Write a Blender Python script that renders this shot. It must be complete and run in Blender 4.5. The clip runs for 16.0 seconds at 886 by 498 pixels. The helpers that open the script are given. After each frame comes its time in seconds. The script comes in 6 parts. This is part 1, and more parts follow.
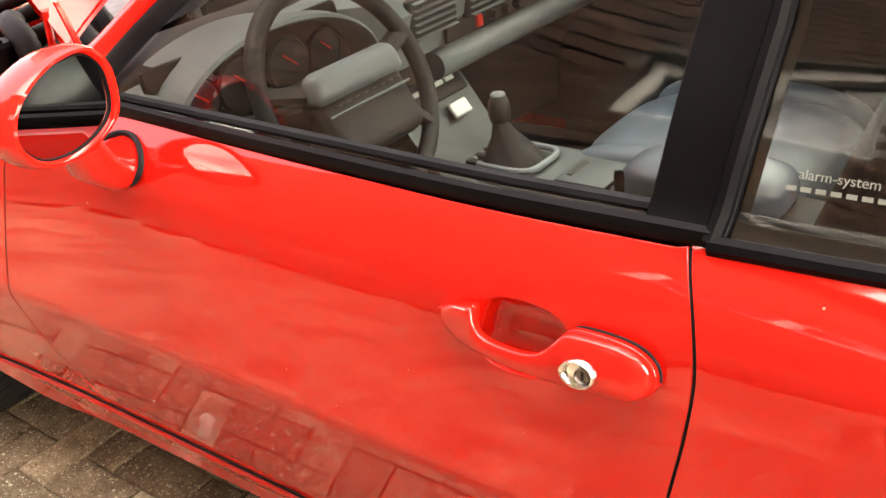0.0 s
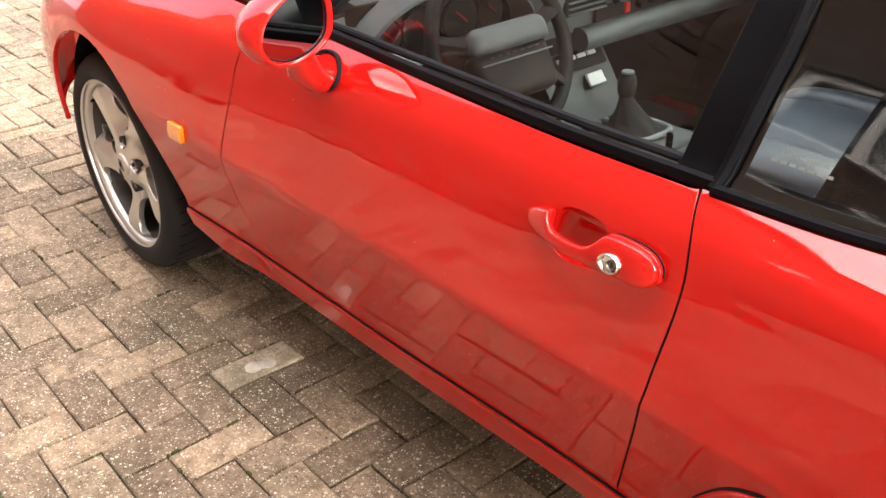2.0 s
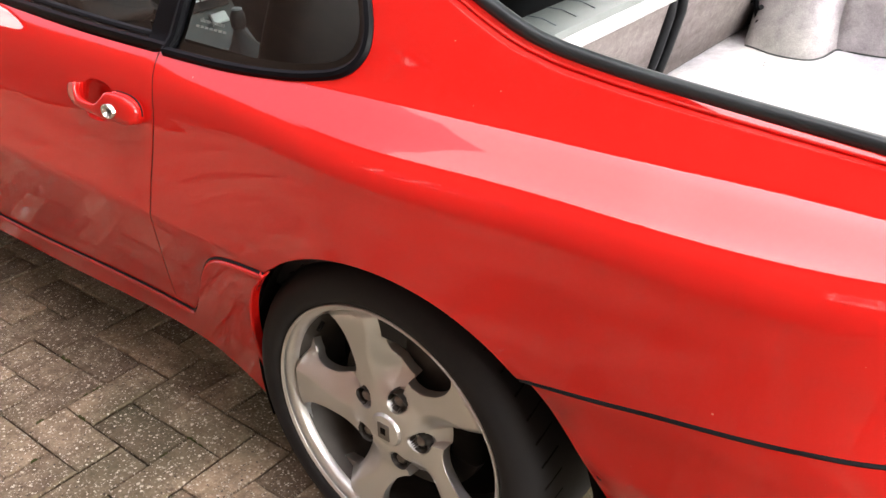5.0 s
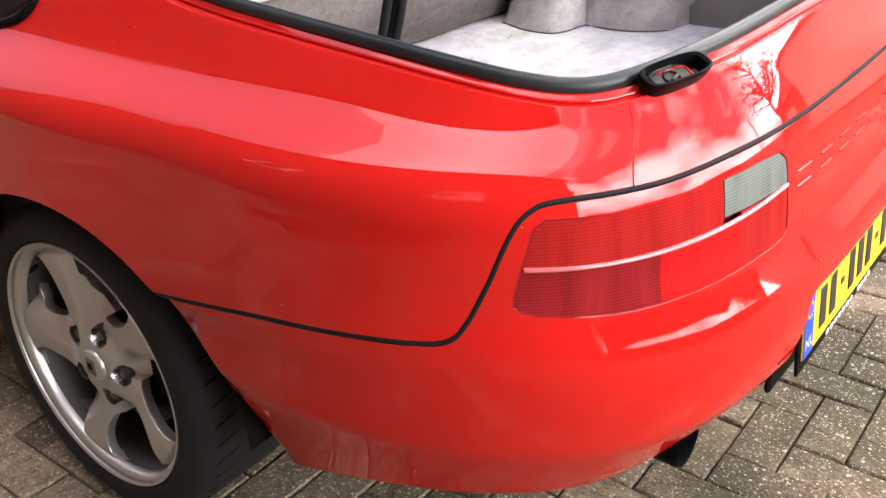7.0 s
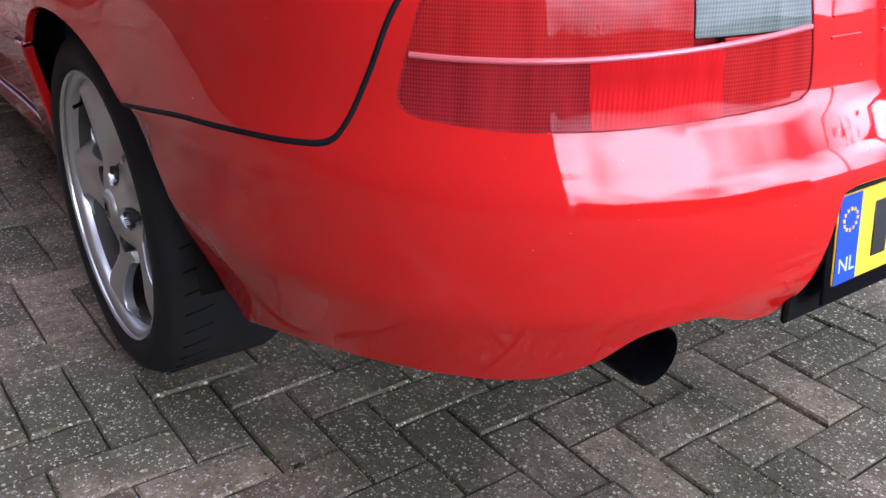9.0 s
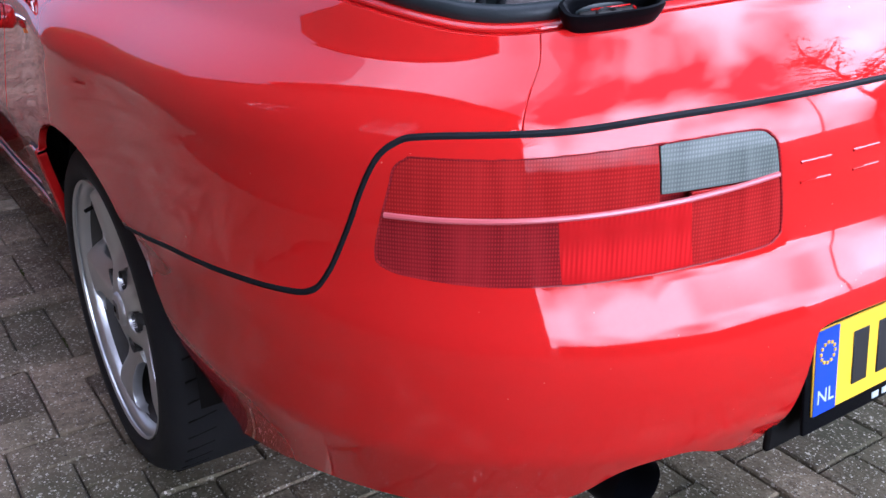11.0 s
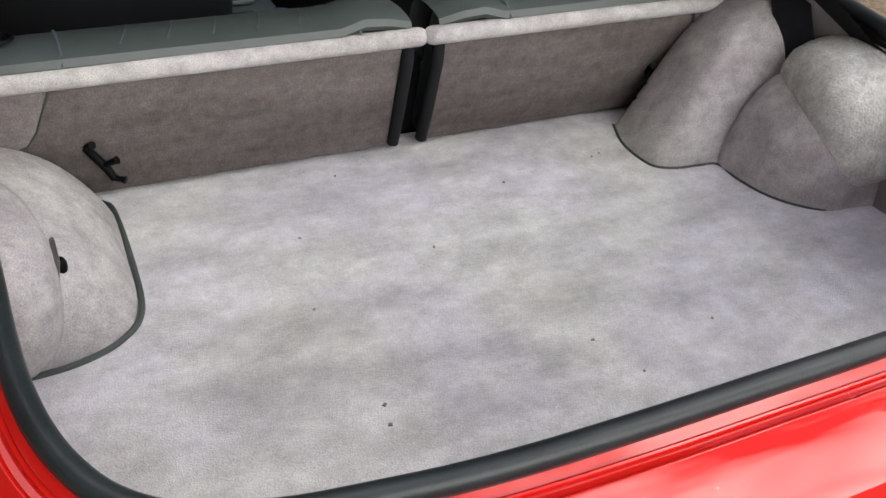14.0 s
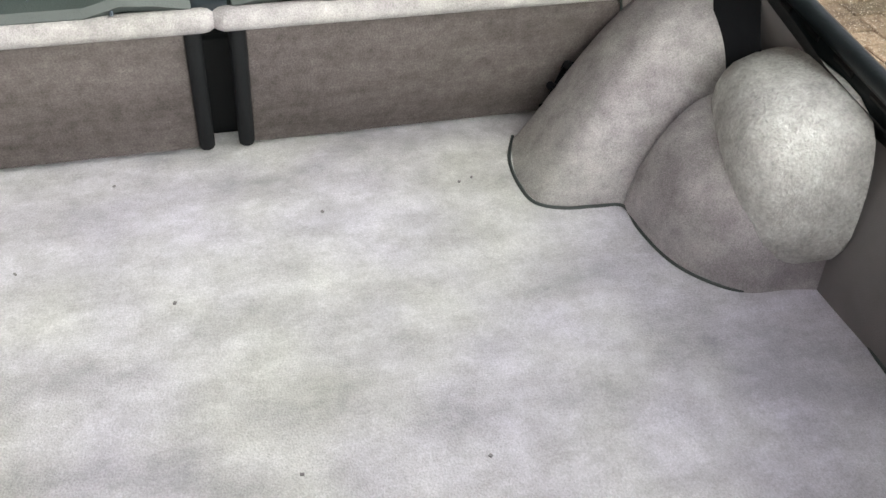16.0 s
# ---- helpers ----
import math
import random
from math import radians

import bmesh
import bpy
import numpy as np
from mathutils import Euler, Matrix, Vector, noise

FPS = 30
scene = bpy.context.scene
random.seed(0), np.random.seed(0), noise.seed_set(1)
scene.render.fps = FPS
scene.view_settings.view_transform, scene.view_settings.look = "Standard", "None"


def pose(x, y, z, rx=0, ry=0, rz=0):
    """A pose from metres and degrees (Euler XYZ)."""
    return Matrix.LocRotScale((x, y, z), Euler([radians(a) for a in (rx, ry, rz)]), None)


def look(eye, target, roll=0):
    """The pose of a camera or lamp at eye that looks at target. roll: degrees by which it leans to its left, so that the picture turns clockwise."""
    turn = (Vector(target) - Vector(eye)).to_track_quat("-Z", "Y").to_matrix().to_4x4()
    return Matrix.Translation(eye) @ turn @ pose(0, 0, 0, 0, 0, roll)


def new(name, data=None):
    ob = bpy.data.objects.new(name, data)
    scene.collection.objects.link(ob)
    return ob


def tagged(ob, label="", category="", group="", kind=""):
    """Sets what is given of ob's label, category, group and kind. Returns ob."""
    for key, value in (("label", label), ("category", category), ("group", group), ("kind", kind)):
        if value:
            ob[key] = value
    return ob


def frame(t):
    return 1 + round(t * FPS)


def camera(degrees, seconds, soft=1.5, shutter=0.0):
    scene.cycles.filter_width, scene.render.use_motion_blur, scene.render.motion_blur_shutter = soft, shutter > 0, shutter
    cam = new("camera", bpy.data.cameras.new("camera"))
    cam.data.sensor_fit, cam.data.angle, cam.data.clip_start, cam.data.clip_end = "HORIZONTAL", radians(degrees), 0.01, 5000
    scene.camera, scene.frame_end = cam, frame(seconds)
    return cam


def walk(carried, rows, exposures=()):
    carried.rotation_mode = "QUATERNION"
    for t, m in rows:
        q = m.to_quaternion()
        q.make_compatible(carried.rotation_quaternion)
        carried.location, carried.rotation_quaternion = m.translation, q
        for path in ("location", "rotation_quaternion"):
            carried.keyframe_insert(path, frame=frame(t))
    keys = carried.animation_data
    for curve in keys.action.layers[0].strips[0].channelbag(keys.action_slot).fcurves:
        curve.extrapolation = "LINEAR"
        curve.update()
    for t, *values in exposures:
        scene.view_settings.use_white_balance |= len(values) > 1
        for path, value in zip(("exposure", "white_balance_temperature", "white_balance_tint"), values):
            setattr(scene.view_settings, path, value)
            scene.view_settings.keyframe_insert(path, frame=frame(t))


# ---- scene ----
cam = camera(50.9, 16.0)
PATH = [
    (0, (2.169, -1.393, 1.275), (1.011, -0.059, 0.337), -8.0),
    (0.5, (2.208, -1.504, 1.327), (0.986, -0.212, 0.413), -7.5),
    (1, (2.212, -1.603, 1.361), (1.08, -0.253, 0.415), -4.5),
    (1.5, (2.277, -1.654, 1.374), (1.089, -0.398, 0.369), -3.6),
    (2, (2.465, -1.634, 1.386), (1.117, -0.531, 0.404), -1.8),
    (2.5, (2.607, -1.677, 1.412), (1.269, -0.521, 0.478), -2.5),
    (3, (2.746, -1.709, 1.418), (1.553, -0.418, 0.465), -1.7),
    (3.5, (2.869, -1.703, 1.423), (1.718, -0.374, 0.468), -1.9),
    (4, (3.001, -1.688, 1.409), (1.876, -0.386, 0.389), -1.0),
    (4.2, (3.053, -1.688, 1.405), (1.93, -0.4, 0.366), -0.6),
    (6.3, (3.611, -1.667, 1.359), (2.596, -0.2, 0.453), -2.7),
    (6.5, (3.667, -1.629, 1.343), (2.614, -0.197, 0.426), -1.5),
    (7, (3.774, -1.51, 1.291), (2.693, -0.108, 0.362), -1.0),
    (7.5, (3.855, -1.401, 1.201), (2.775, -0.051, 0.195), 0.9),
    (8, (3.938, -1.286, 1.088), (2.648, -0.143, 0.074), 0.1),
    (8.2, (4.019, -1.24, 0.992), (2.614, -0.142, 0.086), 3.8),
    (10.5, (4.013, -1.159, 0.969), (2.473, -0.149, 0.188), -3.0),
    (11, (4.03, -1.132, 1.097), (2.494, -0.12, 0.312), -0.7),
    (11.5, (3.994, -1.097, 1.22), (2.496, -0.024, 0.443), 1.4),
    (12, (3.859, -1.066, 1.317), (2.457, 0.116, 0.518), 4.2),
    (12.5, (3.812, -0.968, 1.393), (2.381, 0.123, 0.52), 5.9),
    (13, (3.815, -0.796, 1.424), (2.308, 0.083, 0.447), 6.5),
    (13.5, (3.736, -0.674, 1.439), (2.306, 0.26, 0.399), 6.3),
    (14, (3.711, -0.578, 1.458), (2.255, 0.207, 0.333), 4.6),
    (14.5, (3.716, -0.411, 1.463), (2.218, 0.193, 0.284), 5.1),
    (15, (3.651, -0.259, 1.448), (2.182, 0.289, 0.207), 4.3),
    (15.5, (3.556, -0.122, 1.426), (2.141, 0.474, 0.145), 4.2),
    (16, (3.529, -0.011, 1.43), (2.066, 0.449, 0.147), 3.3),
]
EXPOSURES = [(0, 1.92, 8300, 8), (1.5, 1.58, 7500, 10), (4, 1.48, 6600, 9), (6.5, 0.47, 7050, 10), (7, 0.38, 6600, 11), (7.5, 0.05, 6100, 12), (8.2, -0.05, 5200, 15), (10.5, 0.05, 5200, 15), (11, -0.15, 5000, 16), (11.6, -0.30, 6800, 12), (13, -0.64, 6800, 10), (14, -0.72, 6600, 6), (14.7, -0.45, 6600, 4), (16, -0.32, 6700, 1)]
walk(cam, [(t, look(eye, target, roll)) for t, eye, target, roll in PATH], EXPOSURES)

# ---- world and light ----
SUN_ELEVATION, SUN_TURN = 72.0, 190.0  # degrees; a veiled sun high over the house
world = bpy.data.worlds.new("sky")
scene.world = world
world.use_nodes = True
wn, wl = world.node_tree.nodes, world.node_tree.links
wn.clear()
sky = wn.new("ShaderNodeTexSky")
sky.sky_type, sky.sun_disc = "NISHITA", False
sky.sun_elevation, sky.sun_rotation = radians(SUN_ELEVATION), radians(SUN_TURN)
sky.dust_density, sky.ozone_density = 2.0, 1.0
cloud = wn.new("ShaderNodeTexNoise")
cloud.inputs["Scale"].default_value, cloud.inputs["Detail"].default_value, cloud.inputs["Roughness"].default_value = 2.2, 4, .50
ramp = wn.new("ShaderNodeValToRGB")
ramp.color_ramp.elements[0].position, ramp.color_ramp.elements[1].position = .54, .74
white = wn.new("ShaderNodeRGB")
white.outputs[0].default_value = (400.0, 386.0, 384.0, 1)
mix = wn.new("ShaderNodeMix")
mix.data_type = "RGBA"
bg, wout = wn.new("ShaderNodeBackground"), wn.new("ShaderNodeOutputWorld")
bg.inputs["Strength"].default_value = .036
aside = wn.new("ShaderNodeVectorMath")  # more cloud behind the car than ahead of it
aside.operation = "DOT_PRODUCT"
aside.inputs[1].default_value = (.19, .07, 0)
back = wn.new("ShaderNodeMath")
back.operation = "ADD"
wl.new(cloud.outputs[0], back.inputs[1])
wl.new(back.outputs[0], ramp.inputs[0])
where = wn.new("ShaderNodeTexCoord")
axes = wn.new("ShaderNodeSeparateXYZ")
wl.new(where.outputs["Generated"], axes.inputs[0])
thin = wn.new("ShaderNodeMapRange")  # clouds stand low round the horizon; overhead it is hazy blue
thin.inputs[1].default_value, thin.inputs[2].default_value, thin.inputs[3].default_value, thin.inputs[4].default_value = .80, .96, 1.0, .0
wl.new(axes.outputs[2], thin.inputs[0])
wl.new(where.outputs["Generated"], aside.inputs[0])
wl.new(aside.outputs["Value"], back.inputs[0])
cover = wn.new("ShaderNodeMath")
cover.operation = "MULTIPLY"
wl.new(ramp.outputs[0], cover.inputs[0])
wl.new(thin.outputs[0], cover.inputs[1])
wl.new(cover.outputs[0], mix.inputs[0])
haze = wn.new("ShaderNodeMix")
haze.data_type = "RGBA"
haze.inputs[0].default_value = .40
haze.inputs[7].default_value = (54.0, 51.0, 64.0, 1)
wl.new(sky.outputs[0], haze.inputs[6])
wl.new(haze.outputs[2], mix.inputs[6])
wl.new(white.outputs[0], mix.inputs[7])
glare = wn.new("ShaderNodeVectorMath")  # the bright veil of thin cloud overhead
glare.operation = "DOT_PRODUCT"
glare.inputs[1].default_value = (math.sin(radians(SUN_TURN)) * math.cos(radians(SUN_ELEVATION)), math.cos(radians(SUN_TURN)) * math.cos(radians(SUN_ELEVATION)), math.sin(radians(SUN_ELEVATION)))
wl.new(where.outputs["Generated"], glare.inputs[0])
above = wn.new("ShaderNodeMath")
above.operation = "MAXIMUM"
above.inputs[1].default_value = 0
wl.new(glare.outputs["Value"], above.inputs[0])
soft_edge = wn.new("ShaderNodeMath")
soft_edge.operation = "POWER"
soft_edge.inputs[1].default_value = 11
wl.new(above.outputs[0], soft_edge.inputs[0])
veil = wn.new("ShaderNodeMix")
veil.data_type, veil.blend_type = "RGBA", "ADD"
veil.inputs[7].default_value = (90.0, 86.0, 97.0, 1)
wl.new(soft_edge.outputs[0], veil.inputs[0])
wl.new(mix.outputs[2], veil.inputs[6])
wl.new(veil.outputs[2], bg.inputs[0])
wl.new(bg.outputs[0], wout.inputs[0])
sun = new("sun", bpy.data.lights.new("sun", "SUN"))
sun.data.energy, sun.data.angle, sun.data.color = 1.3, radians(62), (1.0, .96, .92)
sun_from = Vector((math.sin(radians(SUN_TURN)) * math.cos(radians(SUN_ELEVATION)), math.cos(radians(SUN_TURN)) * math.cos(radians(SUN_ELEVATION)), math.sin(radians(SUN_ELEVATION))))
sun.matrix_world = look(sun_from * 30, (0, 0, 0))

# ---- materials ----


def material(name, color, rough=.5, metal=0.0, spec=.5, coat=0.0, bump=0.0, bump_scale=200.0, vary=0.0, vary_scale=8.0, vary_to=None, detail=4.0, stretch=None):
    """A surface with large and small variation: vary blends towards vary_to in soft patches; bump is fine relief."""
    m = bpy.data.materials.new(name)
    m.use_nodes = True
    n, l = m.node_tree.nodes, m.node_tree.links
    b = n["Principled BSDF"]
    b.inputs["Base Color"].default_value = (*color, 1)
    b.inputs["Roughness"].default_value, b.inputs["Metallic"].default_value = rough, metal
    b.inputs["Specular IOR Level"].default_value = spec
    b.inputs["Coat Weight"].default_value, b.inputs["Coat Roughness"].default_value, b.inputs["Coat IOR"].default_value = coat, .02, 1.50
    geo = n.new("ShaderNodeTexCoord")
    where = geo.outputs["Object"]
    if stretch:
        mp = n.new("ShaderNodeMapping")
        mp.inputs["Scale"].default_value = stretch
        l.new(where, mp.inputs[0])
        where = mp.outputs[0]
    if vary:
        t = n.new("ShaderNodeTexNoise")
        t.inputs["Scale"].default_value, t.inputs["Detail"].default_value, t.inputs["Roughness"].default_value = vary_scale, detail, .6
        l.new(where, t.inputs["Vector"])
        r = n.new("ShaderNodeValToRGB")
        r.color_ramp.elements[0].position, r.color_ramp.elements[1].position = .36, .66
        r.color_ramp.elements[0].color = (*color, 1)
        to = vary_to or [c * .6 for c in color]
        r.color_ramp.elements[1].color = (*[c + (d - c) * vary for c, d in zip(color, to)], 1)
        l.new(t.outputs[0], r.inputs[0])
        l.new(r.outputs[0], b.inputs["Base Color"])
        rr = n.new("ShaderNodeMapRange")
        rr.inputs[3].default_value, rr.inputs[4].default_value = rough * .9, min(1, rough * 1.12)
        l.new(t.outputs[0], rr.inputs[0])
        l.new(rr.outputs[0], b.inputs["Roughness"])
    if bump:
        t2 = n.new("ShaderNodeTexNoise")
        t2.inputs["Scale"].default_value, t2.inputs["Detail"].default_value = bump_scale, 3
        l.new(where, t2.inputs["Vector"])
        bp = n.new("ShaderNodeBump")
        bp.inputs["Strength"].default_value, bp.inputs["Distance"].default_value = bump, .002
        l.new(t2.outputs[0], bp.inputs["Height"])
        l.new(bp.outputs[0], b.inputs["Normal"])
    return m


def glass(name, tint, gloss=1.45):
    m = bpy.data.materials.new(name)
    m.use_nodes = True
    n, l = m.node_tree.nodes, m.node_tree.links
    n.clear()
    tr, gl, fr, mx, out = (n.new("ShaderNode" + k) for k in ("BsdfTransparent", "BsdfGlossy", "Fresnel", "MixShader", "OutputMaterial"))
    tr.inputs[0].default_value = (*tint, 1)
    gl.inputs["Roughness"].default_value = .005
    fr.inputs[0].default_value = gloss
    l.new(fr.outputs[0], mx.inputs[0])
    l.new(tr.outputs[0], mx.inputs[1])
    l.new(gl.outputs[0], mx.inputs[2])
    l.new(mx.outputs[0], out.inputs[0])
    return m


def carpet(name, pale, worn, tint, patch=6.0, pile=420.0, fuzz=.003, stretch=(1.5, .6, 1), low=.74):
    """Short pile: worn blotches, a drifting tint, flecks and fibre relief."""
    m = bpy.data.materials.new(name)
    m.use_nodes = True
    n, l = m.node_tree.nodes, m.node_tree.links
    b = n["Principled BSDF"]
    b.inputs["Roughness"].default_value, b.inputs["Specular IOR Level"].default_value = .97, .08
    tc = n.new("ShaderNodeTexCoord")
    mp = n.new("ShaderNodeMapping")
    mp.inputs["Scale"].default_value = stretch
    l.new(tc.outputs["Object"], mp.inputs[0])

    def blotch(scale, detail, a, c, ca, cc, src):
        t = n.new("ShaderNodeTexNoise")
        t.inputs["Scale"].default_value, t.inputs["Detail"].default_value, t.inputs["Roughness"].default_value = scale, detail, .70
        l.new(src, t.inputs["Vector"])
        r = n.new("ShaderNodeValToRGB")
        r.color_ramp.elements[0].position, r.color_ramp.elements[1].position = a, c
        r.color_ramp.elements[0].color, r.color_ramp.elements[1].color = (*ca, 1), (*cc, 1)
        l.new(t.outputs[0], r.inputs[0])
        return r.outputs[0], t.outputs[0]

    def times(x, y):
        k = n.new("ShaderNodeMix")
        k.data_type, k.blend_type = "RGBA", "MULTIPLY"
        k.inputs[0].default_value = 1
        l.new(x, k.inputs[6])
        l.new(y, k.inputs[7])
        return k.outputs[2]

    col, _ = blotch(patch, 9, .34, .66, worn, pale, mp.outputs[0])
    hue, _ = blotch(2.3, 3, .35, .65, (1, 1, 1), tint, tc.outputs["Object"])
    mid, _ = blotch(patch * 4, 8, .32, .68, (low, low, low), (1.14, 1.14, 1.14), tc.outputs["Object"])
    fib, h = blotch(pile, 2, .3, .7, (low, low, low), (1.18, 1.18, 1.18), tc.outputs["Object"])
    l.new(times(times(times(col, hue), mid), fib), b.inputs["Base Color"])
    bp = n.new("ShaderNodeBump")
    bp.inputs["Strength"].default_value, bp.inputs["Distance"].default_value = .8, fuzz
    l.new(h, bp.inputs["Height"])
    l.new(bp.outputs[0], b.inputs["Normal"])
    return m


CARPET = carpet("grey_carpet", (.51, .51, .475), (.35, .335, .325), (.96, .92, 1.02), 9, 520, .002, (1, .4, 1))
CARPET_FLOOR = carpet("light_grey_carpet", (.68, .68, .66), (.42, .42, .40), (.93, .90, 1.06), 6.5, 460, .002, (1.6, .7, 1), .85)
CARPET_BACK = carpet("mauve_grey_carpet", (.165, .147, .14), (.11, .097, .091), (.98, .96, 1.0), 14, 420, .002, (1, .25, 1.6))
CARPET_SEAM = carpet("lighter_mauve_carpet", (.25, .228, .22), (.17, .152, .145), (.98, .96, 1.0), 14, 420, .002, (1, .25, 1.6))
FLEECE = carpet("fluffy_grey_cloth", (.62, .635, .60), (.44, .435, .415), (.98, .97, 1.0), 12, 260, .005, (1, 1, 1), .84)
PAINT = material("red_car_paint", (.50, .009, .007), .45, spec=.0, coat=1.0, vary=.06, vary_scale=3)
BUMPER_PAINT = material("red_bumper_paint", (.49, .009, .007), .45, spec=.0, coat=1.0, vary=.06, vary_scale=3)
BUMPER_PAINT.node_tree.nodes["Principled BSDF"].inputs["Coat Roughness"].default_value = .035


def dusty(m, scale, share, tint):
    """Sparse dried dust and water spots on a painted surface."""
    n, l = m.node_tree.nodes, m.node_tree.links
    b = n["Principled BSDF"]
    tc, chips, sep = n.new("ShaderNodeTexCoord"), n.new("ShaderNodeTexVoronoi"), n.new("ShaderNodeSeparateColor")
    chips.inputs["Scale"].default_value = scale
    l.new(tc.outputs["Object"], chips.inputs["Vector"])
    l.new(chips.outputs["Color"], sep.inputs[0])
    size = n.new("ShaderNodeMath")  # only the few cells past a limit carry a spot
    size.operation = "MULTIPLY_ADD"
    size.inputs[1].default_value, size.inputs[2].default_value = .9, -.9 * (1 - share)
    l.new(sep.outputs[0], size.inputs[0])
    spot = n.new("ShaderNodeMath")
    spot.operation = "LESS_THAN"
    l.new(chips.outputs["Distance"], spot.inputs[0])
    l.new(size.outputs[0], spot.inputs[1])
    some = n.new("ShaderNodeMath")
    some.operation = "MULTIPLY"
    l.new(spot.outputs[0], some.inputs[0])
    l.new(sep.outputs[1], some.inputs[1])
    mixed = n.new("ShaderNodeMix")
    mixed.data_type = "RGBA"
    mixed.inputs[7].default_value = (*tint, 1)
    l.new(some.outputs[0], mixed.inputs[0])
    l.new(b.inputs["Base Color"].links[0].from_socket, mixed.inputs[6])
    l.new(mixed.outputs[2], b.inputs["Base Color"])


dusty(PAINT, 62, .10, (.52, .20, .15))
dusty(BUMPER_PAINT, 95, .13, (.50, .19, .14))
RUBBER = material("black_rubber", (.005, .006, .008), .6, spec=.12, bump=.15, bump_scale=300, vary=.4, vary_to=(.018, .02, .022), vary_scale=14)
SEAL_RUBBER = material("weathered_seal_rubber", (.010, .014, .016), .38, spec=.35, bump=.15, bump_scale=300, vary=.5, vary_to=(.03, .038, .04), vary_scale=9)
CEMENT = material("old_cement", (.52, .49, .42), .9, bump=.5, bump_scale=90, vary=.8, vary_to=(.24, .21, .165), vary_scale=22)
TRIM = material("black_plastic_trim", (.0022, .0024, .0032), .42, spec=.06, bump=.1, bump_scale=900, vary=.3, vary_to=(.007, .0075, .009))
DARK = material("dark_underside", (.005, .005, .005), .9, spec=.05, vary=.5, vary_to=(.015, .013, .011))
TYRE = material("tyre_rubber", (.008, .008, .009), .7, spec=.25, bump=.2, bump_scale=500, vary=.5, vary_to=(.016, .015, .014), vary_scale=16)
ALLOY = material("silver_alloy", (.60, .60, .585), .33, .85, vary=.15, vary_to=(.52, .52, .50), vary_scale=9)
# grimy metal; on the wheel barrel its dark colour stands for shade
DUSTY_SHADED_METAL = material("dusty_shaded_metal", (.07, .066, .06), .6, .5, vary=.5, vary_to=(.03, .027, .024), vary_scale=14)
STEEL = material("worn_steel", (.22, .21, .2), .4, .9, vary=.5, vary_to=(.12, .1, .09), vary_scale=40)
CHROME = material("chrome", (.78, .78, .77), .09, 1.0)
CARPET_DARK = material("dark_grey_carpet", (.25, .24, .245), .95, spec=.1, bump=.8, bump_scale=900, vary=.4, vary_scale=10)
LEATHER = material("dark_grey_leather", (.040, .051, .049), .45, bump=.35, bump_scale=420, vary=.35, vary_to=(.056, .068, .066), vary_scale=10)
# near-black leather; on the front seats it holds the cabin's shade
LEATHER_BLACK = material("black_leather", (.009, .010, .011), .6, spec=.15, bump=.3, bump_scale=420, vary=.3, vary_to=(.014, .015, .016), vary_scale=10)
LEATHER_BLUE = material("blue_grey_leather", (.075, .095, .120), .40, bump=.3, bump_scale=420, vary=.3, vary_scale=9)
DASH = material("grey_dashboard_vinyl", (.105, .125, .132), .50, bump=.4, bump_scale=700, vary=.25, vary_scale=12)
PAD = material("blue_grey_wheel_pad", (.12, .14, .15), .45, bump=.3, bump_scale=600, vary=.25, vary_scale=10)
CONSOLE = material("slate_grey_console", (.052, .064, .067), .45, spec=.4, bump=.3, bump_scale=700, vary=.25, vary_scale=12)
CABIN = material("black_cabin_plastic", (.009, .010, .011), .6, spec=.25, bump=.3, bump_scale=600, vary=.3, vary_to=(.025, .026, .028))


def lens(name, bright, dark, pitch, across=1.0):
    """A moulded lamp lens: a fine grid of prisms under a clear skin."""
    m = material(name, bright, .3, spec=.0, coat=.28)
    n, l = m.node_tree.nodes, m.node_tree.links
    tc, sp = n.new("ShaderNodeTexCoord"), n.new("ShaderNodeSeparateXYZ")
    l.new(tc.outputs["Object"], sp.inputs[0])

    def math_node(op, a, b=0.0):
        k = n.new("ShaderNodeMath")
        k.operation = op
        for i, v in enumerate((a, b)):
            if isinstance(v, (int, float)):
                k.inputs[i].default_value = v
            else:
                l.new(v, k.inputs[i])
        return k.outputs[0]

    u = math_node("ADD", sp.outputs[0], sp.outputs[1])
    cu = math_node("SINE", math_node("MULTIPLY", u, 2 * math.pi / pitch))
    cz = math_node("SINE", math_node("MULTIPLY", sp.outputs[2], 2 * math.pi / pitch * across))
    dots = math_node("MULTIPLY", math_node("ADD", cu, 1.0), math_node("ADD", cz, 1.0))
    streak = n.new("ShaderNodeTexNoise")
    streak.inputs["Scale"].default_value = 1.0
    mp = n.new("ShaderNodeMapping")
    mp.inputs["Scale"].default_value = (38, 38, 4)
    l.new(tc.outputs["Object"], mp.inputs[0])
    l.new(mp.outputs[0], streak.inputs["Vector"])
    both = math_node("ADD", math_node("MULTIPLY", dots, .16), math_node("MULTIPLY", math_node("SUBTRACT", streak.outputs[0], .10), .9))
    r = n.new("ShaderNodeValToRGB")
    r.color_ramp.elements[0].position, r.color_ramp.elements[1].position = -.0, .85
    r.color_ramp.elements[0].color, r.color_ramp.elements[1].color = (*dark, 1), (*bright, 1)
    l.new(both, r.inputs[0])
    l.new(r.outputs[0], n["Principled BSDF"].inputs["Base Color"])
    return m


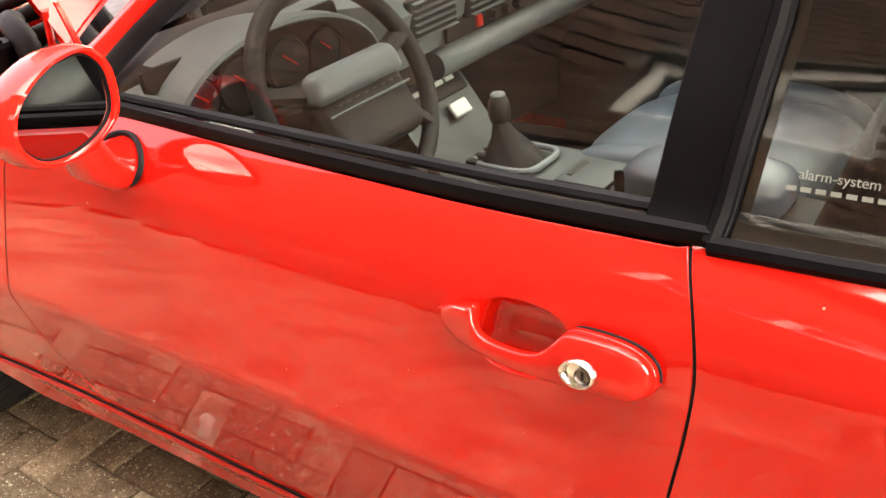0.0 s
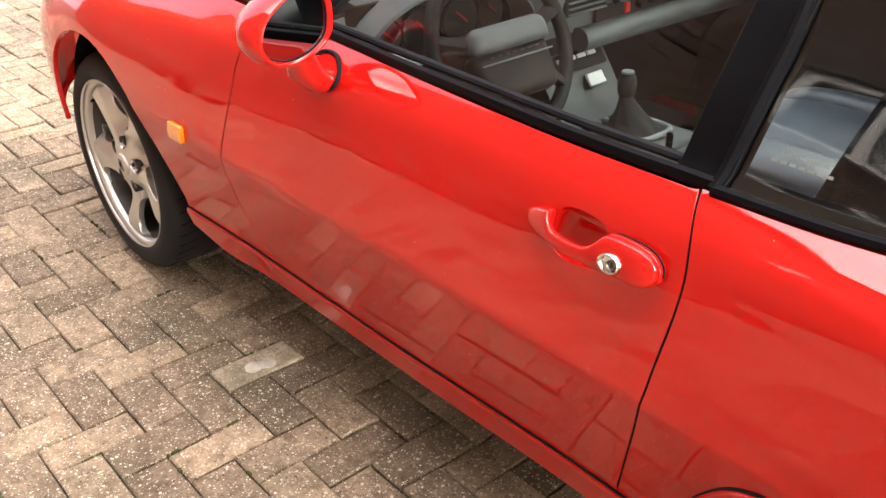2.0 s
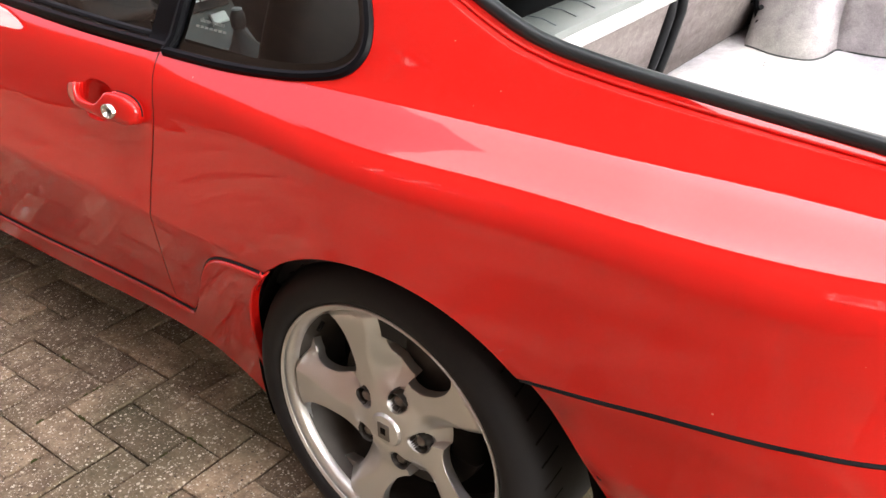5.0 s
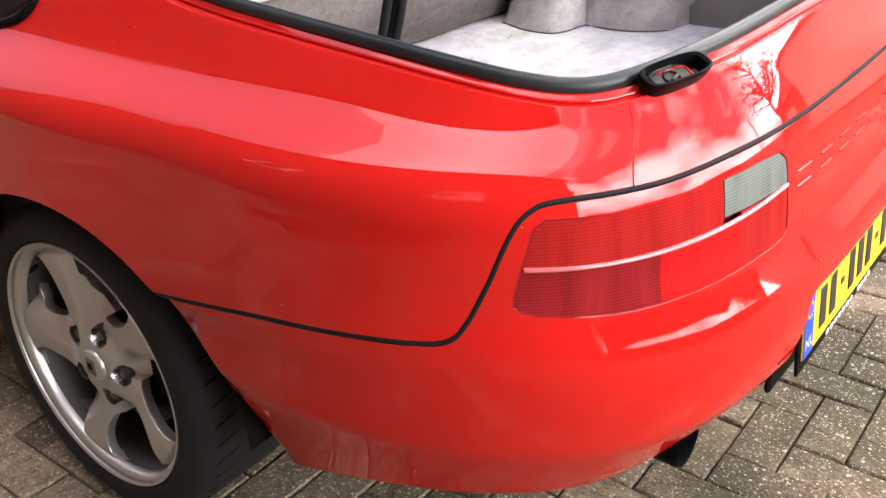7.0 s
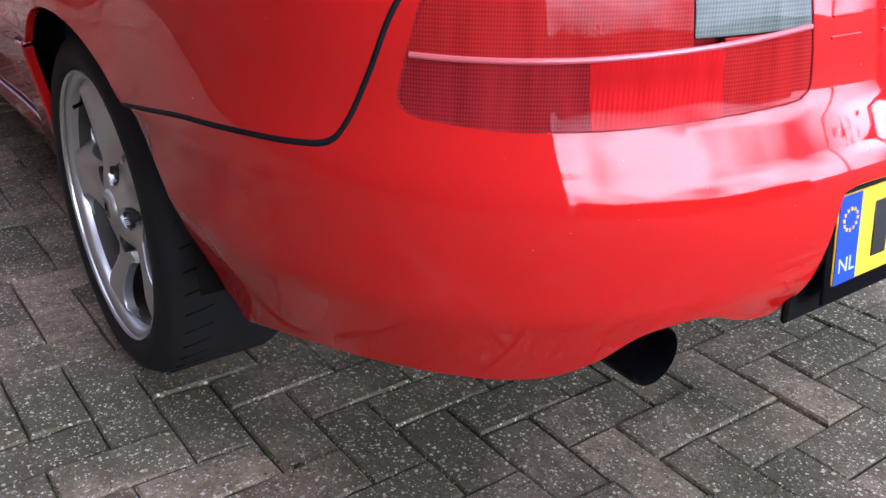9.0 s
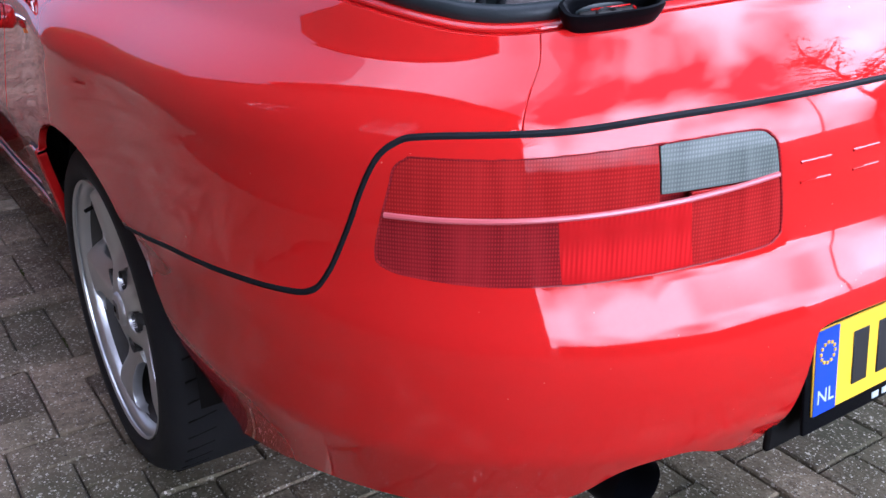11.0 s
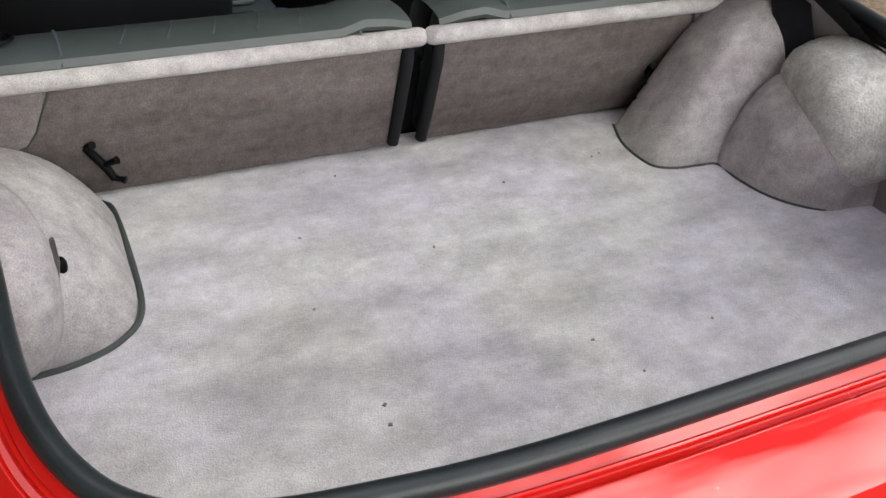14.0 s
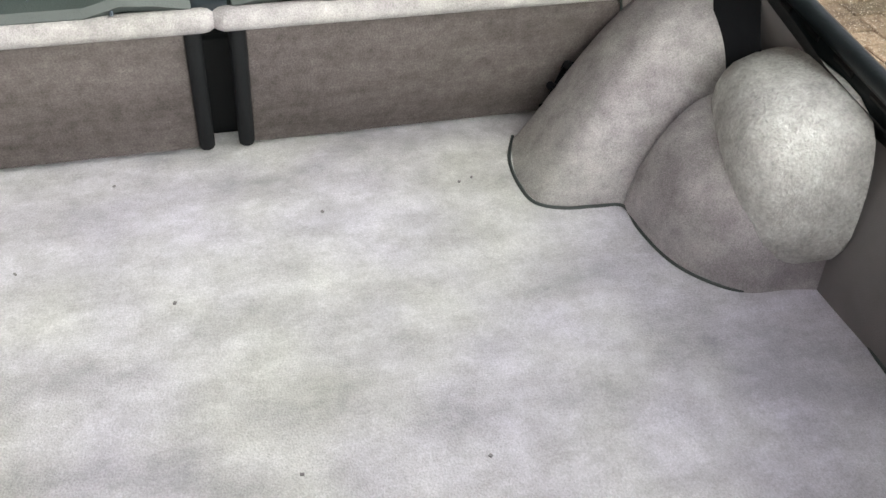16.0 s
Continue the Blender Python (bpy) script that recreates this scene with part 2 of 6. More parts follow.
LENS = lens("red_lamp_lens", (.36, .018, .016), (.16, .005, .005), .0042)
LENS_BRAKE = lens("bright_red_lamp_lens", (.52, .012, .013), (.28, .005, .005), .0070, .12)
LENS_DARK = lens("dark_red_lamp_lens", (.27, .016, .018), (.09, .004, .006), .0042)
LENS_CLEAR = lens("smoked_clear_lens", (.17, .185, .165), (.06, .07, .062), .0044)
LENS_RIB = material("clear_red_rib", (.50, .10, .11), .3, coat=.4)
AMBER = material("amber_lens", (.85, .26, .012), .15, coat=1.0, vary=.2, vary_scale=60)
YELLOW = material("yellow_plate", (.80, .50, .015), .38, vary=.08, vary_scale=20)
BLUE = material("blue_plate_band", (.012, .05, .45), .4)
INK = material("black_lettering", (.01, .01, .01), .45)
WHITE = material("white_print", (.46, .52, .49), .5)
STICKER = material("faded_pale_print", (.13, .15, .14), .5)
RED_BUTTON = material("red_button", (.6, .02, .015), .4)
SILVER_GREY = material("grey_display", (.55, .60, .60), .3)
GLASS = glass("tinted_side_glass", (.70, .76, .745), 1.55)
WINDOW_GLASS = glass("house_window_glass", (.5, .55, .55), 2.2)
GLASS_GATE = glass("shaded_tailgate_glass", (.18, .215, .175), 1.5)
GLASS_CLEAR = glass("clear_screen", (.82, .88, .86), 1.5)
MIRROR = material("mirror_glass", (.34, .355, .36), .01, 1.0)
PLASTER = material("stained_pale_plaster", (.62, .58, .49), .9, bump=.5, bump_scale=60, vary=.7, vary_to=(.36, .35, .29), vary_scale=1.6, detail=10)
MORTAR = material("grey_mortar", (.15, .135, .115), .95, bump=.6, bump_scale=150, vary=.5, vary_scale=3)
JOINT = material("sandy_joint_with_moss", (.04, .036, .03), .95, bump=.8, bump_scale=120, vary=.9, vary_to=(.04, .055, .018), vary_scale=2.6)
ROOF_TILE = material("dark_roof_tiles", (.09, .055, .045), .8, vary=.5, vary_scale=5)
PAINTED_WOOD = material("white_painted_wood", (.74, .74, .71), .45, vary=.1, vary_scale=12)
MOSS = material("moss", (.035, .045, .012), .95, spec=.1, bump=.8, bump_scale=400, vary=.7, vary_to=(.075, .07, .03), vary_scale=9)
BARK = material("bark", (.09, .075, .06), .9, bump=.8, bump_scale=60, vary=.5, vary_scale=14)
LEAF = material("leaves", (.05, .075, .025), .6, vary=.5, vary_to=(.08, .09, .03), vary_scale=3)
GALVANISED = material("galvanised_metal", (.35, .36, .36), .45, .8, vary=.3, vary_scale=20)


def piece_material(name, low, high, speck=0.0, island=False):
    """Stones that differ one from the next, with grain and pale chips."""
    m = bpy.data.materials.new(name)
    m.use_nodes = True
    n, l = m.node_tree.nodes, m.node_tree.links
    b = n["Principled BSDF"]
    b.inputs["Roughness"].default_value, b.inputs["Specular IOR Level"].default_value = .88, .25
    which = n.new("ShaderNodeNewGeometry" if island else "ShaderNodeObjectInfo")
    pick = which.outputs["Random Per Island" if island else "Random"]
    ramp2 = n.new("ShaderNodeValToRGB")
    ramp2.color_ramp.elements[0].color, ramp2.color_ramp.elements[1].color = (*low, 1), (*high, 1)
    l.new(pick, ramp2.inputs[0])
    tc = n.new("ShaderNodeTexCoord")
    geo = n.new("ShaderNodeNewGeometry")
    stain = n.new("ShaderNodeTexNoise")
    stain.inputs["Scale"].default_value, stain.inputs["Detail"].default_value = 5.0, 8
    l.new(geo.outputs["Position"], stain.inputs["Vector"])
    grain = n.new("ShaderNodeTexNoise")
    grain.inputs["Scale"].default_value, grain.inputs["Detail"].default_value = 130.0, 5
    l.new(geo.outputs["Position"], grain.inputs["Vector"])
    mul = n.new("ShaderNodeMix")
    mul.data_type, mul.blend_type = "RGBA", "MULTIPLY"
    mul.inputs[0].default_value = .8
    tone = n.new("ShaderNodeValToRGB")
    tone.color_ramp.elements[0].position, tone.color_ramp.elements[1].position = .3, .7
    tone.color_ramp.elements[0].color, tone.color_ramp.elements[1].color = (.42, .40, .37, 1), (1.3, 1.28, 1.22, 1)
    both = n.new("ShaderNodeMath")
    both.operation = "MULTIPLY_ADD"
    both.inputs[1].default_value = .5
    l.new(grain.outputs[0], both.inputs[0])
    half_stain = n.new("ShaderNodeMath")
    half_stain.operation = "MULTIPLY"
    half_stain.inputs[1].default_value = .5
    l.new(stain.outputs[0], half_stain.inputs[0])
    l.new(half_stain.outputs[0], both.inputs[2])
    l.new(both.outputs[0], tone.inputs[0])
    l.new(ramp2.outputs[0], mul.inputs[6])
    l.new(tone.outputs[0], mul.inputs[7])
    last = mul.outputs[2]
    if speck:
        soot = n.new("ShaderNodeTexNoise")  # grime in blotches of a few centimetres
        soot.inputs["Scale"].default_value, soot.inputs["Detail"].default_value, soot.inputs["Roughness"].default_value = 24.0, 9, .7
        l.new(geo.outputs["Position"], soot.inputs["Vector"])
        worn = n.new("ShaderNodeValToRGB")
        worn.color_ramp.elements[0].position, worn.color_ramp.elements[1].position = .36, .60
        worn.color_ramp.elements[0].color, worn.color_ramp.elements[1].color = (.46, .43, .38, 1), (1.12, 1.12, 1.10, 1)
        l.new(soot.outputs[0], worn.inputs[0])
        dirt = n.new("ShaderNodeMix")
        dirt.data_type, dirt.blend_type = "RGBA", "MULTIPLY"
        dirt.inputs[0].default_value = .85
        l.new(last, dirt.inputs[6])
        l.new(worn.outputs[0], dirt.inputs[7])
        last = dirt.outputs[2]
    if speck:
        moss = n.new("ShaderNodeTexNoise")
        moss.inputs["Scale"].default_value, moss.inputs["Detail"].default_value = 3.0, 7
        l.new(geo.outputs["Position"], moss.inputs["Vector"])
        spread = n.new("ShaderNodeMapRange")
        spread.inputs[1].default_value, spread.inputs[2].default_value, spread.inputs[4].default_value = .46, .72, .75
        place = n.new("ShaderNodeSeparateXYZ")  # more of the green towards the rear, from x 1.0 to 2.6
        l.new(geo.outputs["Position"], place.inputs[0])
        rearward = n.new("ShaderNodeMapRange")
        rearward.inputs[1].default_value, rearward.inputs[2].default_value, rearward.inputs[3].default_value, rearward.inputs[4].default_value = 1.0, 2.6, -.05, .16
        l.new(place.outputs[0], rearward.inputs[0])
        biased = n.new("ShaderNodeMath")
        l.new(moss.outputs[0], biased.inputs[0])
        l.new(rearward.outputs[0], biased.inputs[1])
        l.new(biased.outputs[0], spread.inputs[0])
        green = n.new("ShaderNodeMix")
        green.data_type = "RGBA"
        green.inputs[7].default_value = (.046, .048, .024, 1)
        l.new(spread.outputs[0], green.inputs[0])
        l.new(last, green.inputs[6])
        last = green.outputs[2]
    if speck:
        bend = n.new("ShaderNodeTexNoise")  # grains are broken, not round
        bend.inputs["Scale"].default_value, bend.inputs["Detail"].default_value = 260.0, 2
        l.new(geo.outputs["Position"], bend.inputs["Vector"])
        wobble = n.new("ShaderNodeVectorMath")
        wobble.operation = "MULTIPLY_ADD"
        wobble.inputs[1].default_value = (.007, .007, .007)
        l.new(bend.outputs["Color"], wobble.inputs[0])
        l.new(geo.outputs["Position"], wobble.inputs[2])
        for scale, most, tint, seed in ((190, .62, (.58, .53, .44), .0), (84, .50, (.52, .46, .37), 3.7), (125, .50, (.045, .034, .028), 7.1), (60, .40, (.10, .07, .05), 11.3)):
            shift = n.new("ShaderNodeVectorMath")
            shift.operation = "ADD"
            shift.inputs[1].default_value = (seed, seed, 0)
            l.new(wobble.outputs[0], shift.inputs[0])
            chips = n.new("ShaderNodeTexVoronoi")
            chips.inputs["Scale"].default_value = scale
            l.new(shift.outputs[0], chips.inputs["Vector"])
            sep = n.new("ShaderNodeSeparateColor")
            l.new(chips.outputs["Color"], sep.inputs[0])
            size = n.new("ShaderNodeMath")  # only some grains show, in many sizes
            size.operation = "MULTIPLY_ADD"
            size.inputs[1].default_value, size.inputs[2].default_value = most, -.14
            l.new(sep.outputs[0], size.inputs[0])
            less = n.new("ShaderNodeMath")
            less.operation = "LESS_THAN"
            l.new(chips.outputs["Distance"], less.inputs[0])
            l.new(size.outputs[0], less.inputs[1])
            fade = n.new("ShaderNodeMath")
            fade.operation = "MULTIPLY"
            l.new(less.outputs[0], fade.inputs[0])
            pale = n.new("ShaderNodeMath")
            pale.operation = "MULTIPLY"
            pale.inputs[1].default_value = speck
            l.new(sep.outputs[1], pale.inputs[0])
            l.new(pale.outputs[0], fade.inputs[1])
            lit = n.new("ShaderNodeMix")
            lit.data_type = "RGBA"
            lit.inputs[7].default_value = (*tint, 1)
            l.new(fade.outputs[0], lit.inputs[0])
            l.new(last, lit.inputs[6])
            last = lit.outputs[2]
    l.new(last, b.inputs["Base Color"])
    bp = n.new("ShaderNodeBump")
    bp.inputs["Strength"].default_value, bp.inputs["Distance"].default_value = .9, .005
    l.new(grain.outputs[0], bp.inputs["Height"])
    l.new(bp.outputs[0], b.inputs["Normal"])
    return m


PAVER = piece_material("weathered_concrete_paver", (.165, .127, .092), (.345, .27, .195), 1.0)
PALE_PAVER = piece_material("pale_concrete_paver", (.44, .38, .29), (.46, .40, .31), .5)
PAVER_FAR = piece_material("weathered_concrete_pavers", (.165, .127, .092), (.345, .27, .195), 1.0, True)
BRICK = piece_material("brown_brick", (.075, .045, .034), (.17, .105, .078), 0, True)

# ---- body surface: half width of the car by station x (metres behind the front axle) and height z ----
Z_LEVELS = [.16, .26, .36, .46, .485, .51, .56, .585, .60, .615, .64, .72, .79, .835, .86, .88, .905, .93, .98, 1.04, 1.10, 1.16, 1.22]
X_STATIONS = [-.9, -.4, 0, .35, .6, .9, 1.3, 1.8, 2.1, 2.4, 2.7, 3.0, 3.25, 3.5]
HALF_WIDTH = (  # in centimetres
    "70 72 73 74 74 74 74 73.5 73.2 72.75 72 66 57 49 43 39 33 28 20 14 10 8 6/"
    "78 80 81 82 82.12 82.25 82.5 82.44 82.4 82.25 82 79.5 73.5 67 62 58 52 46 36 28 20 15 10/"
    "80 82 83.5 84.5 84.67 84.85 85.2 85.33 85.4 85.4 85.4 84.6 82.5 79.3 76.5 73.5 69 63 53 44 36 30 25/"
    "75.3 77.3 80 82.38 82.91 83.42 84.45 84.87 85.1 84.98 85 84.2 82.6 80.5 78 75.8 72.5 69 62 55 49 44 40/"
    "72.85 74.9 78.11 81.26 81.98 82.65 84 84.65 85 84.8 84.6 83.4 82.1 80.5 79 76.8 74 71.5 67 62 57 52 47/"
    "71.5 73.5 76.9 80.15 80.9 81.6 83 83.65 84 83.8 83.4 82.2 81 80.05 79 77.2 74 72.5 70 66.5 63 59 54/"
    "70.8 72.8 76.2 79.45 80.2 80.9 82.3 82.95 83.3 83.1 82.7 81.5 80.3 79.35 78.35 77 74 72.6 70 67 63.5 59.5 54/"
    "70.7 72.7 76.1 79.35 80.1 80.8 82.2 82.85 83.2 83 82.7 81.55 80.4 79.4 78.3 76.9 73.8 72.4 70 66.5 63 59 53/"
    "73.4 75.15 77.6 79.83 80.49 81.12 82.4 82.97 83.3 83.18 83.2 82.5 81.6 80.8 79.6 77 73.8 72.3 69.5 66 62 57.5 52/"
    "78 79.5 80.5 81.5 81.97 82.45 83.4 83.9 84.2 84.28 84.4 84.1 83.5 82.9 80.8 77.6 73.3 71.2 67.8 63.5 58.5 53.5 48.5/"
    "71 73.5 76.5 80.2 80.9 81.1 81.3 81.62 82 82 82 81.7 81.2 80.5 78.6 75.4 71.1 68.9 65 60.5 55 50 46/"
    "70 73 76.8 81 81.9 82.1 82.3 82.38 82.6 82.6 82.6 82.2 81.6 80.9 79.2 76.1 71.8 69.3 64.5 58 53 48 44/"
    "70 72.5 76.5 80.9 81.9 82.2 82.5 82.56 82.6 82.67 82.8 82.8 82.8 82.4 81.2 79 75.5 74 69.5 61 55 50 46/"
    "70 72.5 76.5 80.9 81.9 82.2 82.5 82.56 82.6 82.67 82.8 82.8 82.8 82.5 81.5 80 78 76.5 72.5 65 60 55 50")
TAIL_X = [(.10, 3.20), (.16, 3.25), (.26, 3.325), (.36, 3.405), (.46, 3.468), (.485, 3.482), (.51, 3.489), (.55, 3.497), (.61, 3.497), (.65, 3.484), (.68, 3.466),
          (.71, 3.458), (.76, 3.452), (.82, 3.443), (.85, 3.434), (.88, 3.42), (.92, 3.395), (.95, 3.372), (.98, 3.335), (1.04, 3.22), (1.2, 3.0)]
TAIL_FROM, TAIL_N, NOSE_FROM, NOSE_X = 2.6, 3.4, -.15, -.88


def hermite(xs, ys, q):
    """Smooth curve through points, at the places q."""
    xs, ys, q = np.asarray(xs, float), np.asarray(ys, float), np.asarray(q, float)
    d = np.gradient(ys, xs)
    i = np.clip(np.searchsorted(xs, q) - 1, 0, len(xs) - 2)
    h = xs[i + 1] - xs[i]
    t = np.clip((q - xs[i]) / h, 0, 1)
    return ((2 * t**3 - 3 * t**2 + 1) * ys[i] + (t**3 - 2 * t**2 + t) * h * d[i] + (3 * t**2 - 2 * t**3) * ys[i + 1] + (t**3 - t**2) * h * d[i + 1])


def basis(t):
    return ((1 - t) ** 3 / 6, (3 * t**3 - 6 * t**2 + 4) / 6, (-3 * t**3 + 3 * t**2 + 3 * t + 1) / 6, t**3 / 6)


GX, GZ = np.arange(-1.0, 3.61, .05), np.arange(.08, 1.301, .01)
rows_w = [[float(v) / 100 for v in row.split()] for row in HALF_WIDTH.split("/")]
by_z = np.array([hermite(Z_LEVELS, row, GZ) for row in rows_w])
GRID_W = np.array([hermite(X_STATIONS, by_z[:, k], GX) for k in range(len(GZ))]).T
GRID_T = hermite([z for z, _ in TAIL_X], [x for _, x in TAIL_X], GZ)


def half(x, z):
    """Half width of the body sides, a smooth spline surface."""
    fx, fz = (np.asarray(x, float) - GX[0]) / .05, (np.asarray(z, float) - GZ[0]) / .01
    i, k = np.clip(fx.astype(int), 1, len(GX) - 3), np.clip(fz.astype(int), 1, len(GZ) - 3)
    bx, bz = basis(np.clip(fx - i, 0, 1)), basis(np.clip(fz - k, 0, 1))
    return sum(bx[a] * bz[b] * GRID_W[i + a - 1, k + b - 1] for a in range(4) for b in range(4))


def tail(z):
    fz = (np.asarray(z, float) - GZ[0]) / .01
    k = np.clip(fz.astype(int), 1, len(GZ) - 3)
    bz = basis(np.clip(fz - k, 0, 1))
    return sum(bz[b] * GRID_T[k + b - 1] for b in range(4))


def shell(s, z, out=0.0):
    """The left skin: s is x along the side and goes on round both ends (tail from 2.6, nose below -0.15)."""
    s, z = np.asarray(s, float), np.asarray(z, float)
    rear, nose = np.clip((s - TAIL_FROM) / .85, 0, None), np.clip((NOSE_FROM - s) / .7, 0, None)
    c, d = np.abs(np.cos(rear)), np.abs(np.sin(rear))
    r = (c**TAIL_N + d**TAIL_N) ** (-1 / TAIL_N)
    cf, df = np.abs(np.cos(nose)), np.abs(np.sin(nose))
    rf = (cf**2.8 + df**2.8) ** (-1 / 2.8)
    x = np.where(s > TAIL_FROM, TAIL_FROM + (tail(z) - TAIL_FROM) * d * r, np.where(s < NOSE_FROM, NOSE_FROM + (NOSE_X + .25 * np.clip(z - .5, 0, 1) - NOSE_FROM) * df * rf, s))
    y = -half(x, z) * np.where(s > TAIL_FROM, np.cos(rear) * r, np.where(s < NOSE_FROM, np.cos(nose) * rf, 1.0))
    return np.stack([x, y, z], -1)


def shell_normal(s, z):
    e = 2e-3
    du, dv = shell(s + e, z) - shell(s - e, z), shell(s, z + e) - shell(s, z - e)
    n = np.cross(du, dv)
    return n / np.linalg.norm(n, axis=-1, keepdims=True)


def skin(out=0.0):
    return lambda s, z: shell(s, z) + out * shell_normal(s, z)


def s_of(x, y, z):
    """The s of a place on the tail."""
    if x <= TAIL_FROM:
        return x
    return TAIL_FROM + .85 * math.atan2((x - TAIL_FROM) / (float(tail(z)) - TAIL_FROM), abs(y) / float(half(x, z)))


def inner_y(x, z, room=.04):
    """Half width of the space inside the skin, also round the tail."""
    t = max(0.0, min(1.0, (x - TAIL_FROM) / (float(tail(z)) - room - TAIL_FROM)))
    return (float(half(x, z)) - room) * (1 - t**TAIL_N) ** (1 / TAIL_N)


# ---- end of the body surface ----

# ---- building tools ----


def link(name, me, mat, parent=None, label=""):
    me.materials.append(mat)
    ob = new(name, me)
    if parent is not None:
        ob.parent = parent
        if parent.type == "EMPTY":
            ob.matrix_parent_inverse = parent.matrix_basis.inverted()
    if label:
        ob["label"] = label
    return ob


def raw(name, verts, faces, mat, parent=None, label="", smooth=True, normals=None):
    me = bpy.data.meshes.new(name)
    me.from_pydata([tuple(map(float, v)) for v in verts], [], [tuple(map(int, f)) for f in faces])
    me.update()
    if smooth:
        me.shade_smooth()
    if normals is not None:
        me.normals_split_custom_set_from_vertices([tuple(map(float, v)) for v in normals])
    return link(name, me, mat, parent, label)


def part(name, bm, mat, parent=None, label="", smooth=True):
    """One mesh object out of a bmesh, under a thing or a part."""
    me = bpy.data.meshes.new(name)
    bmesh.ops.recalc_face_normals(bm, faces=bm.faces[:])
    bm.to_mesh(me)
    bm.free()
    if smooth:
        me.shade_smooth()
        me.set_sharp_from_angle(angle=radians(38))
    return link(name, me, mat, parent, label)


def thing(name, at, label, category, group="", kind=""):
    e = new(name)
    e.empty_display_size = .1
    e.matrix_basis = Matrix.Translation(at)
    return tagged(e, label, category, group, kind)


def block(size, m=None, bevel=.01, seg=3, bm=None, taper=None):
    """A bevelled box; taper scales the top in x and y."""
    bm = bm or bmesh.new()
    got = bmesh.ops.create_cube(bm, size=1.0)["verts"]
    for v in got:
        k = taper if taper and v.co.z > 0 else (1, 1)
        v.co = Vector((v.co.x * size[0] * k[0], v.co.y * size[1] * k[1], v.co.z * size[2]))
    if bevel:
        edges = list({e for v in got for e in v.link_edges})
        got = list({v for f in bmesh.ops.bevel(bm, geom=edges, offset=bevel, segments=seg, profile=.5, affect="EDGES", clamp_overlap=True)["faces"] for v in f.verts} | {v for v in got if v.is_valid})
    bmesh.ops.transform(bm, matrix=m or Matrix(), verts=got)
    return bm


def lathe(profile, seg=48, m=None, bm=None, axis="y"):
    """Turns (radius, along) pairs round the y axis."""
    bm = bm or bmesh.new()
    rings = []
    for r, a in profile:
        ring = []
        for k in range(seg):
            c, s = math.cos(2 * math.pi * k / seg), math.sin(2 * math.pi * k / seg)
            ring.append(bm.verts.new((r * c, a, r * s) if axis == "y" else (r * c, r * s, a)))
        rings.append(ring)
    for p, q in zip(rings, rings[1:]):
        for k in range(seg):
            bm.faces.new((p[k], p[(k + 1) % seg], q[(k + 1) % seg], q[k]))
    if m:
        bmesh.ops.transform(bm, matrix=m, verts=[v for r in rings for v in r])
    return bm


def curve_through(points, n=10, closed=False):
    """Dense smooth line through points of any dimension."""
    c = np.array(points, float)
    c = np.vstack([c[-1:], c, c[:2]]) if closed else np.vstack([2 * c[0] - c[1], c, 2 * c[-1] - c[-2]])
    out, t = [], np.linspace(0, 1, n, endpoint=False)[:, None]
    for i in range(1, len(c) - 2):
        a, b, d, e = c[i - 1:i + 3]
        out.append(.5 * (2 * b + (d - a) * t + (2 * a - 5 * b + 4 * d - e) * t**2 + (3 * b - a - 3 * d + e) * t**3))
    return np.vstack(out + ([] if closed else [c[-2:-1]]))


def tube(points, r, seg=10, closed=False, bm=None, flat=1.0, caps=True):
    """A tube along a line; r may be a list; flat squeezes it across."""
    bm = bm or bmesh.new()
    pts = [Vector(p) for p in points]
    rings, up = [], None
    for i, p in enumerate(pts):
        a = pts[i - 1] if i or closed else p
        b = pts[(i + 1) % len(pts)] if i < len(pts) - 1 or closed else p
        d = (b - a).normalized()
        if up is None:
            up = d.orthogonal().normalized() if abs(d.z) > .9 else (Vector((0, 0, 1)) - d * d.z).normalized()
        up = (up - d * up.dot(d)).normalized()
        side = d.cross(up)
        rr = r[i] if isinstance(r, (list, tuple)) else r
        rings.append([bm.verts.new(p + rr * (math.cos(2 * math.pi * k / seg) * up * flat + math.sin(2 * math.pi * k / seg) * side)) for k in range(seg)])
    pairs = list(zip(rings, rings[1:])) + ([(rings[-1], rings[0])] if closed else [])
    for p, q in pairs:
        for k in range(seg):
            bm.faces.new((p[k], p[(k + 1) % seg], q[(k + 1) % seg], q[k]))
    if caps and not closed:
        bm.faces.new(rings[0][::-1])
        bm.faces.new(rings[-1])
    return bm


def loft(rows, bm=None, closed=False, caps=False):
    """Quads between rows of points of equal length."""
    bm = bm or bmesh.new()
    grid = [[bm.verts.new(tuple(map(float, p))) for p in row] for row in rows]
    for p, q in zip(grid, grid[1:]):
        n = len(p)
        for k in range(n if closed else n - 1):
            bm.faces.new((p[k], p[(k + 1) % n], q[(k + 1) % n], q[k]))
    if caps:
        bm.faces.new(grid[0][::-1])
        bm.faces.new(grid[-1])
    return bm


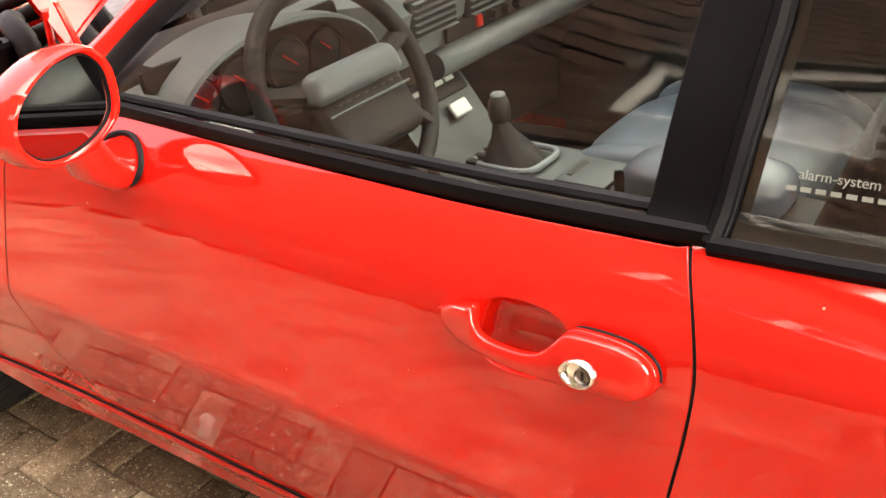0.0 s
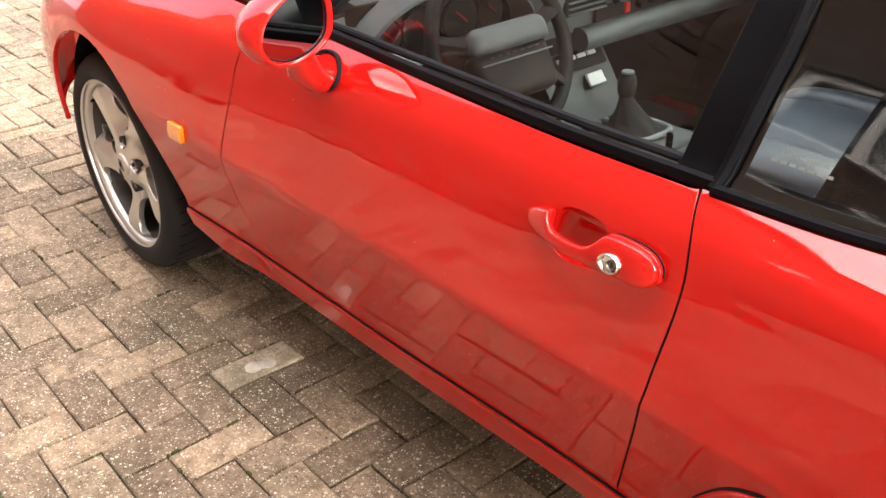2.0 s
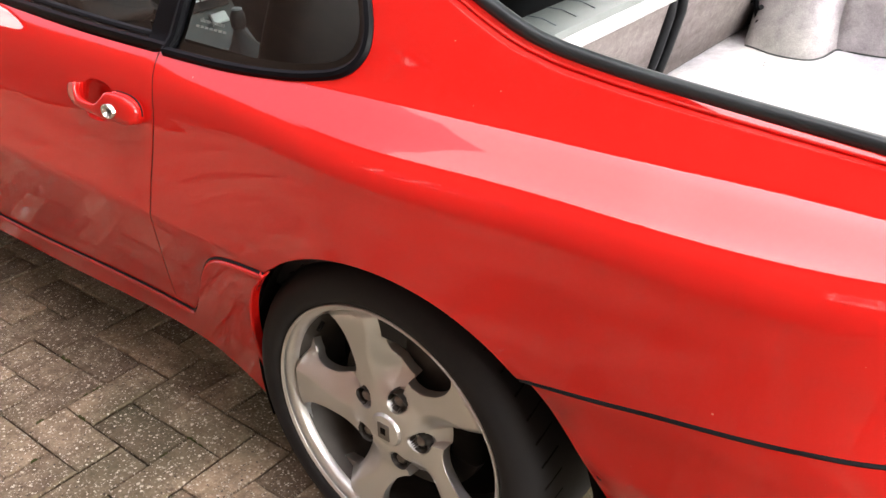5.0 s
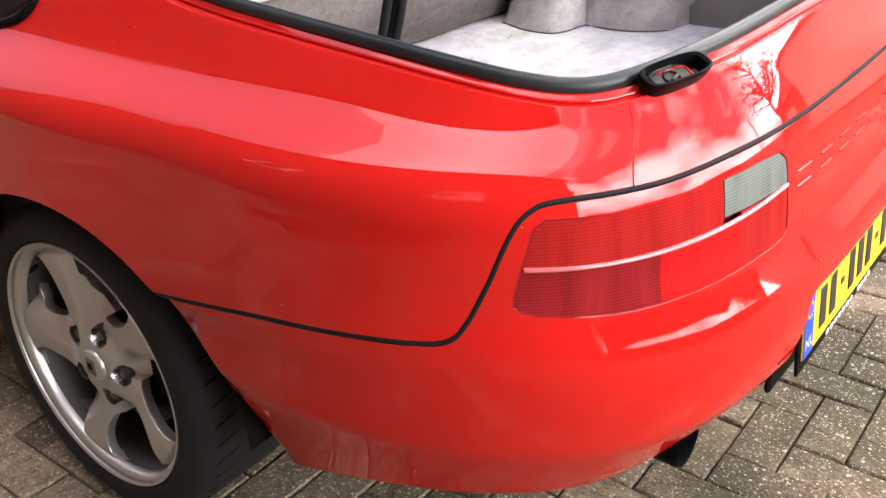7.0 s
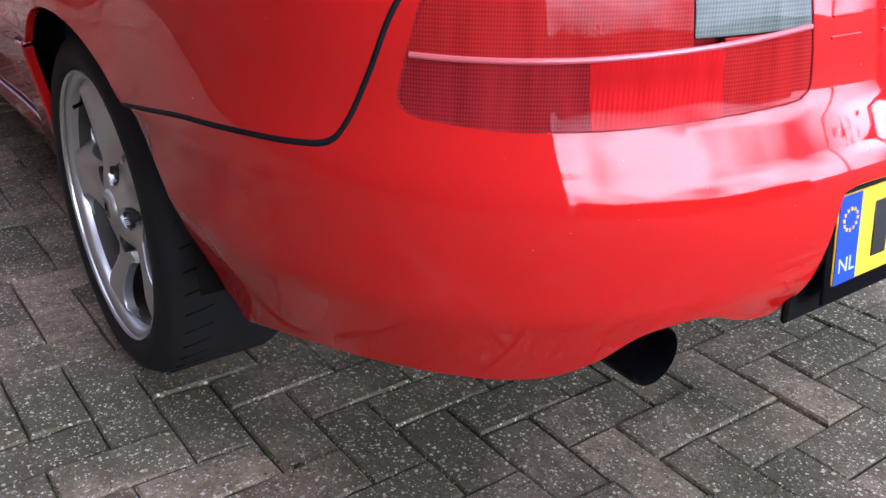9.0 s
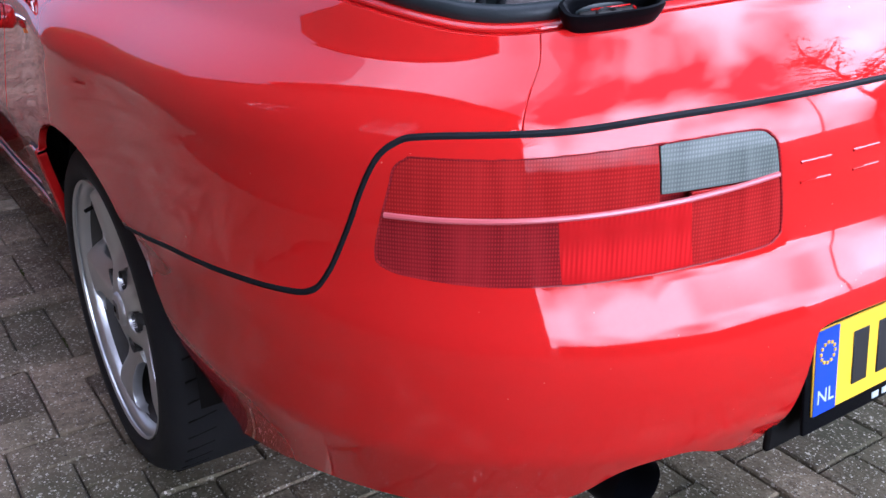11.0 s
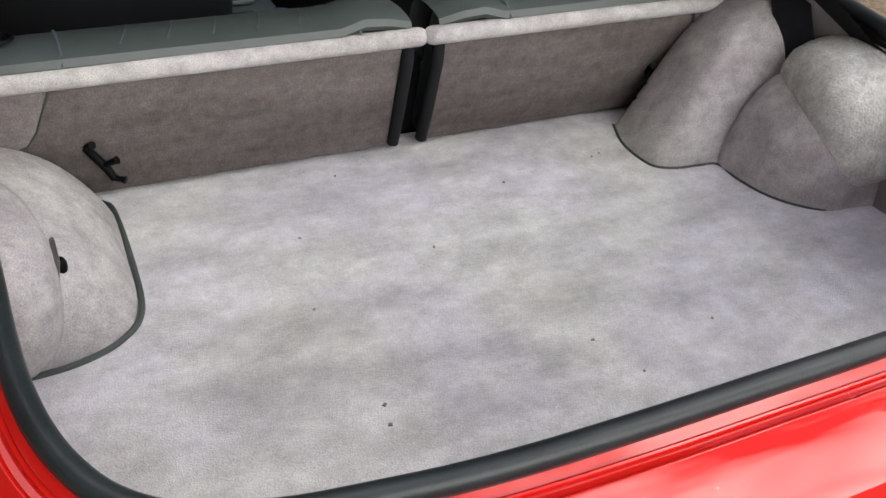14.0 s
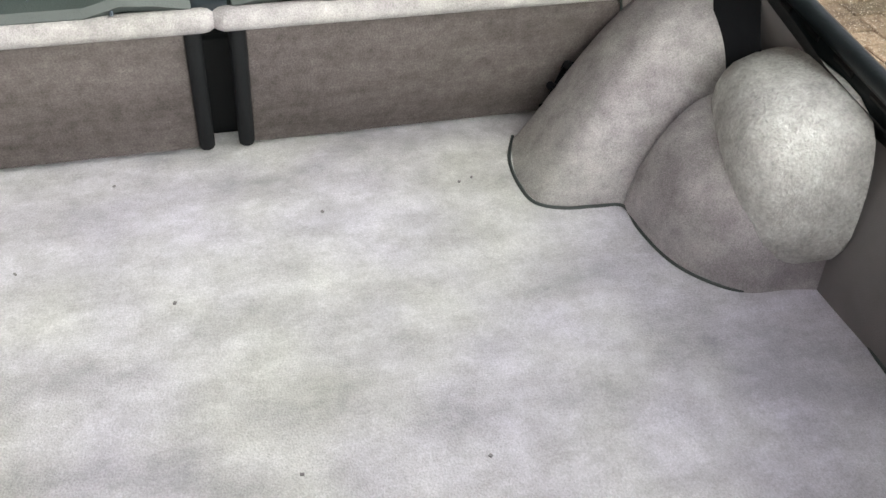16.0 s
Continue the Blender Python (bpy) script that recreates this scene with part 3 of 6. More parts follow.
def dome(center, radii, power=2.4, m=None, seg=28, rings=18, squash=None):
    """A rounded cushion form."""
    bm = bmesh.new()
    rows = []
    for i in range(rings + 1):
        a = -math.pi / 2 + math.pi * i / rings
        row = []
        for k in range(seg):
            b = 2 * math.pi * k / seg
            d = Vector((math.cos(a) * math.cos(b), math.cos(a) * math.sin(b), math.sin(a)))
            s = (abs(d.x) ** power + abs(d.y) ** power + abs(d.z) ** power) ** (-1 / power)
            row.append(Vector((d.x * s * radii[0], d.y * s * radii[1], d.z * s * radii[2])))
        rows.append(row)
    mm = Matrix.Translation(center) @ (m or Matrix())
    rows = [[mm @ p for p in row] for row in rows]
    loft(rows, bm, closed=True)
    bmesh.ops.remove_doubles(bm, verts=bm.verts[:], dist=1e-5)
    return bm


def inside(px, pz, loop):
    x, z = loop[:, 0], loop[:, 1]
    x2, z2 = np.roll(x, -1), np.roll(z, -1)
    hit = np.zeros(len(px), bool)
    for a, b, c, d in zip(x, z, x2, z2):
        if b != d:
            hit ^= ((b > pz) != (d > pz)) & (px < (c - a) * (pz - b) / (d - b) + a)
    return hit


def resample(loop, step):
    loop = np.array(loop, float)
    nxt = np.roll(loop, -1, 0)
    out = []
    for a, b in zip(loop, nxt):
        n = max(1, int(round(np.linalg.norm(b - a) / step)))
        out += [a + (b - a) * k / n for k in range(n)]
    keep = [out[0]]
    for p in out[1:]:
        if np.linalg.norm(p - keep[-1]) > step * .3:
            keep.append(p)
    return np.array(keep)


def sheet(outer, holes, fn, step=.03, fine=.012, flange=.014, lip=.0025):
    """Points, faces and normals of a panel: a region of the (s, z) plane laid on the surface fn, its edges rolled inwards."""
    from mathutils.geometry import delaunay_2d_cdt
    loops = [resample(l, fine) for l in [outer, *holes]]
    lo, hi = loops[0].min(0), loops[0].max(0)
    gx, gz = np.meshgrid(np.arange(lo[0], hi[0], step), np.arange(lo[1], hi[1], step), indexing="ij")
    g = np.stack([gx.ravel(), gz.ravel()], 1)
    keep = inside(g[:, 0], g[:, 1], loops[0])
    for h in loops[1:]:
        keep &= ~inside(g[:, 0], g[:, 1], h)
    edge_pts = np.vstack(loops)
    g = g[keep]
    if len(g):
        far = np.array([np.min(np.abs(edge_pts - p).max(1)) for p in g])
        g = g[far > step * .45]
    verts = np.vstack([edge_pts, g])
    edges, at = [], 0
    for l in loops:
        edges += [(at + k, at + (k + 1) % len(l)) for k in range(len(l))]
        at += len(l)
    vv, _, ff, *_ = delaunay_2d_cdt([Vector(p) for p in verts], edges, [], 0, 1e-7)
    uv = np.array([tuple(v) for v in vv])
    cen = np.array([uv[list(f)].mean(0) for f in ff])
    ok = inside(cen[:, 0], cen[:, 1], loops[0])
    for h in loops[1:]:
        ok &= ~inside(cen[:, 0], cen[:, 1], h)
    faces = [list(f) for f, o in zip(ff, ok) if o]
    e = 1.5e-3
    pos = fn(uv[:, 0], uv[:, 1])
    nor = np.cross(fn(uv[:, 0] + e, uv[:, 1]) - fn(uv[:, 0] - e, uv[:, 1]), fn(uv[:, 0], uv[:, 1] + e) - fn(uv[:, 0], uv[:, 1] - e))
    nor /= np.linalg.norm(nor, axis=1, keepdims=True) + 1e-12
    pos, nor = [Vector(p) for p in pos], [Vector(p) for p in nor]
    if flange:
        used = {}
        for f in faces:
            for a, b in zip(f, f[1:] + f[:1]):
                used[(a, b)] = used.get((a, b), 0) + 1
        rim = {a: b for a, b in used if (b, a) not in used}
        back = {b: a for a, b in rim.items()}
        first = {}
        for a, b in rim.items():
            d = (pos[b] - pos[back.get(a, a)]).normalized()
            m = d.cross(nor[a]).normalized()
            p1, p2 = pos[a] - nor[a] * lip + m * lip, pos[a] - nor[a] * flange + m * lip
            first[a] = len(pos)
            pos += [p1, p2]
            nor += [m, m]
        for a, b in rim.items():
            if b in first and abs(pos[a].y) + abs(pos[b].y) > .004:
                faces += [[a, first[a], first[b], b], [first[a], first[a] + 1, first[b] + 1, first[b]]]
    return pos, faces, nor


def panel(name, outer, fn, mat, parent, holes=(), label="", sides=(1,), step=.03, fine=.012, flange=.014, lip=.0025):
    """Panels on the left side (1) and, mirrored, on the right (-1)."""
    pos, faces, nor = sheet(outer, list(holes), fn, step, fine, flange, lip)
    made = []
    for side in sides:
        if side > 0:
            made.append(raw(name, pos, faces, mat, parent, label, True, nor))
        else:
            flip = lambda v: (v[0], -v[1], v[2])
            made.append(raw(name, [flip(v) for v in pos], [f[::-1] for f in faces], mat, parent, label, True, [flip(v) for v in nor]))
    return made


def both_halves(name, outer, fn, mat, parent, holes=(), label="", step=.03, fine=.012, flange=.014):
    """One mesh out of a left half and its mirror, for what runs across the car."""
    pos, faces, nor = sheet(outer, list(holes), fn, step, fine, flange)
    n = len(pos)
    verts = [tuple(p) for p in pos] + [(p[0], -p[1], p[2]) for p in pos]
    normals = [tuple(p) for p in nor] + [(p[0], -p[1], p[2]) for p in nor]
    return raw(name, verts, faces + [[n + i for i in f[::-1]] for f in faces], mat, parent, label, True, normals)


def skin_line(points, depth=0.0, n=8):
    """A smooth line of (s, z) pairs on the skin, as places; depth pushes it inwards."""
    q = curve_through(points, n)
    return [Vector(p) for p in skin(-depth)(q[:, 0], q[:, 1])]


def mirrored(points):
    return [Vector((p[0], -p[1], p[2])) for p in points]


def puffed(loop, height, reach, base=0.0):
    """A surface over the skin that swells (or sinks) by height within reach of the loop's edge."""
    pts = resample(loop, .002)

    def fn(u, v):
        q = np.stack([np.ravel(u), np.ravel(v)], 1)
        dist = np.array([np.min(np.hypot(pts[:, 0] - a, pts[:, 1] - b)) for a, b in q])
        dist = np.where(inside(q[:, 0], q[:, 1], pts), dist, 0)
        t = 1 - np.clip(dist / reach, 0, 1)
        out = base + height * np.sqrt(np.clip(1 - t**2.2, 0, 1))
        return shell(q[:, 0], q[:, 1]) + out[:, None] * shell_normal(q[:, 0], q[:, 1])
    return fn

# ---- the yard ----
MODULE, PX0, PY0 = .1065, .748, -.906  # herringbone of 20 x 10 cm stones


def stone_bm(length, width, h, r):
    """A paver: flat top, worn rounded edge, sides down to the bed."""
    bm = bmesh.new()
    tops = [(x * (length / 2 - r), y * (width / 2 - r), 0) for x, y in ((-1, -1), (1, -1), (1, 1), (-1, 1))]
    rims = [(x * length / 2, y * width / 2, -r) for x, y in ((-1, -1), (1, -1), (1, 1), (-1, 1))]
    feet = [(x * length / 2, y * width / 2, -h) for x, y in ((-1, -1), (1, -1), (1, 1), (-1, 1))]
    rows = [[bm.verts.new(p) for p in row] for row in (feet, rims, tops)]
    for a, b in zip(rows, rows[1:]):
        for k in range(4):
            bm.faces.new((a[k], a[(k + 1) % 4], b[(k + 1) % 4], b[k]))
    bm.faces.new(rows[2])
    return bm


def stone_mesh(name, mat, along_y):
    bm = stone_bm(.2095, .1030, .03, .004)
    if along_y:
        bmesh.ops.rotate(bm, matrix=Matrix.Rotation(radians(90), 3, "Z"), verts=bm.verts[:])
    me = bpy.data.meshes.new(name)
    bm.to_mesh(me)
    bm.free()
    me.materials.append(mat)
    return me


def herringbone(x0, x1, y0, y1):
    """Middles and directions of the stones whose middle lies in a rectangle."""
    for k in range(int((y0 - PY0) / MODULE) - 3, int((y1 - PY0) / MODULE) + 3):
        for j in range(-60, 60):
            for along_y, dx, dy, cx, cy in ((0, 0, 0, 1, .5), (1, -1, 0, .5, 1)):
                x, y = PX0 + (k + 4 * j + dx + cx) * MODULE, PY0 + (k + dy + cy) * MODULE
                if x0 <= x < x1 and y0 <= y < y1:
                    yield x, y, along_y


ground = raw("ground", [(-60, -60, -.02), (60, -60, -.02), (60, 60, -.02), (-60, 60, -.02)], [(0, 1, 2, 3)], JOINT, smooth=False)
tagged(ground, "sandy bed with moss between the paving stones", "ground", kind="structure")
near_stones, far_stones = [], []
for x, y, a in herringbone(-8.0, 7.0, -3.05, 4.4):
    near = (-.45 < x < 1.9 and -1.62 < y < -.70) or (2.75 < x < 3.9 and -1.3 < y < -.55)
    (near_stones if near else far_stones).append((x, y, a))
verts, faces = [], []
rnd = random.Random(4)
for x, y, a in far_stones:
    lx, ly = (.1030, .2095) if a else (.2095, .1030)
    tip = (rnd.uniform(-.0025, .0025), rnd.uniform(-.0025, .0025), rnd.uniform(-.003, .003))
    b = len(verts)
    for inset, z in ((0, -.03), (0, -.004), (.004, 0)):
        for sx, sy in ((-1, -1), (1, -1), (1, 1), (-1, 1)):
            verts.append((x + sx * (lx / 2 - inset), y + sy * (ly / 2 - inset), z + tip[2] + sx * tip[0] + sy * tip[1] if z > -.02 else z))
    for r in (0, 4):
        faces += [(b + r + k, b + r + (k + 1) % 4, b + r + 4 + (k + 1) % 4, b + r + 4 + k) for k in range(4)]
    faces.append((b + 8, b + 9, b + 10, b + 11))
paving = raw("pavement", verts, faces, PAVER_FAR, smooth=False)
tagged(paving, "weathered brown-grey concrete pavers laid in herringbone", "paving", kind="structure")

# house wall beside the drive, laid in brick courses
WALL_Y, WALL_X0, WALL_X1, WALL_H = -3.10, -4.6, 9.2, 7.2
WINDOWS = [(.34, 2.46, 1.52, 3.22), (3.4, 2.1, 4.6, 3.4)]  # x0, z0, x1, z1


def free_of_windows(x, z):
    return not any(a - .02 < x < c + .02 and b - .02 < z < d + .02 for a, b, c, d in WINDOWS)


verts, faces = [], []
course, bl = .0625, .22
LOW_X0, LOW_H = -7.0, 2.0  # a lower garden wall carries on from the house
for r in range(int(WALL_H / course)):
    for c in range(int((WALL_X1 - LOW_X0) / bl) + 1):
        x, z = LOW_X0 + (c + .5 * (r % 2)) * bl + .11, r * course + .031
        if x + .105 > WALL_X1 or not free_of_windows(x, z) or (x < WALL_X0 + .1 and z > LOW_H):
            continue
        b, y = len(verts), WALL_Y + rnd.uniform(0, .004)
        for sx, sz in ((-1, -1), (1, -1), (1, 1), (-1, 1)):
            verts.append((x + sx * .104, y, z + sz * .0255))
        for sx, sz in ((-1, -1), (1, -1), (1, 1), (-1, 1)):
            verts.append((x + sx * .105, WALL_Y - .012, z + sz * .0265))
        faces += [(b + 3, b + 2, b + 1, b)] + [(b + k, b + (k + 1) % 4, b + 4 + (k + 1) % 4, b + 4 + k) for k in range(4)]
house = thing("house", ((WALL_X0 + WALL_X1) / 2, WALL_Y, 0), "brown brick house wall with white-framed upstairs windows", "house", kind="structure")
raw("wall", verts, faces, BRICK, house, smooth=False)
bm = bmesh.new()
xs = sorted({WALL_X0, WALL_X1, *[w[0] for w in WINDOWS], *[w[2] for w in WINDOWS]})
zs = sorted({0, WALL_H, *[w[1] for w in WINDOWS], *[w[3] for w in WINDOWS]})
for xa, xb in zip(xs, xs[1:]):
    for za, zb in zip(zs, zs[1:]):
        if free_of_windows((xa + xb) / 2, (za + zb) / 2):
            block((xb - xa, .28, zb - za), Matrix.Translation(((xa + xb) / 2, WALL_Y - .15, (za + zb) / 2)), 0, bm=bm)
block((WALL_X0 - LOW_X0, .28, LOW_H), Matrix.Translation(((WALL_X0 + LOW_X0) / 2, WALL_Y - .15, LOW_H / 2)), 0, bm=bm)
part("mortar_wall", bm, MORTAR, house, smooth=False)
part("roof", loft([[(WALL_X0 - .3, WALL_Y + .35, WALL_H - .05), (WALL_X1 + .3, WALL_Y + .35, WALL_H - .05)], [(WALL_X0 - .3, WALL_Y - 3.2, WALL_H + 2.2), (WALL_X1 + .3, WALL_Y - 3.2, WALL_H + 2.2)]]), ROOF_TILE, house)
part("gutter", tube([(WALL_X0 - .3, WALL_Y + .36, WALL_H - .1), (WALL_X1 + .3, WALL_Y + .36, WALL_H - .1)], .06, 12), PAINTED_WOOD, house)
part("side_wall", block((.28, 6, WALL_H), Matrix.Translation((WALL_X0 + .15, WALL_Y - 3.31, WALL_H / 2)), 0), MORTAR, house, smooth=False)
for a, b, c, d in WINDOWS:
    w = part("window", block((c - a - .16, .012, d - b - .16), Matrix.Translation(((a + c) / 2, WALL_Y - .13, (b + d) / 2)), 0), WINDOW_GLASS, house, "white-framed window", smooth=False)
    for size, at in (((.07, .09, d - b), (a + .035, (b + d) / 2)), ((.07, .09, d - b), (c - .035, (b + d) / 2)), ((.06, .09, d - b - .14), ((a + c) / 2, (b + d) / 2)),
                     ((c - a - .14, .09, .07), ((a + c) / 2, b + .035)), ((c - a - .14, .09, .07), ((a + c) / 2, d - .035))):
        part("window_frame", block(size, Matrix.Translation((at[0], WALL_Y - .11, at[1])), .006, 1), PAINTED_WOOD, w)
    part("room_behind", block((c - a + .1, .02, d - b + .1), Matrix.Translation(((a + c) / 2, WALL_Y - .33, (b + d) / 2)), 0), DARK, w, smooth=False)

# pale garden wall on the far side of the yard
GARDEN_Y = 4.6
garden = thing("garden_wall", (-.25, GARDEN_Y, 0), "pale plastered garden wall with grey-green stains", "wall", kind="structure")
part("wall", block((12.5, .24, 2.3), Matrix.Translation((-.25, GARDEN_Y + .12, 1.15)), .012, 2), PLASTER, garden)
part("coping", block((12.6, .32, .06), Matrix.Translation((-.25, GARDEN_Y + .12, 2.33)), .01, 2), MORTAR, garden)


# what stands round the yard
def leafy(bm, rnd2, at, radius, count, size):
    """Small leaves in a loose, uneven clump."""
    for _ in range(count):
        d = Vector((rnd2.gauss(0, 1), rnd2.gauss(0, 1), rnd2.gauss(0, 1))).normalized() * radius * rnd2.random() ** .45
        p = Vector(at) + d
        u = Vector((rnd2.gauss(0, 1), rnd2.gauss(0, 1), rnd2.gauss(0, 1))).normalized()
        v = u.orthogonal().normalized()
        s = size * rnd2.uniform(.6, 1.3)
        bm.faces.new([bm.verts.new(p + u * s * a + v * s * b) for a, b in ((-1, 0), (0, -.45), (1, 0), (0, .45))])


def garden_tree(at, height, spread, seed, label):
    rnd2 = random.Random(seed)
    tree = thing("tree", at, label, "tree")
    trunk = [(at[0] + .06 * math.sin(2.2 * k), at[1] + .05 * math.sin(3.1 * k + 1), height * .8 * k / 6) for k in range(7)]
    stem = part("trunk", tube(trunk, [.014 * height * (1 - .12 * k) for k in range(7)], 10), BARK, tree)
    leaves = bmesh.new()
    for k in range(26):
        a, z = k * 2.4, height * (.50 + .44 * rnd2.random())
        r = spread * (1.05 - .75 * (z / height) ** 2) * rnd2.uniform(.6, 1.1)
        tip = (at[0] + r * math.cos(a), at[1] + r * math.sin(a), z + .25 * r)
        base = (at[0], at[1], max(.3, z - .35 * r))
        mid = tuple((p + q) / 2 + .05 for p, q in zip(base, tip))
        part("limb", tube([base, mid, tip], [.04, .025, .008], 6), BARK, stem)
        for q in (mid, tip):
            leafy(leaves, rnd2, q, .34 * spread / 1.5, 46, .075)
    part("crown", leaves, LEAF, tree, smooth=False)


garden_tree((8.0, 6.3, 0), 5.6, 1.5, 3, "dark green garden tree beyond the plastered wall")
garden_tree((15.0, -5.6, 0), 9.4, 3.3, 5, "tall dark green tree behind the brick house")


def garden_hedge(at, turn, length, height_at, seed, label):
    """A clipped hedge along its own x, its front at y = 0."""
    hedge = thing("hedge", at, label, "hedge")
    place = Matrix.Translation(at) @ Matrix.Rotation(radians(turn), 4, "Z")
    bm, rnd3, rows = bmesh.new(), random.Random(seed), []
    for k in range(int(length / .36) + 1):
        x = k * .36
        h = height_at(x)
        rows.append([place @ Vector(p) for p in ((x, -.12 * math.sin(5 * x), 0), (x, .07 - .1 * math.sin(3 * x), h * .6), (x, -.2, h), (x, -.75, h * .95), (x, -.95, 0))])
    part("inner_growth", loft(rows), LEAF, hedge)
    for row in rows:
        for q in row[1:3]:
            for dz in np.linspace(.15, 1, 6):
                leafy(bm, rnd3, (q[0], q[1], q[2] * dz), .30, 26, .05)
    part("foliage", bm, LEAF, hedge, smooth=False)


# one hedge carries on where the house ends
garden_hedge((-9.4, -3.75, 0), 0, 4.4, lambda x: 5.2 - 1.6 * min(1, max(0, (x - 2.5) / 1.6)) + .25 * math.sin(2.1 * x), 12, "tall dark green garden hedge beside the house")
# added out of view behind the car, to hold back low sky light and reflections
garden_hedge((9.6, 4.2, 0), 270, 7.0, lambda x: .80 + .06 * math.sin(1.9 * x), 21, "unseen hedge added behind the car to block low sky")
street_lamp = thing("street_lamp", (13.4, 10.6, 0), "tall grey street lamp beyond the garden wall", "street lamp")
part("pole", tube([(13.4, 10.6, 0), (13.4, 10.6, 2.5), (13.4, 10.6, 5.0)], [.07, .055, .045], 12), GALVANISED, street_lamp)
part("arm", tube([(13.4, 10.6, 4.95), (13.3, 10.75, 5.25), (13.0, 11.2, 5.35)], .035, 10), GALVANISED, street_lamp)
part("lamp_head", dome((12.7, 11.6, 5.33), (.16, .34, .09), 2.6, Matrix.Rotation(radians(35), 4, "Z")), GALVANISED, street_lamp)
for hx, hy, turn, hw, eave, ridge in ((10.0, 17.0, 20, 7.0, 3.6, 6.2), (-9.5, 9.0, -60, 7.0, 3.6, 6.2)):
    far_house = thing("far_house", (hx, hy, 0), "brick terraced house with a dark tiled roof", "house")
    at_h = Matrix.Translation((hx, hy, 0)) @ Matrix.Rotation(radians(turn), 4, "Z")
    part("wall", block((hw, 6, eave), at_h @ Matrix.Translation((0, 0, eave / 2)), 0), BRICK, far_house, smooth=False)
    bm = loft([[at_h @ Vector((sx * (hw / 2 + .25), y, z)) for y, z in ((-3.3, eave - .15), (0, ridge), (3.3, eave - .15), (0, eave - .1))] for sx in (-1, 1)], closed=True, caps=True)
    part("roof", bm, ROOF_TILE, far_house, smooth=False)
    for wx in (-.27, .27):
        w = part("window", block((1.3, .04, 1.3), at_h @ Matrix.Translation((hw * wx, -3.02, 1.7)), 0), WINDOW_GLASS, far_house, smooth=False)
        part("window_frame", block((1.42, .06, .08), at_h @ Matrix.Translation((hw * wx, -3.03, 1.03)), .01, 1), PAINTED_WOOD, w)

# ---- the car ----
car = thing("car", (1.25, 0, 0), "red sports coupe with open tailgate and raised bonnet", "car")
S_MID = TAIL_FROM + .85 * math.pi / 2
GAP = .0028


def arc(cx, cz, r, a0, a1, n=24):
    return [(cx + r * math.cos(radians(a0 + (a1 - a0) * k / n)), cz + r * math.sin(radians(a0 + (a1 - a0) * k / n))) for k in range(n + 1)]


def line(points, n=6):
    return [tuple(p) for p in curve_through(points, n)]


REAR_ARCH, FRONT_ARCH = (2.44, .318, .368), (.06, .355, .370)
DOOR_FRONT = [(0.885, 0.893), (0.838, 0.838), (0.812, 0.755), (0.785, 0.67), (0.764, 0.58), (0.76, 0.45), (0.785, 0.334)]
DOOR_REAR = [(1.885, 0.89), (1.902, 0.85), (1.91, 0.8), (1.906, 0.745), (1.894, 0.675), (1.878, 0.59), (1.845, 0.48), (1.797, 0.341)]
SKIRT_FRONT = [(0.42, 0.3383), (0.6, 0.3281), (0.72, 0.3237), (0.785, 0.3194)]
SKIRT_DOOR = [(0.785, 0.3194), (1.0, 0.311), (1.25, 0.311), (1.55, 0.324), (1.797, 0.336)]
SKIRT_REAR = [(1.797, 0.336), (1.85, 0.3379), (1.875, 0.3528), (1.918, 0.4033), (1.965, 0.4762), (2.01, 0.5331), (2.05, 0.561), (2.1, 0.5744), (2.19, 0.5847)]
BELT = [(.885, .896), (1.08, .900), (1.30, .894), (1.64, .887), (1.885, .888)]
SEAL = [(1.98, 1.215), (2.20, 1.145), (2.38, 1.08), (2.50, 1.035), (2.59, 1.008), (2.70, .994), (2.88, .980), (3.06, .968), (3.16, .960), (3.24, .951), (3.29, .946), (3.34, .946), (3.42, .953), (3.50, .960), (3.65, .966), (3.80, .968), (S_MID, .968)]
BUMPER_SEAM = [(2.690, .590), (2.80, .612), (2.90, .632), (3.02, .647), (3.10, .655), (3.145, .664), (3.172, .690), (3.197, .740), (3.223, .803), (3.248, .834), (3.285, .843), (3.40, .846), (3.52, .853), (3.72, .855), (S_MID, .855)]
QUARTER_WINDOW = [(1.900, .893), (2.06, .896), (2.18, .904), (2.25, .914), (2.298, .928), (2.321, .952), (2.318, .985), (2.288, 1.035), (2.255, 1.085), (2.20, 1.15), (2.13, 1.19), (1.93, 1.195), (1.915, 1.05)]
DECK_S = 3.362  # the seam between quarter panel and tail panel


def cut(points, s0, s1):
    """The stretch of a line between two values of s."""
    d = [p for p in curve_through(points, 10) if s0 < p[0] < s1]
    return [tuple(p) for p in d]


def z_on(points, s):
    d = curve_through(points, 12)
    return float(np.interp(s, d[:, 0], d[:, 1]))




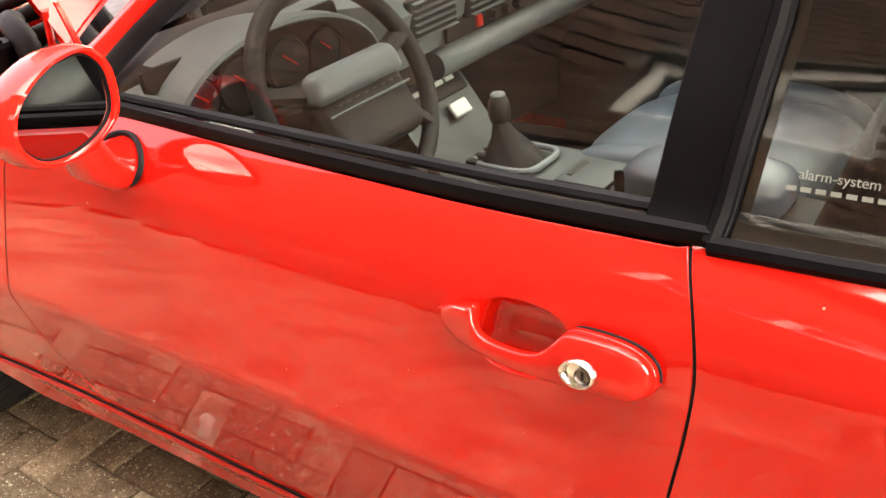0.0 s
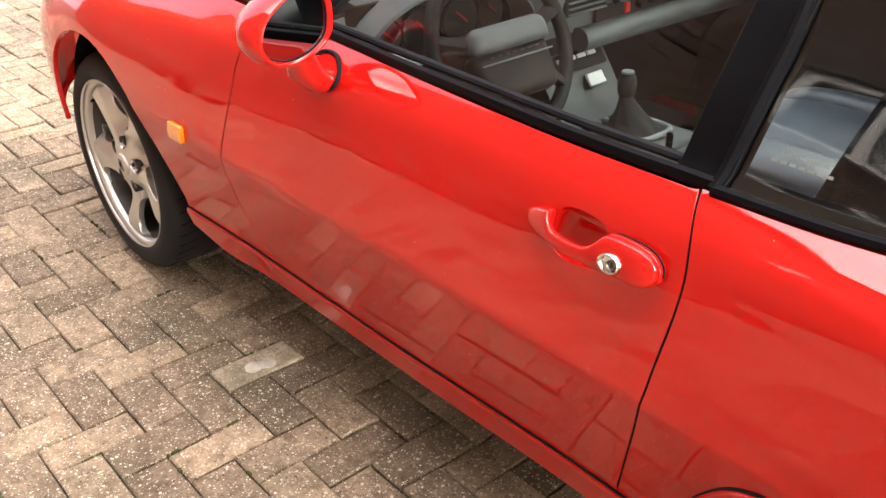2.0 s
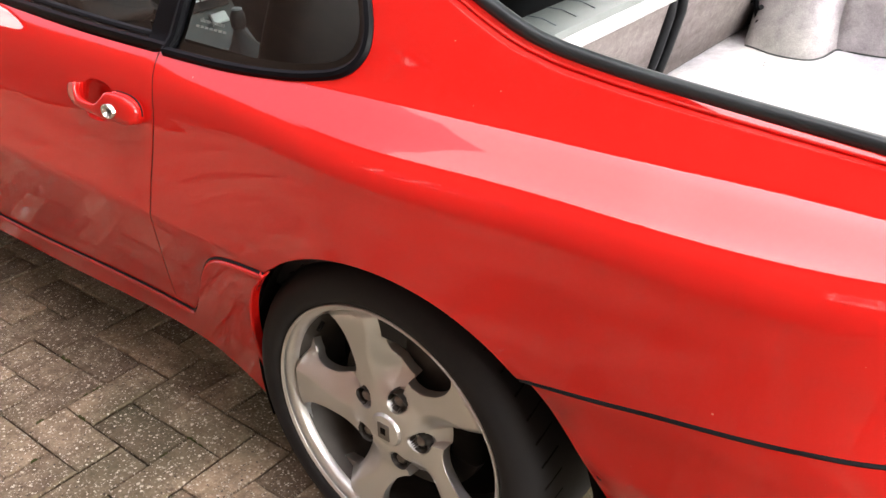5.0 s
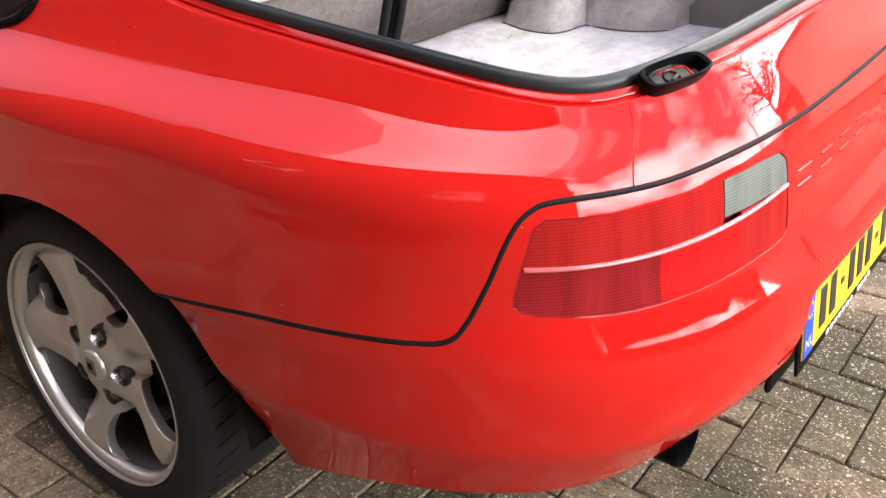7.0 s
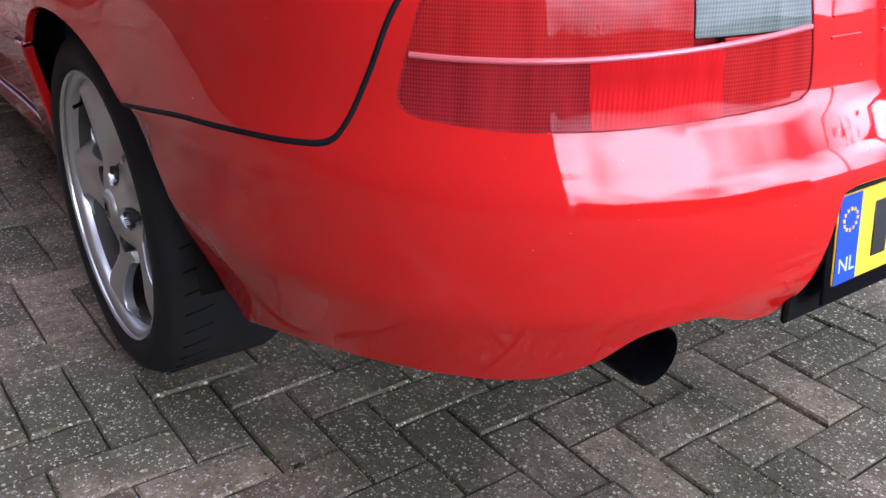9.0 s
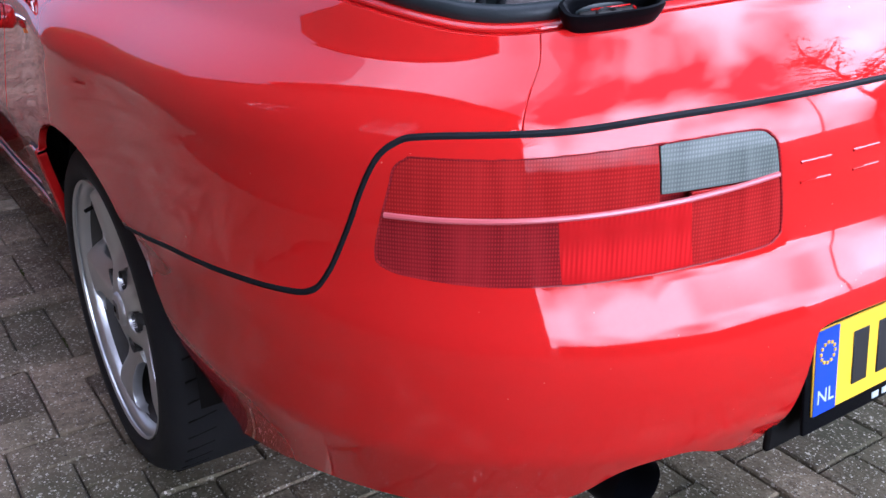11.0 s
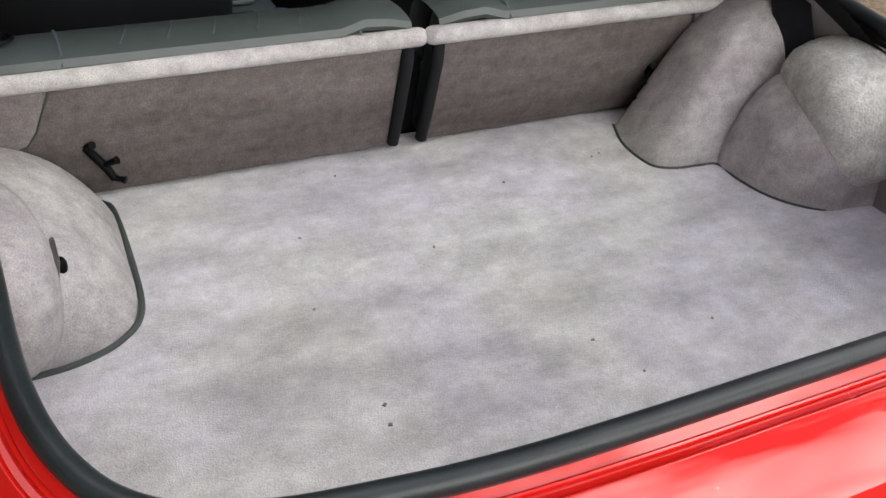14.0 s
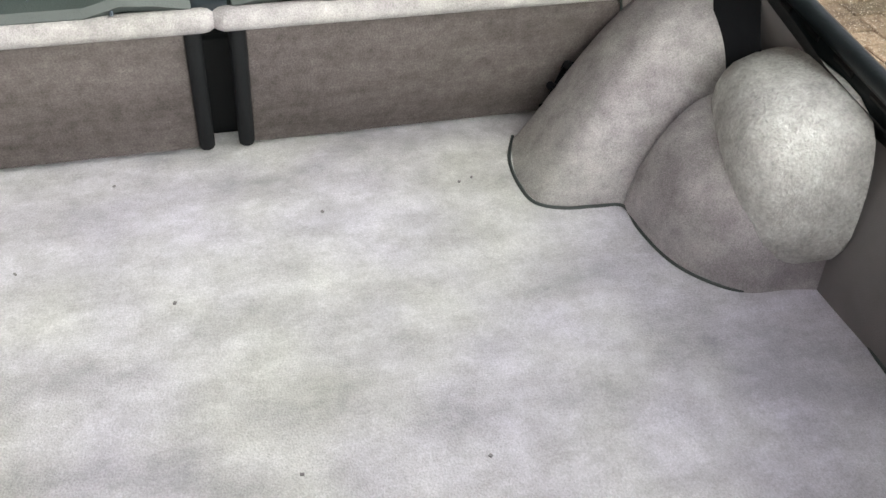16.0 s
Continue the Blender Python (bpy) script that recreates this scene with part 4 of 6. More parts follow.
def beside_seal(width):
    """The seal's line moved outwards over the skin, in (s, z)."""
    q = curve_through(SEAL, 10)
    e = 2e-3
    ps, pz = (shell(q[:, 0] + e, q[:, 1]) - shell(q[:, 0] - e, q[:, 1])) / (2 * e), (shell(q[:, 0], q[:, 1] + e) - shell(q[:, 0], q[:, 1] - e)) / (2 * e)
    p, n = shell(q[:, 0], q[:, 1]), shell_normal(q[:, 0], q[:, 1])
    t = np.gradient(p, axis=0)
    t /= np.linalg.norm(t, axis=1, keepdims=True)
    away = np.cross(t, n)
    away *= np.where(away[:, 2:] > 0, -1, 1)
    out = []
    for k in range(len(q)):
        move = np.linalg.lstsq(np.stack([ps[k], pz[k]], 1), away[k] * width, rcond=None)[0]
        out.append((min(q[k, 0] + (move[0] if q[k, 0] < S_MID - .05 else 0), S_MID), q[k, 1] + move[1]))
    return np.array(out), p, n, away


EDGE_Q, seal_p, seal_n, seal_away = beside_seal(.026)
EDGE = [tuple(p) for p in EDGE_Q]


def edge_z(s0):
    order = EDGE_Q[np.argsort(EDGE_Q[:, 0])]
    return float(np.interp(s0, order[:, 0], order[:, 1]))


# front wing
wing_top = [(.878, .900), (.70, .905), (.45, .900), (.2, .885), (0, .862), (-.25, .815), (-.5, .745), (-.72, .68)]
wing = [(p[0] - GAP, p[1]) for p in line(DOOR_FRONT)][::-1] + line(wing_top) + [(-.74, .5), (-.72, .40), (-.32, .37)]
wing += arc(*FRONT_ARCH, 172, 2) + [(p[0], p[1] + GAP) for p in line(SKIRT_FRONT)]
panel("front_wing", wing[::-1], skin(), PAINT, car, sides=(1, -1))
# doors
door_loop = [(p[0], p[1] + GAP) for p in line(SKIRT_DOOR)] + [(p[0] - GAP, p[1]) for p in line(DOOR_REAR)][::-1] + line(BELT)[::-1] + [(p[0] + GAP, p[1]) for p in line(DOOR_FRONT)]
RECESS = line([(1.700, .813), (1.716, .8195), (1.742, .8215), (1.768, .8185), (1.781, .812), (1.790, .800), (1.793, .783), (1.786, .763), (1.766, .749), (1.730, .743), (1.702, .746), (1.690, .762), (1.691, .790), (1.700, .813)], 4)[:-1]
doors = panel("door", door_loop, skin(), PAINT, car, holes=[RECESS], sides=(1, -1))
# quarter panels with the rear pillars
quarter = [(p[0] + GAP, p[1]) for p in line(DOOR_REAR)] + [(p[0], p[1] + GAP) for p in line(SKIRT_REAR)]
quarter += arc(*REAR_ARCH, 133, 48) + [(p[0], p[1] + .004) for p in cut(BUMPER_SEAM, 2.70, DECK_S - GAP)]
quarter += [(DECK_S - GAP, z_on(BUMPER_SEAM, DECK_S) + .004), (DECK_S - GAP, edge_z(DECK_S))] + [p for p in EDGE if 1.99 < p[0] < DECK_S - .008][::-1]
quarter += [(1.93, 1.225), (1.86, 1.225), (1.872, 1.05), (1.880, .897)]
panel("quarter_panel", quarter, skin(), PAINT, car, holes=[line(QUARTER_WINDOW + QUARTER_WINDOW[:1])[:-1]], sides=(1, -1), step=.014, fine=.01)
# tail panel between the opening and the bumper
deck = [(DECK_S, z_on(BUMPER_SEAM, DECK_S) + .004)] + [(p[0], p[1] + .004) for p in cut(BUMPER_SEAM, DECK_S + .01, S_MID - .004)] + [(S_MID, .859), (S_MID, float(EDGE_Q[-1, 1]))] + [p for p in EDGE if DECK_S + .008 < p[0] < S_MID - .004][::-1] + [(DECK_S, edge_z(DECK_S))]
both_halves("tail_panel", deck, skin(), PAINT, car, step=.012, fine=.008)
# bumper cover, with the lamps' openings
LAMP = [(3.262, .823), (3.345, .822), (3.486, .828), (3.590, .829), (3.617, .820), (3.626, .800), (3.632, .722), (3.622, .705), (3.595, .699), (3.446, .692), (3.342, .691), (3.267, .697), (3.232, .704), (3.223, .722), (3.241, .790), (3.248, .812)]
lamp_loop = line(LAMP + LAMP[:1], 5)[:-1]
UNDER = [(2.868, 0.29), (2.91, 0.298), (2.98, 0.324), (3.06, 0.348), (3.14, 0.36), (3.24, 0.364), (3.31, 0.362), (3.37, 0.37), (3.415, 0.401), (3.455, 0.4493), (3.52, 0.4631), (3.57, 0.4413), (3.61, 0.4298), (3.645, 0.4378), (3.655, 0.5), (3.658, 0.585), (3.675, 0.603), (3.75, 0.606), (S_MID, 0.606)]
under_d = curve_through(UNDER, 6)
BUMPER_ARCH = line([(2.692, .584), (2.733, .545), (2.776, .490), (2.816, .410), (2.846, .328), (2.868, .290)])
bumper_loop = [(p[0], p[1] - .004) for p in cut(BUMPER_SEAM, 2.70, S_MID - .004)][::-1] + BUMPER_ARCH + [tuple(p) for p in under_d[1:]] + [(S_MID, .851)]
arch_pts = resample(np.array(BUMPER_ARCH), .006)[:-8]


def bumper_skin(s, z):
    """The bumper's skin, with a flat flange sunk along the wheel arch."""
    s, z = np.asarray(s, float), np.asarray(z, float)
    flat = np.stack([s.ravel(), z.ravel()], 1)
    gap = np.array([np.min(np.hypot(arch_pts[:, 0] - a, arch_pts[:, 1] - b)) for a, b in flat]).reshape(s.shape)
    return shell(s, z) - (.011 * np.clip(1 - gap / .026, 0, 1))[..., None] * shell_normal(s, z)


both_halves("rear_bumper", bumper_loop[::-1], bumper_skin, BUMPER_PAINT, car, holes=[lamp_loop], flange=.03)
# sills
SILL_LOW = [(0.42, 0.2896), (0.55, 0.2481), (0.75, 0.2519), (0.95, 0.245), (1.3, 0.245), (1.66, 0.255), (1.86, 0.2547), (1.965, 0.2307), (2.062, 0.1954), (2.1, 0.1965)]
sill = [(p[0], p[1] - .006) for p in line(SKIRT_FRONT[:-1] + SKIRT_DOOR[:-1] + SKIRT_REAR)]
sill_loop = line(SILL_LOW) + arc(*REAR_ARCH, 198, 134) + sill[::-1]
panel("sill_panel", sill_loop, skin(.010), PAINT, car, sides=(1, -1), flange=.02, lip=.006)
# dark seams and rubber beads
for name, pts, r, depth in (("bumper_seam_strip", BUMPER_SEAM, .0045, .003), ("sill_seam_strip", SKIRT_FRONT[:-1] + SKIRT_DOOR[:-1] + SKIRT_REAR, .0042, .0005)):
    l = skin_line(pts, depth)
    if name == "bumper_seam_strip":
        part(name, tube(l + mirrored(l)[::-1][1:], r, 8), RUBBER, car)
    else:
        part(name, tube(l, r, 8), RUBBER, car)
        part(name, tube(mirrored(l), r, 8), RUBBER, car)
for pts in (DOOR_FRONT, DOOR_REAR):
    l = skin_line(pts, .012)
    for q in (l, mirrored(l)):
        part("door_gap_seal", tube(q, .008, 6), DARK, car)
    l = skin_line(pts, .0042)
    for q in (l, mirrored(l)):
        part("door_gap_bead", tube(q, .0036, 6), DARK, car)
# hidden inner shell that closes the body behind the gaps
inner = []
ss, zz = np.linspace(.45, S_MID, 70), np.linspace(.27, .87, 14)
for z in zz:
    inner.append([tuple(p) for p in skin(-.05)(ss, np.full(len(ss), z))])


def well_free(s, z):
    return math.hypot(s - REAR_ARCH[0], z - REAR_ARCH[1]) > REAR_ARCH[2] + .02 and z > .40 - .13 * (s < 2.7)


verts, faces = [], []
for row in inner:
    verts += row
nn = len(ss)
for i in range(len(zz) - 1):
    for k in range(nn - 1):
        if all(well_free(ss[a], zz[b]) for a in (k, k + 1) for b in (i, i + 1)):
            faces.append((i * nn + k, i * nn + k + 1, (i + 1) * nn + k + 1, (i + 1) * nn + k))
m_ = len(verts)
raw("inner_shell", verts + [(x, -y, z) for x, y, z in verts], faces + [tuple(m_ + i for i in f[::-1]) for f in faces], DARK, car)
# wheel housings and floor pan
for cx, cz, r in (REAR_ARCH, FRONT_ARCH):
    for side in (-1, 1):
        rows = []
        for y in (.775, .52):
            rows.append([(x, side * y, z) for x, z in arc(cx, cz, r + (.004 if y > .6 else 0), 0, 200, 30)])
        rows.append([(cx, side * .515, cz)] * 31)
        part("wheel_housing", loft(rows), DARK, car)
part("floor_pan", block((2.55, 1.30, .08), Matrix.Translation((1.3, 0, .24)), .02, 2), DARK, car)
# extra hidden slab, hung low to block light and darken the ground below
part("floor_rails", block((1.62, 1.28, .10), Matrix.Translation((1.24, 0, .185)), .03, 2), DARK, car, "unseen black slab that shades the ground between the axles")
# kept low so less light reaches the ground under the bumper
part("rear_underbody", block((.46, 1.15, .14), Matrix.Translation((2.95, 0, .385)), .04, 2), DARK, car)
part("front_underbody", block((.9, 1.0, .2), Matrix.Translation((-.3, 0, .3)), .04, 2), DARK, car)

# window trims and glass
for side in (1, -1):
    f = (lambda l: l) if side > 0 else mirrored
    d = doors[0 if side > 0 else 1]
    part("window_trim", tube(f(skin_line([(.98, .912), (1.08, .908), (1.30, .902), (1.64, .896), (1.90, .897)], -.001)), .0085, 8, flat=1.25), TRIM, d)
    part("window_wiper_seal", tube(f(skin_line([(1.02, .922), (1.30, .917), (1.64, .911), (1.84, .911)], .008)), .007, 8), RUBBER, d)
door_glass = [(.99, .905), (1.3, .897), (1.64, .89), (1.848, .892), (1.862, 1.05), (1.868, 1.20), (1.42, 1.212), (1.27, 1.12), (1.10, .985)]
panes = panel("side_window", door_glass, skin(-.008), GLASS, car, sides=(1, -1), flange=0, label="tinted side window")
pillar = [(1.838, .893), (1.908, .893), (1.922, 1.05), (1.926, 1.215), (1.858, 1.215), (1.850, 1.05)]
panel("door_pillar", pillar, skin(.001), TRIM, car, sides=(1, -1), flange=.012, fine=.02, label="black window pillar")
panel("quarter_glass", [(p[0], p[1]) for p in line(QUARTER_WINDOW + QUARTER_WINDOW[:1])[:-1]], skin(-.006), GLASS, car, sides=(1, -1), flange=0, label="tinted rear side window")
qw = np.array(line(QUARTER_WINDOW + QUARTER_WINDOW[:1])[:-1])
frit = [tuple(p) for p in np.array([2.09, 1.03]) + (qw - np.array([2.09, 1.03])) * np.array([.885, .86])]
panel("glass_border", [tuple(p) for p in qw], skin(-.0072), INK, car, holes=[frit], sides=(1, -1), flange=0, fine=.02, label="black printed border of the glass")
for f in ((lambda l: l), mirrored):
    l = skin_line(QUARTER_WINDOW[:-1] + [(1.915, 1.05), (1.900, .893)], -.001)
    part("quarter_trim", tube(f(l), .009, 8), TRIM, car)
for p in panes:
    p.visible_shadow = True

# roof with screen pillars
roof_x = np.linspace(1.36, 2.02, 14)
rows = []
for x in roof_x:
    w = float(half(x, 1.215)) + .0
    crown = 1.262 - .05 * ((x - 1.68) / .45) ** 2
    rows.append([(x, -w + 2 * w * k / 16, 1.212 + (crown - 1.212) * (1 - abs(2 * k / 16 - 1) ** 2.6)) for k in range(17)])
part("roof", loft(rows), PAINT, car)
part("headlining", loft([[(p[0], p[1] * .97, p[2] - .03) for p in row] for row in rows]), CARPET_DARK, car)
for f in ((lambda l: l), mirrored):
    a_line = skin_line([(.90, .905), (1.02, .975), (1.12, 1.045), (1.25, 1.125), (1.40, 1.21)], .006)
    part("screen_pillar", tube(f(a_line), .026, 12, flat=.9), PAINT, car)
    part("pillar_seal", tube(f(skin_line([(1.00, .925), (1.075, .985), (1.16, 1.045), (1.28, 1.122), (1.42, 1.205), (1.86, 1.205)], .0)), .014, 10), RUBBER, car)
screen_rows = []
for k in range(13):
    t = k / 12
    x0, z0, w0 = .86 + .54 * t, .90 + .325 * t, .70 - .14 * t
    screen_rows.append([(x0 - .16 * (1 - t * .6) * (1 - (2 * j / 16 - 1) ** 2), -w0 + 2 * w0 * j / 16, z0 + .02 * (1 - (2 * j / 16 - 1) ** 2)) for j in range(17)])
part("windscreen", loft(screen_rows), GLASS_CLEAR, car, "clear windscreen")

# rolled red flange that carries the seal
flange_rows = [[tuple(p + a * w - n * d) for p, a, n in zip(seal_p, seal_away, seal_n)] for w, d in ((.027, .0035), (.0235, .0042), (.020, .0065), (.016, .0095), (.010, .0105), (.0, .0105), (-.006, .012))]
bm = loft(flange_rows)
loft([[(x, -y, z) for x, y, z in row] for row in flange_rows], bm)
part("opening_flange", bm, PAINT, car)
bead = [Vector(p + a * .013 - n * .0085) for p, a, n in zip(seal_p, seal_away, seal_n)]
part("flange_bead", tube(bead + mirrored(bead)[::-1][1:], .0024, 8), PAINT, car)
side_run = [k for k in range(len(seal_p)) if 2.3 < seal_p[k][0] < 3.12 and seal_p[k][1] < -.55]
inner_rows = [[tuple(seal_p[k] + np.array([0, w, -d])) for k in side_run] for w, d in ((.000, .002), (.006, .005), (.011, .011), (.014, .018), (.015, .028), (.013, .040), (.008, .050))]
part("opening_trim", loft([[(x, -y, z) for x, y, z in row] for row in inner_rows]), SEAL_RUBBER, car, "black plastic trim inside the opening")
for k in range(4, len(side_run) - 3, 4):
    a, b = side_run[k], side_run[k + 2]
    p, q = (Vector(seal_p[i] + np.array([0, .0112, -.0200])) for i in (a, b))
    part("trim_slot", tube([(v.x, -v.y, v.z) for v in (p, (p + q) / 2, q)], .0065, 8), INK, car)
# seal round the tailgate opening
seal_q = curve_through(SEAL, 8)
seal_l = [Vector(p) for p in skin(-.004)(seal_q[:, 0], seal_q[:, 1])]
ring = seal_l + mirrored(seal_l)[::-1][1:]
inward = []
for p in ring:
    c = Vector((2.75, 0, p.z))
    inward.append(p + (c - p).normalized() * .012)
part("opening_seal", tube(inward, .0108, 12, flat=1.1), SEAL_RUBBER, car, "black rubber seal")

# the raised tailgate: a glass hatch in a dark frame
HATCH_AT, HATCH_UP = Vector((1.97, 0, 1.25)), radians(42)


def hatch_point(d, y, lift=0.0):
    return (HATCH_AT.x + d * math.cos(HATCH_UP) - lift * math.sin(HATCH_UP), y, HATCH_AT.z + d * math.sin(HATCH_UP) + lift * math.cos(HATCH_UP))


gate_rows = []
for i in range(15):
    d = 1.40 * i / 14
    w = .53 + .11 * math.sin(math.pi * min(1, d / 1.4 * .75)) - .06 * max(0, d - 1.2) / .2
    gate_rows.append([hatch_point(d, w * (2 * k / 14 - 1), .05 * (1 - (2 * k / 14 - 1) ** 2) + .06 * math.sin(math.pi * d / 1.4)) for k in range(15)])
gate = part("tailgate", loft(gate_rows), GLASS_GATE, car, "raised glass tailgate with a dark frame")
rim_l = [row[0] for row in gate_rows] + gate_rows[-1][1:] + [row[-1] for row in gate_rows[::-1]][1:] + gate_rows[0][::-1][1:-1]
part("gate_frame", tube(rim_l, .028, 10, closed=True), TRIM, gate)
part("gate_spoiler", tube([hatch_point(1.36, y, .05 - .05 * abs(y)) for y in np.linspace(-.60, .60, 21)], .045, 12, flat=.6), PAINT, gate)

# ---- wheels ----


HOLE = [(0, .111), (-12, .118), (-20, .142), (-22, .172), (-20, .202), (-12, .222), (0, .2265), (13, .2265), (21, .221), (24.5, .195), (23.5, .160), (17, .127), (8, .113)]
NUT_R = .068


def build_wheel(cx, side, r_tyre, width, y_out, spin):
    """A five-spoke alloy wheel; y_out is the outer face of the tyre."""
    place = Matrix.Translation((cx, side * y_out, r_tyre)) @ (Matrix() if side < 0 else Matrix.Diagonal((1, -1, 1, 1)))
    # local: outwards is -y
    w = width
    tyre = lathe([(.2450, .020), (.2475, .008), (.252, .001), (.264, -.004), (.284, -.004), (.302, .006), (.313, .022), (r_tyre, .042), (r_tyre, w * .5), (r_tyre, w - .042), (.313, w - .022), (.28, w), (.252, w - .004), (.246, w - .012)], 80, place)
    wheel = part("wheel", tyre, TYRE, car, "black tyre on a silver five-spoke alloy rim")
    for k in range(48):
        a = 2 * math.pi * k / 48
        part("tread_groove", block((.003, .05, .0015), place @ Matrix.Rotation(a, 4, "Y") @ Matrix.Translation((0, .052, r_tyre - .0005)) @ Matrix.Rotation(radians(12), 4, "Z"), 0), DARK, wheel, smooth=False)
    rim = lathe([(.228, .034), (.236, .012), (.2415, .004), (.2465, .001), (.2480, .003), (.2470, .009), (.240, .010), (.2335, .013), (.230, .019), (.2285, .030)][2:], 80, place)
    # far darker than the rim: shade inside the wheel put into the colour
    part("barrel", lathe([(.2285, .030), (.222, .045), (.216, .085), (.214, w - .02)], 80, place), DUSTY_SHADED_METAL, wheel, "inner barrel, darkened for the shade behind the spokes")
    part("rim", rim, ALLOY, wheel, "silver alloy rim")
    def smooth(x):
        x = np.clip(x, 0, 1)
        return x * x * (3 - 2 * x)

    def face(ang, r):
        """Depth of the wheel face: each spoke is a flat blade with a sharp ridge, past which it rolls down to the next hole."""
        a = ang % 72 - 36  # 0 in the middle of a spoke
        ridge = -4 + 11 * smooth((r - .100) / .10)
        fall = np.clip((a - ridge) / (14 - ridge), 0, 1.3)
        swell = smooth((r - .060) / .06)
        y = .017 + .010 * smooth((r - .045) / .05) - .012 * smooth((r - .09) / .12) + .024 * fall ** 1.5 * swell + .0035 * (np.minimum(a - ridge, 0) / 18) ** 2 * swell
        d = np.hypot(r - NUT_R, NUT_R * np.radians((ang + 36) % 72 - 36))
        return y + .012 * np.clip((r - .221) / .0095, 0, 1) + .02 * smooth((.0200 - d) / .0026)

    nuts = [(NUT_R * math.sin(radians(spin + 72 * k)), NUT_R * math.cos(radians(spin + 72 * k))) for k in range(5)]
    # rays from the middle of a hole: from its edge out to the borders of its fifth of the face
    r0, r1, mid_r = .026, .2315, .172
    rh = (r1 - r0) / 2
    edge = np.array(curve_through(HOLE + HOLE[:1], 8))[:-1]
    eu, ev = edge[:, 0] / 36, (edge[:, 1] - mid_r) / rh
    ea, er = np.arctan2(ev, eu), np.hypot(eu, ev)
    order = np.argsort(ea)
    top, low = (r1 - mid_r) / rh, (r0 - mid_r) / rh
    rays = np.array(sorted([2 * math.pi * (k + .5) / 128 - math.pi for k in range(128)] + [math.atan2(z, x) for x in (-1, 1) for z in (top, low)]))
    inner = np.interp(rays, ea[order], er[order], period=2 * math.pi)
    cx_, sx_ = np.cos(rays), np.sin(rays)
    outer = np.minimum(1 / np.maximum(np.abs(cx_), 1e-9), np.where(sx_ > 0, top, low) / np.where(np.abs(sx_) < 1e-9, 1e-9, sx_))
    spokes = bmesh.new()
    for k in range(5):
        rows = []
        for j in range(-2, 35):
            far = inner + (outer - inner) * max(0, j / 34) ** 1.25
            ang, r = far * cx_ * 36, mid_r + far * sx_ * rh
            y = face(ang, r) + (.0012 if j == 0 else .004 if j == -1 else .019 if j == -2 else 0)
            t = np.radians(ang + spin + 72 * k)
            rows.append([place @ Vector(p) for p in zip(r * np.sin(t), y, r * np.cos(t))])
        loft(rows, spokes, closed=True)
    bmesh.ops.remove_doubles(spokes, verts=spokes.verts[:], dist=2e-5)
    part("spoked_face", spokes, ALLOY, wheel, "five broad silver spokes")
    part("centre_cap", lathe([(0, .0085), (.022, .009), (.030, .011), (.0335, .016), (.034, .03)], 36, place), ALLOY, wheel, "round centre cap with a worn crest")
    part("crest", block((.026, .003, .034), place @ Matrix.Translation((0, .0085, 0)), .0014, 2), STEEL, wheel, "small dull crest")
    part("crest_field", block((.011, .002, .014), place @ Matrix.Translation((0, .0068, .002)), .0006, 1), DARK, wheel)
    for k in range(5):
        nut = place @ Matrix.Translation((nuts[k][0], .016, nuts[k][1]))
        part("nut_recess", lathe([(.0192, .006), (.0182, .010), (.0170, .026), (0, .027)], 24, nut), DUSTY_SHADED_METAL, wheel, "deep dark nut recess")
        part("wheel_nut", lathe([(0, .0085), (.0055, .0085), (.0095, .0105), (.0115, .014), (.0120, .027)], 6, nut), STEEL, wheel, "dull steel wheel nut")
    part("brake_disc", lathe([(.05, .085), (.158, .085), (.158, .11), (.05, .11)], 48, place), DUSTY_SHADED_METAL, wheel, "rusty brake disc")
    part("brake_caliper", block((.07, .08, .17), place @ Matrix.Translation((.13, .10, .04)), .02, 3), DARK, wheel)
    # dark disc stands in for the shade behind the spokes
    part("wheel_back", lathe([(0, .14), (.215, .14), (.218, .2)], 40, place), DARK, wheel)
    part("valve", tube([place @ Vector((-.15, .03, .155)), place @ Vector((-.145, .012, .150))], .004, 8), DARK, wheel)
    return wheel


for cx, r, wd, y, spin in ((0, .318, .225, .800, 8), (2.4, .320, .25, .796, 18.5)):
    for side in (-1, 1):
        build_wheel(cx, side, r, wd, y, spin)

# ---- tail lamps ----


def sub_loop(poly, lo, hi, zlo, zhi):
    """The lamp's outline, clipped to a box of s and z, a little inside."""
    c = np.array(poly)
    mid = c.mean(0)
    c = mid + (c - mid) * np.array([.988, .972])
    c = resample(c, .004)
    c[:, 0], c[:, 1] = np.clip(c[:, 0], lo, hi), np.clip(c[:, 1], zlo, zhi)
    return [tuple(p) for p in c]


def ribbed(pitch_s, pitch_z, depth, out):
    def fn(s, z):
        n = shell_normal(s, z)
        wave = depth * (np.cos(2 * np.pi * s / pitch_s) * (pitch_s > 0) + np.cos(2 * np.pi * z / pitch_z))
        return shell(s, z) + (out + wave)[..., None] * n
    return fn


ZMID = .7625
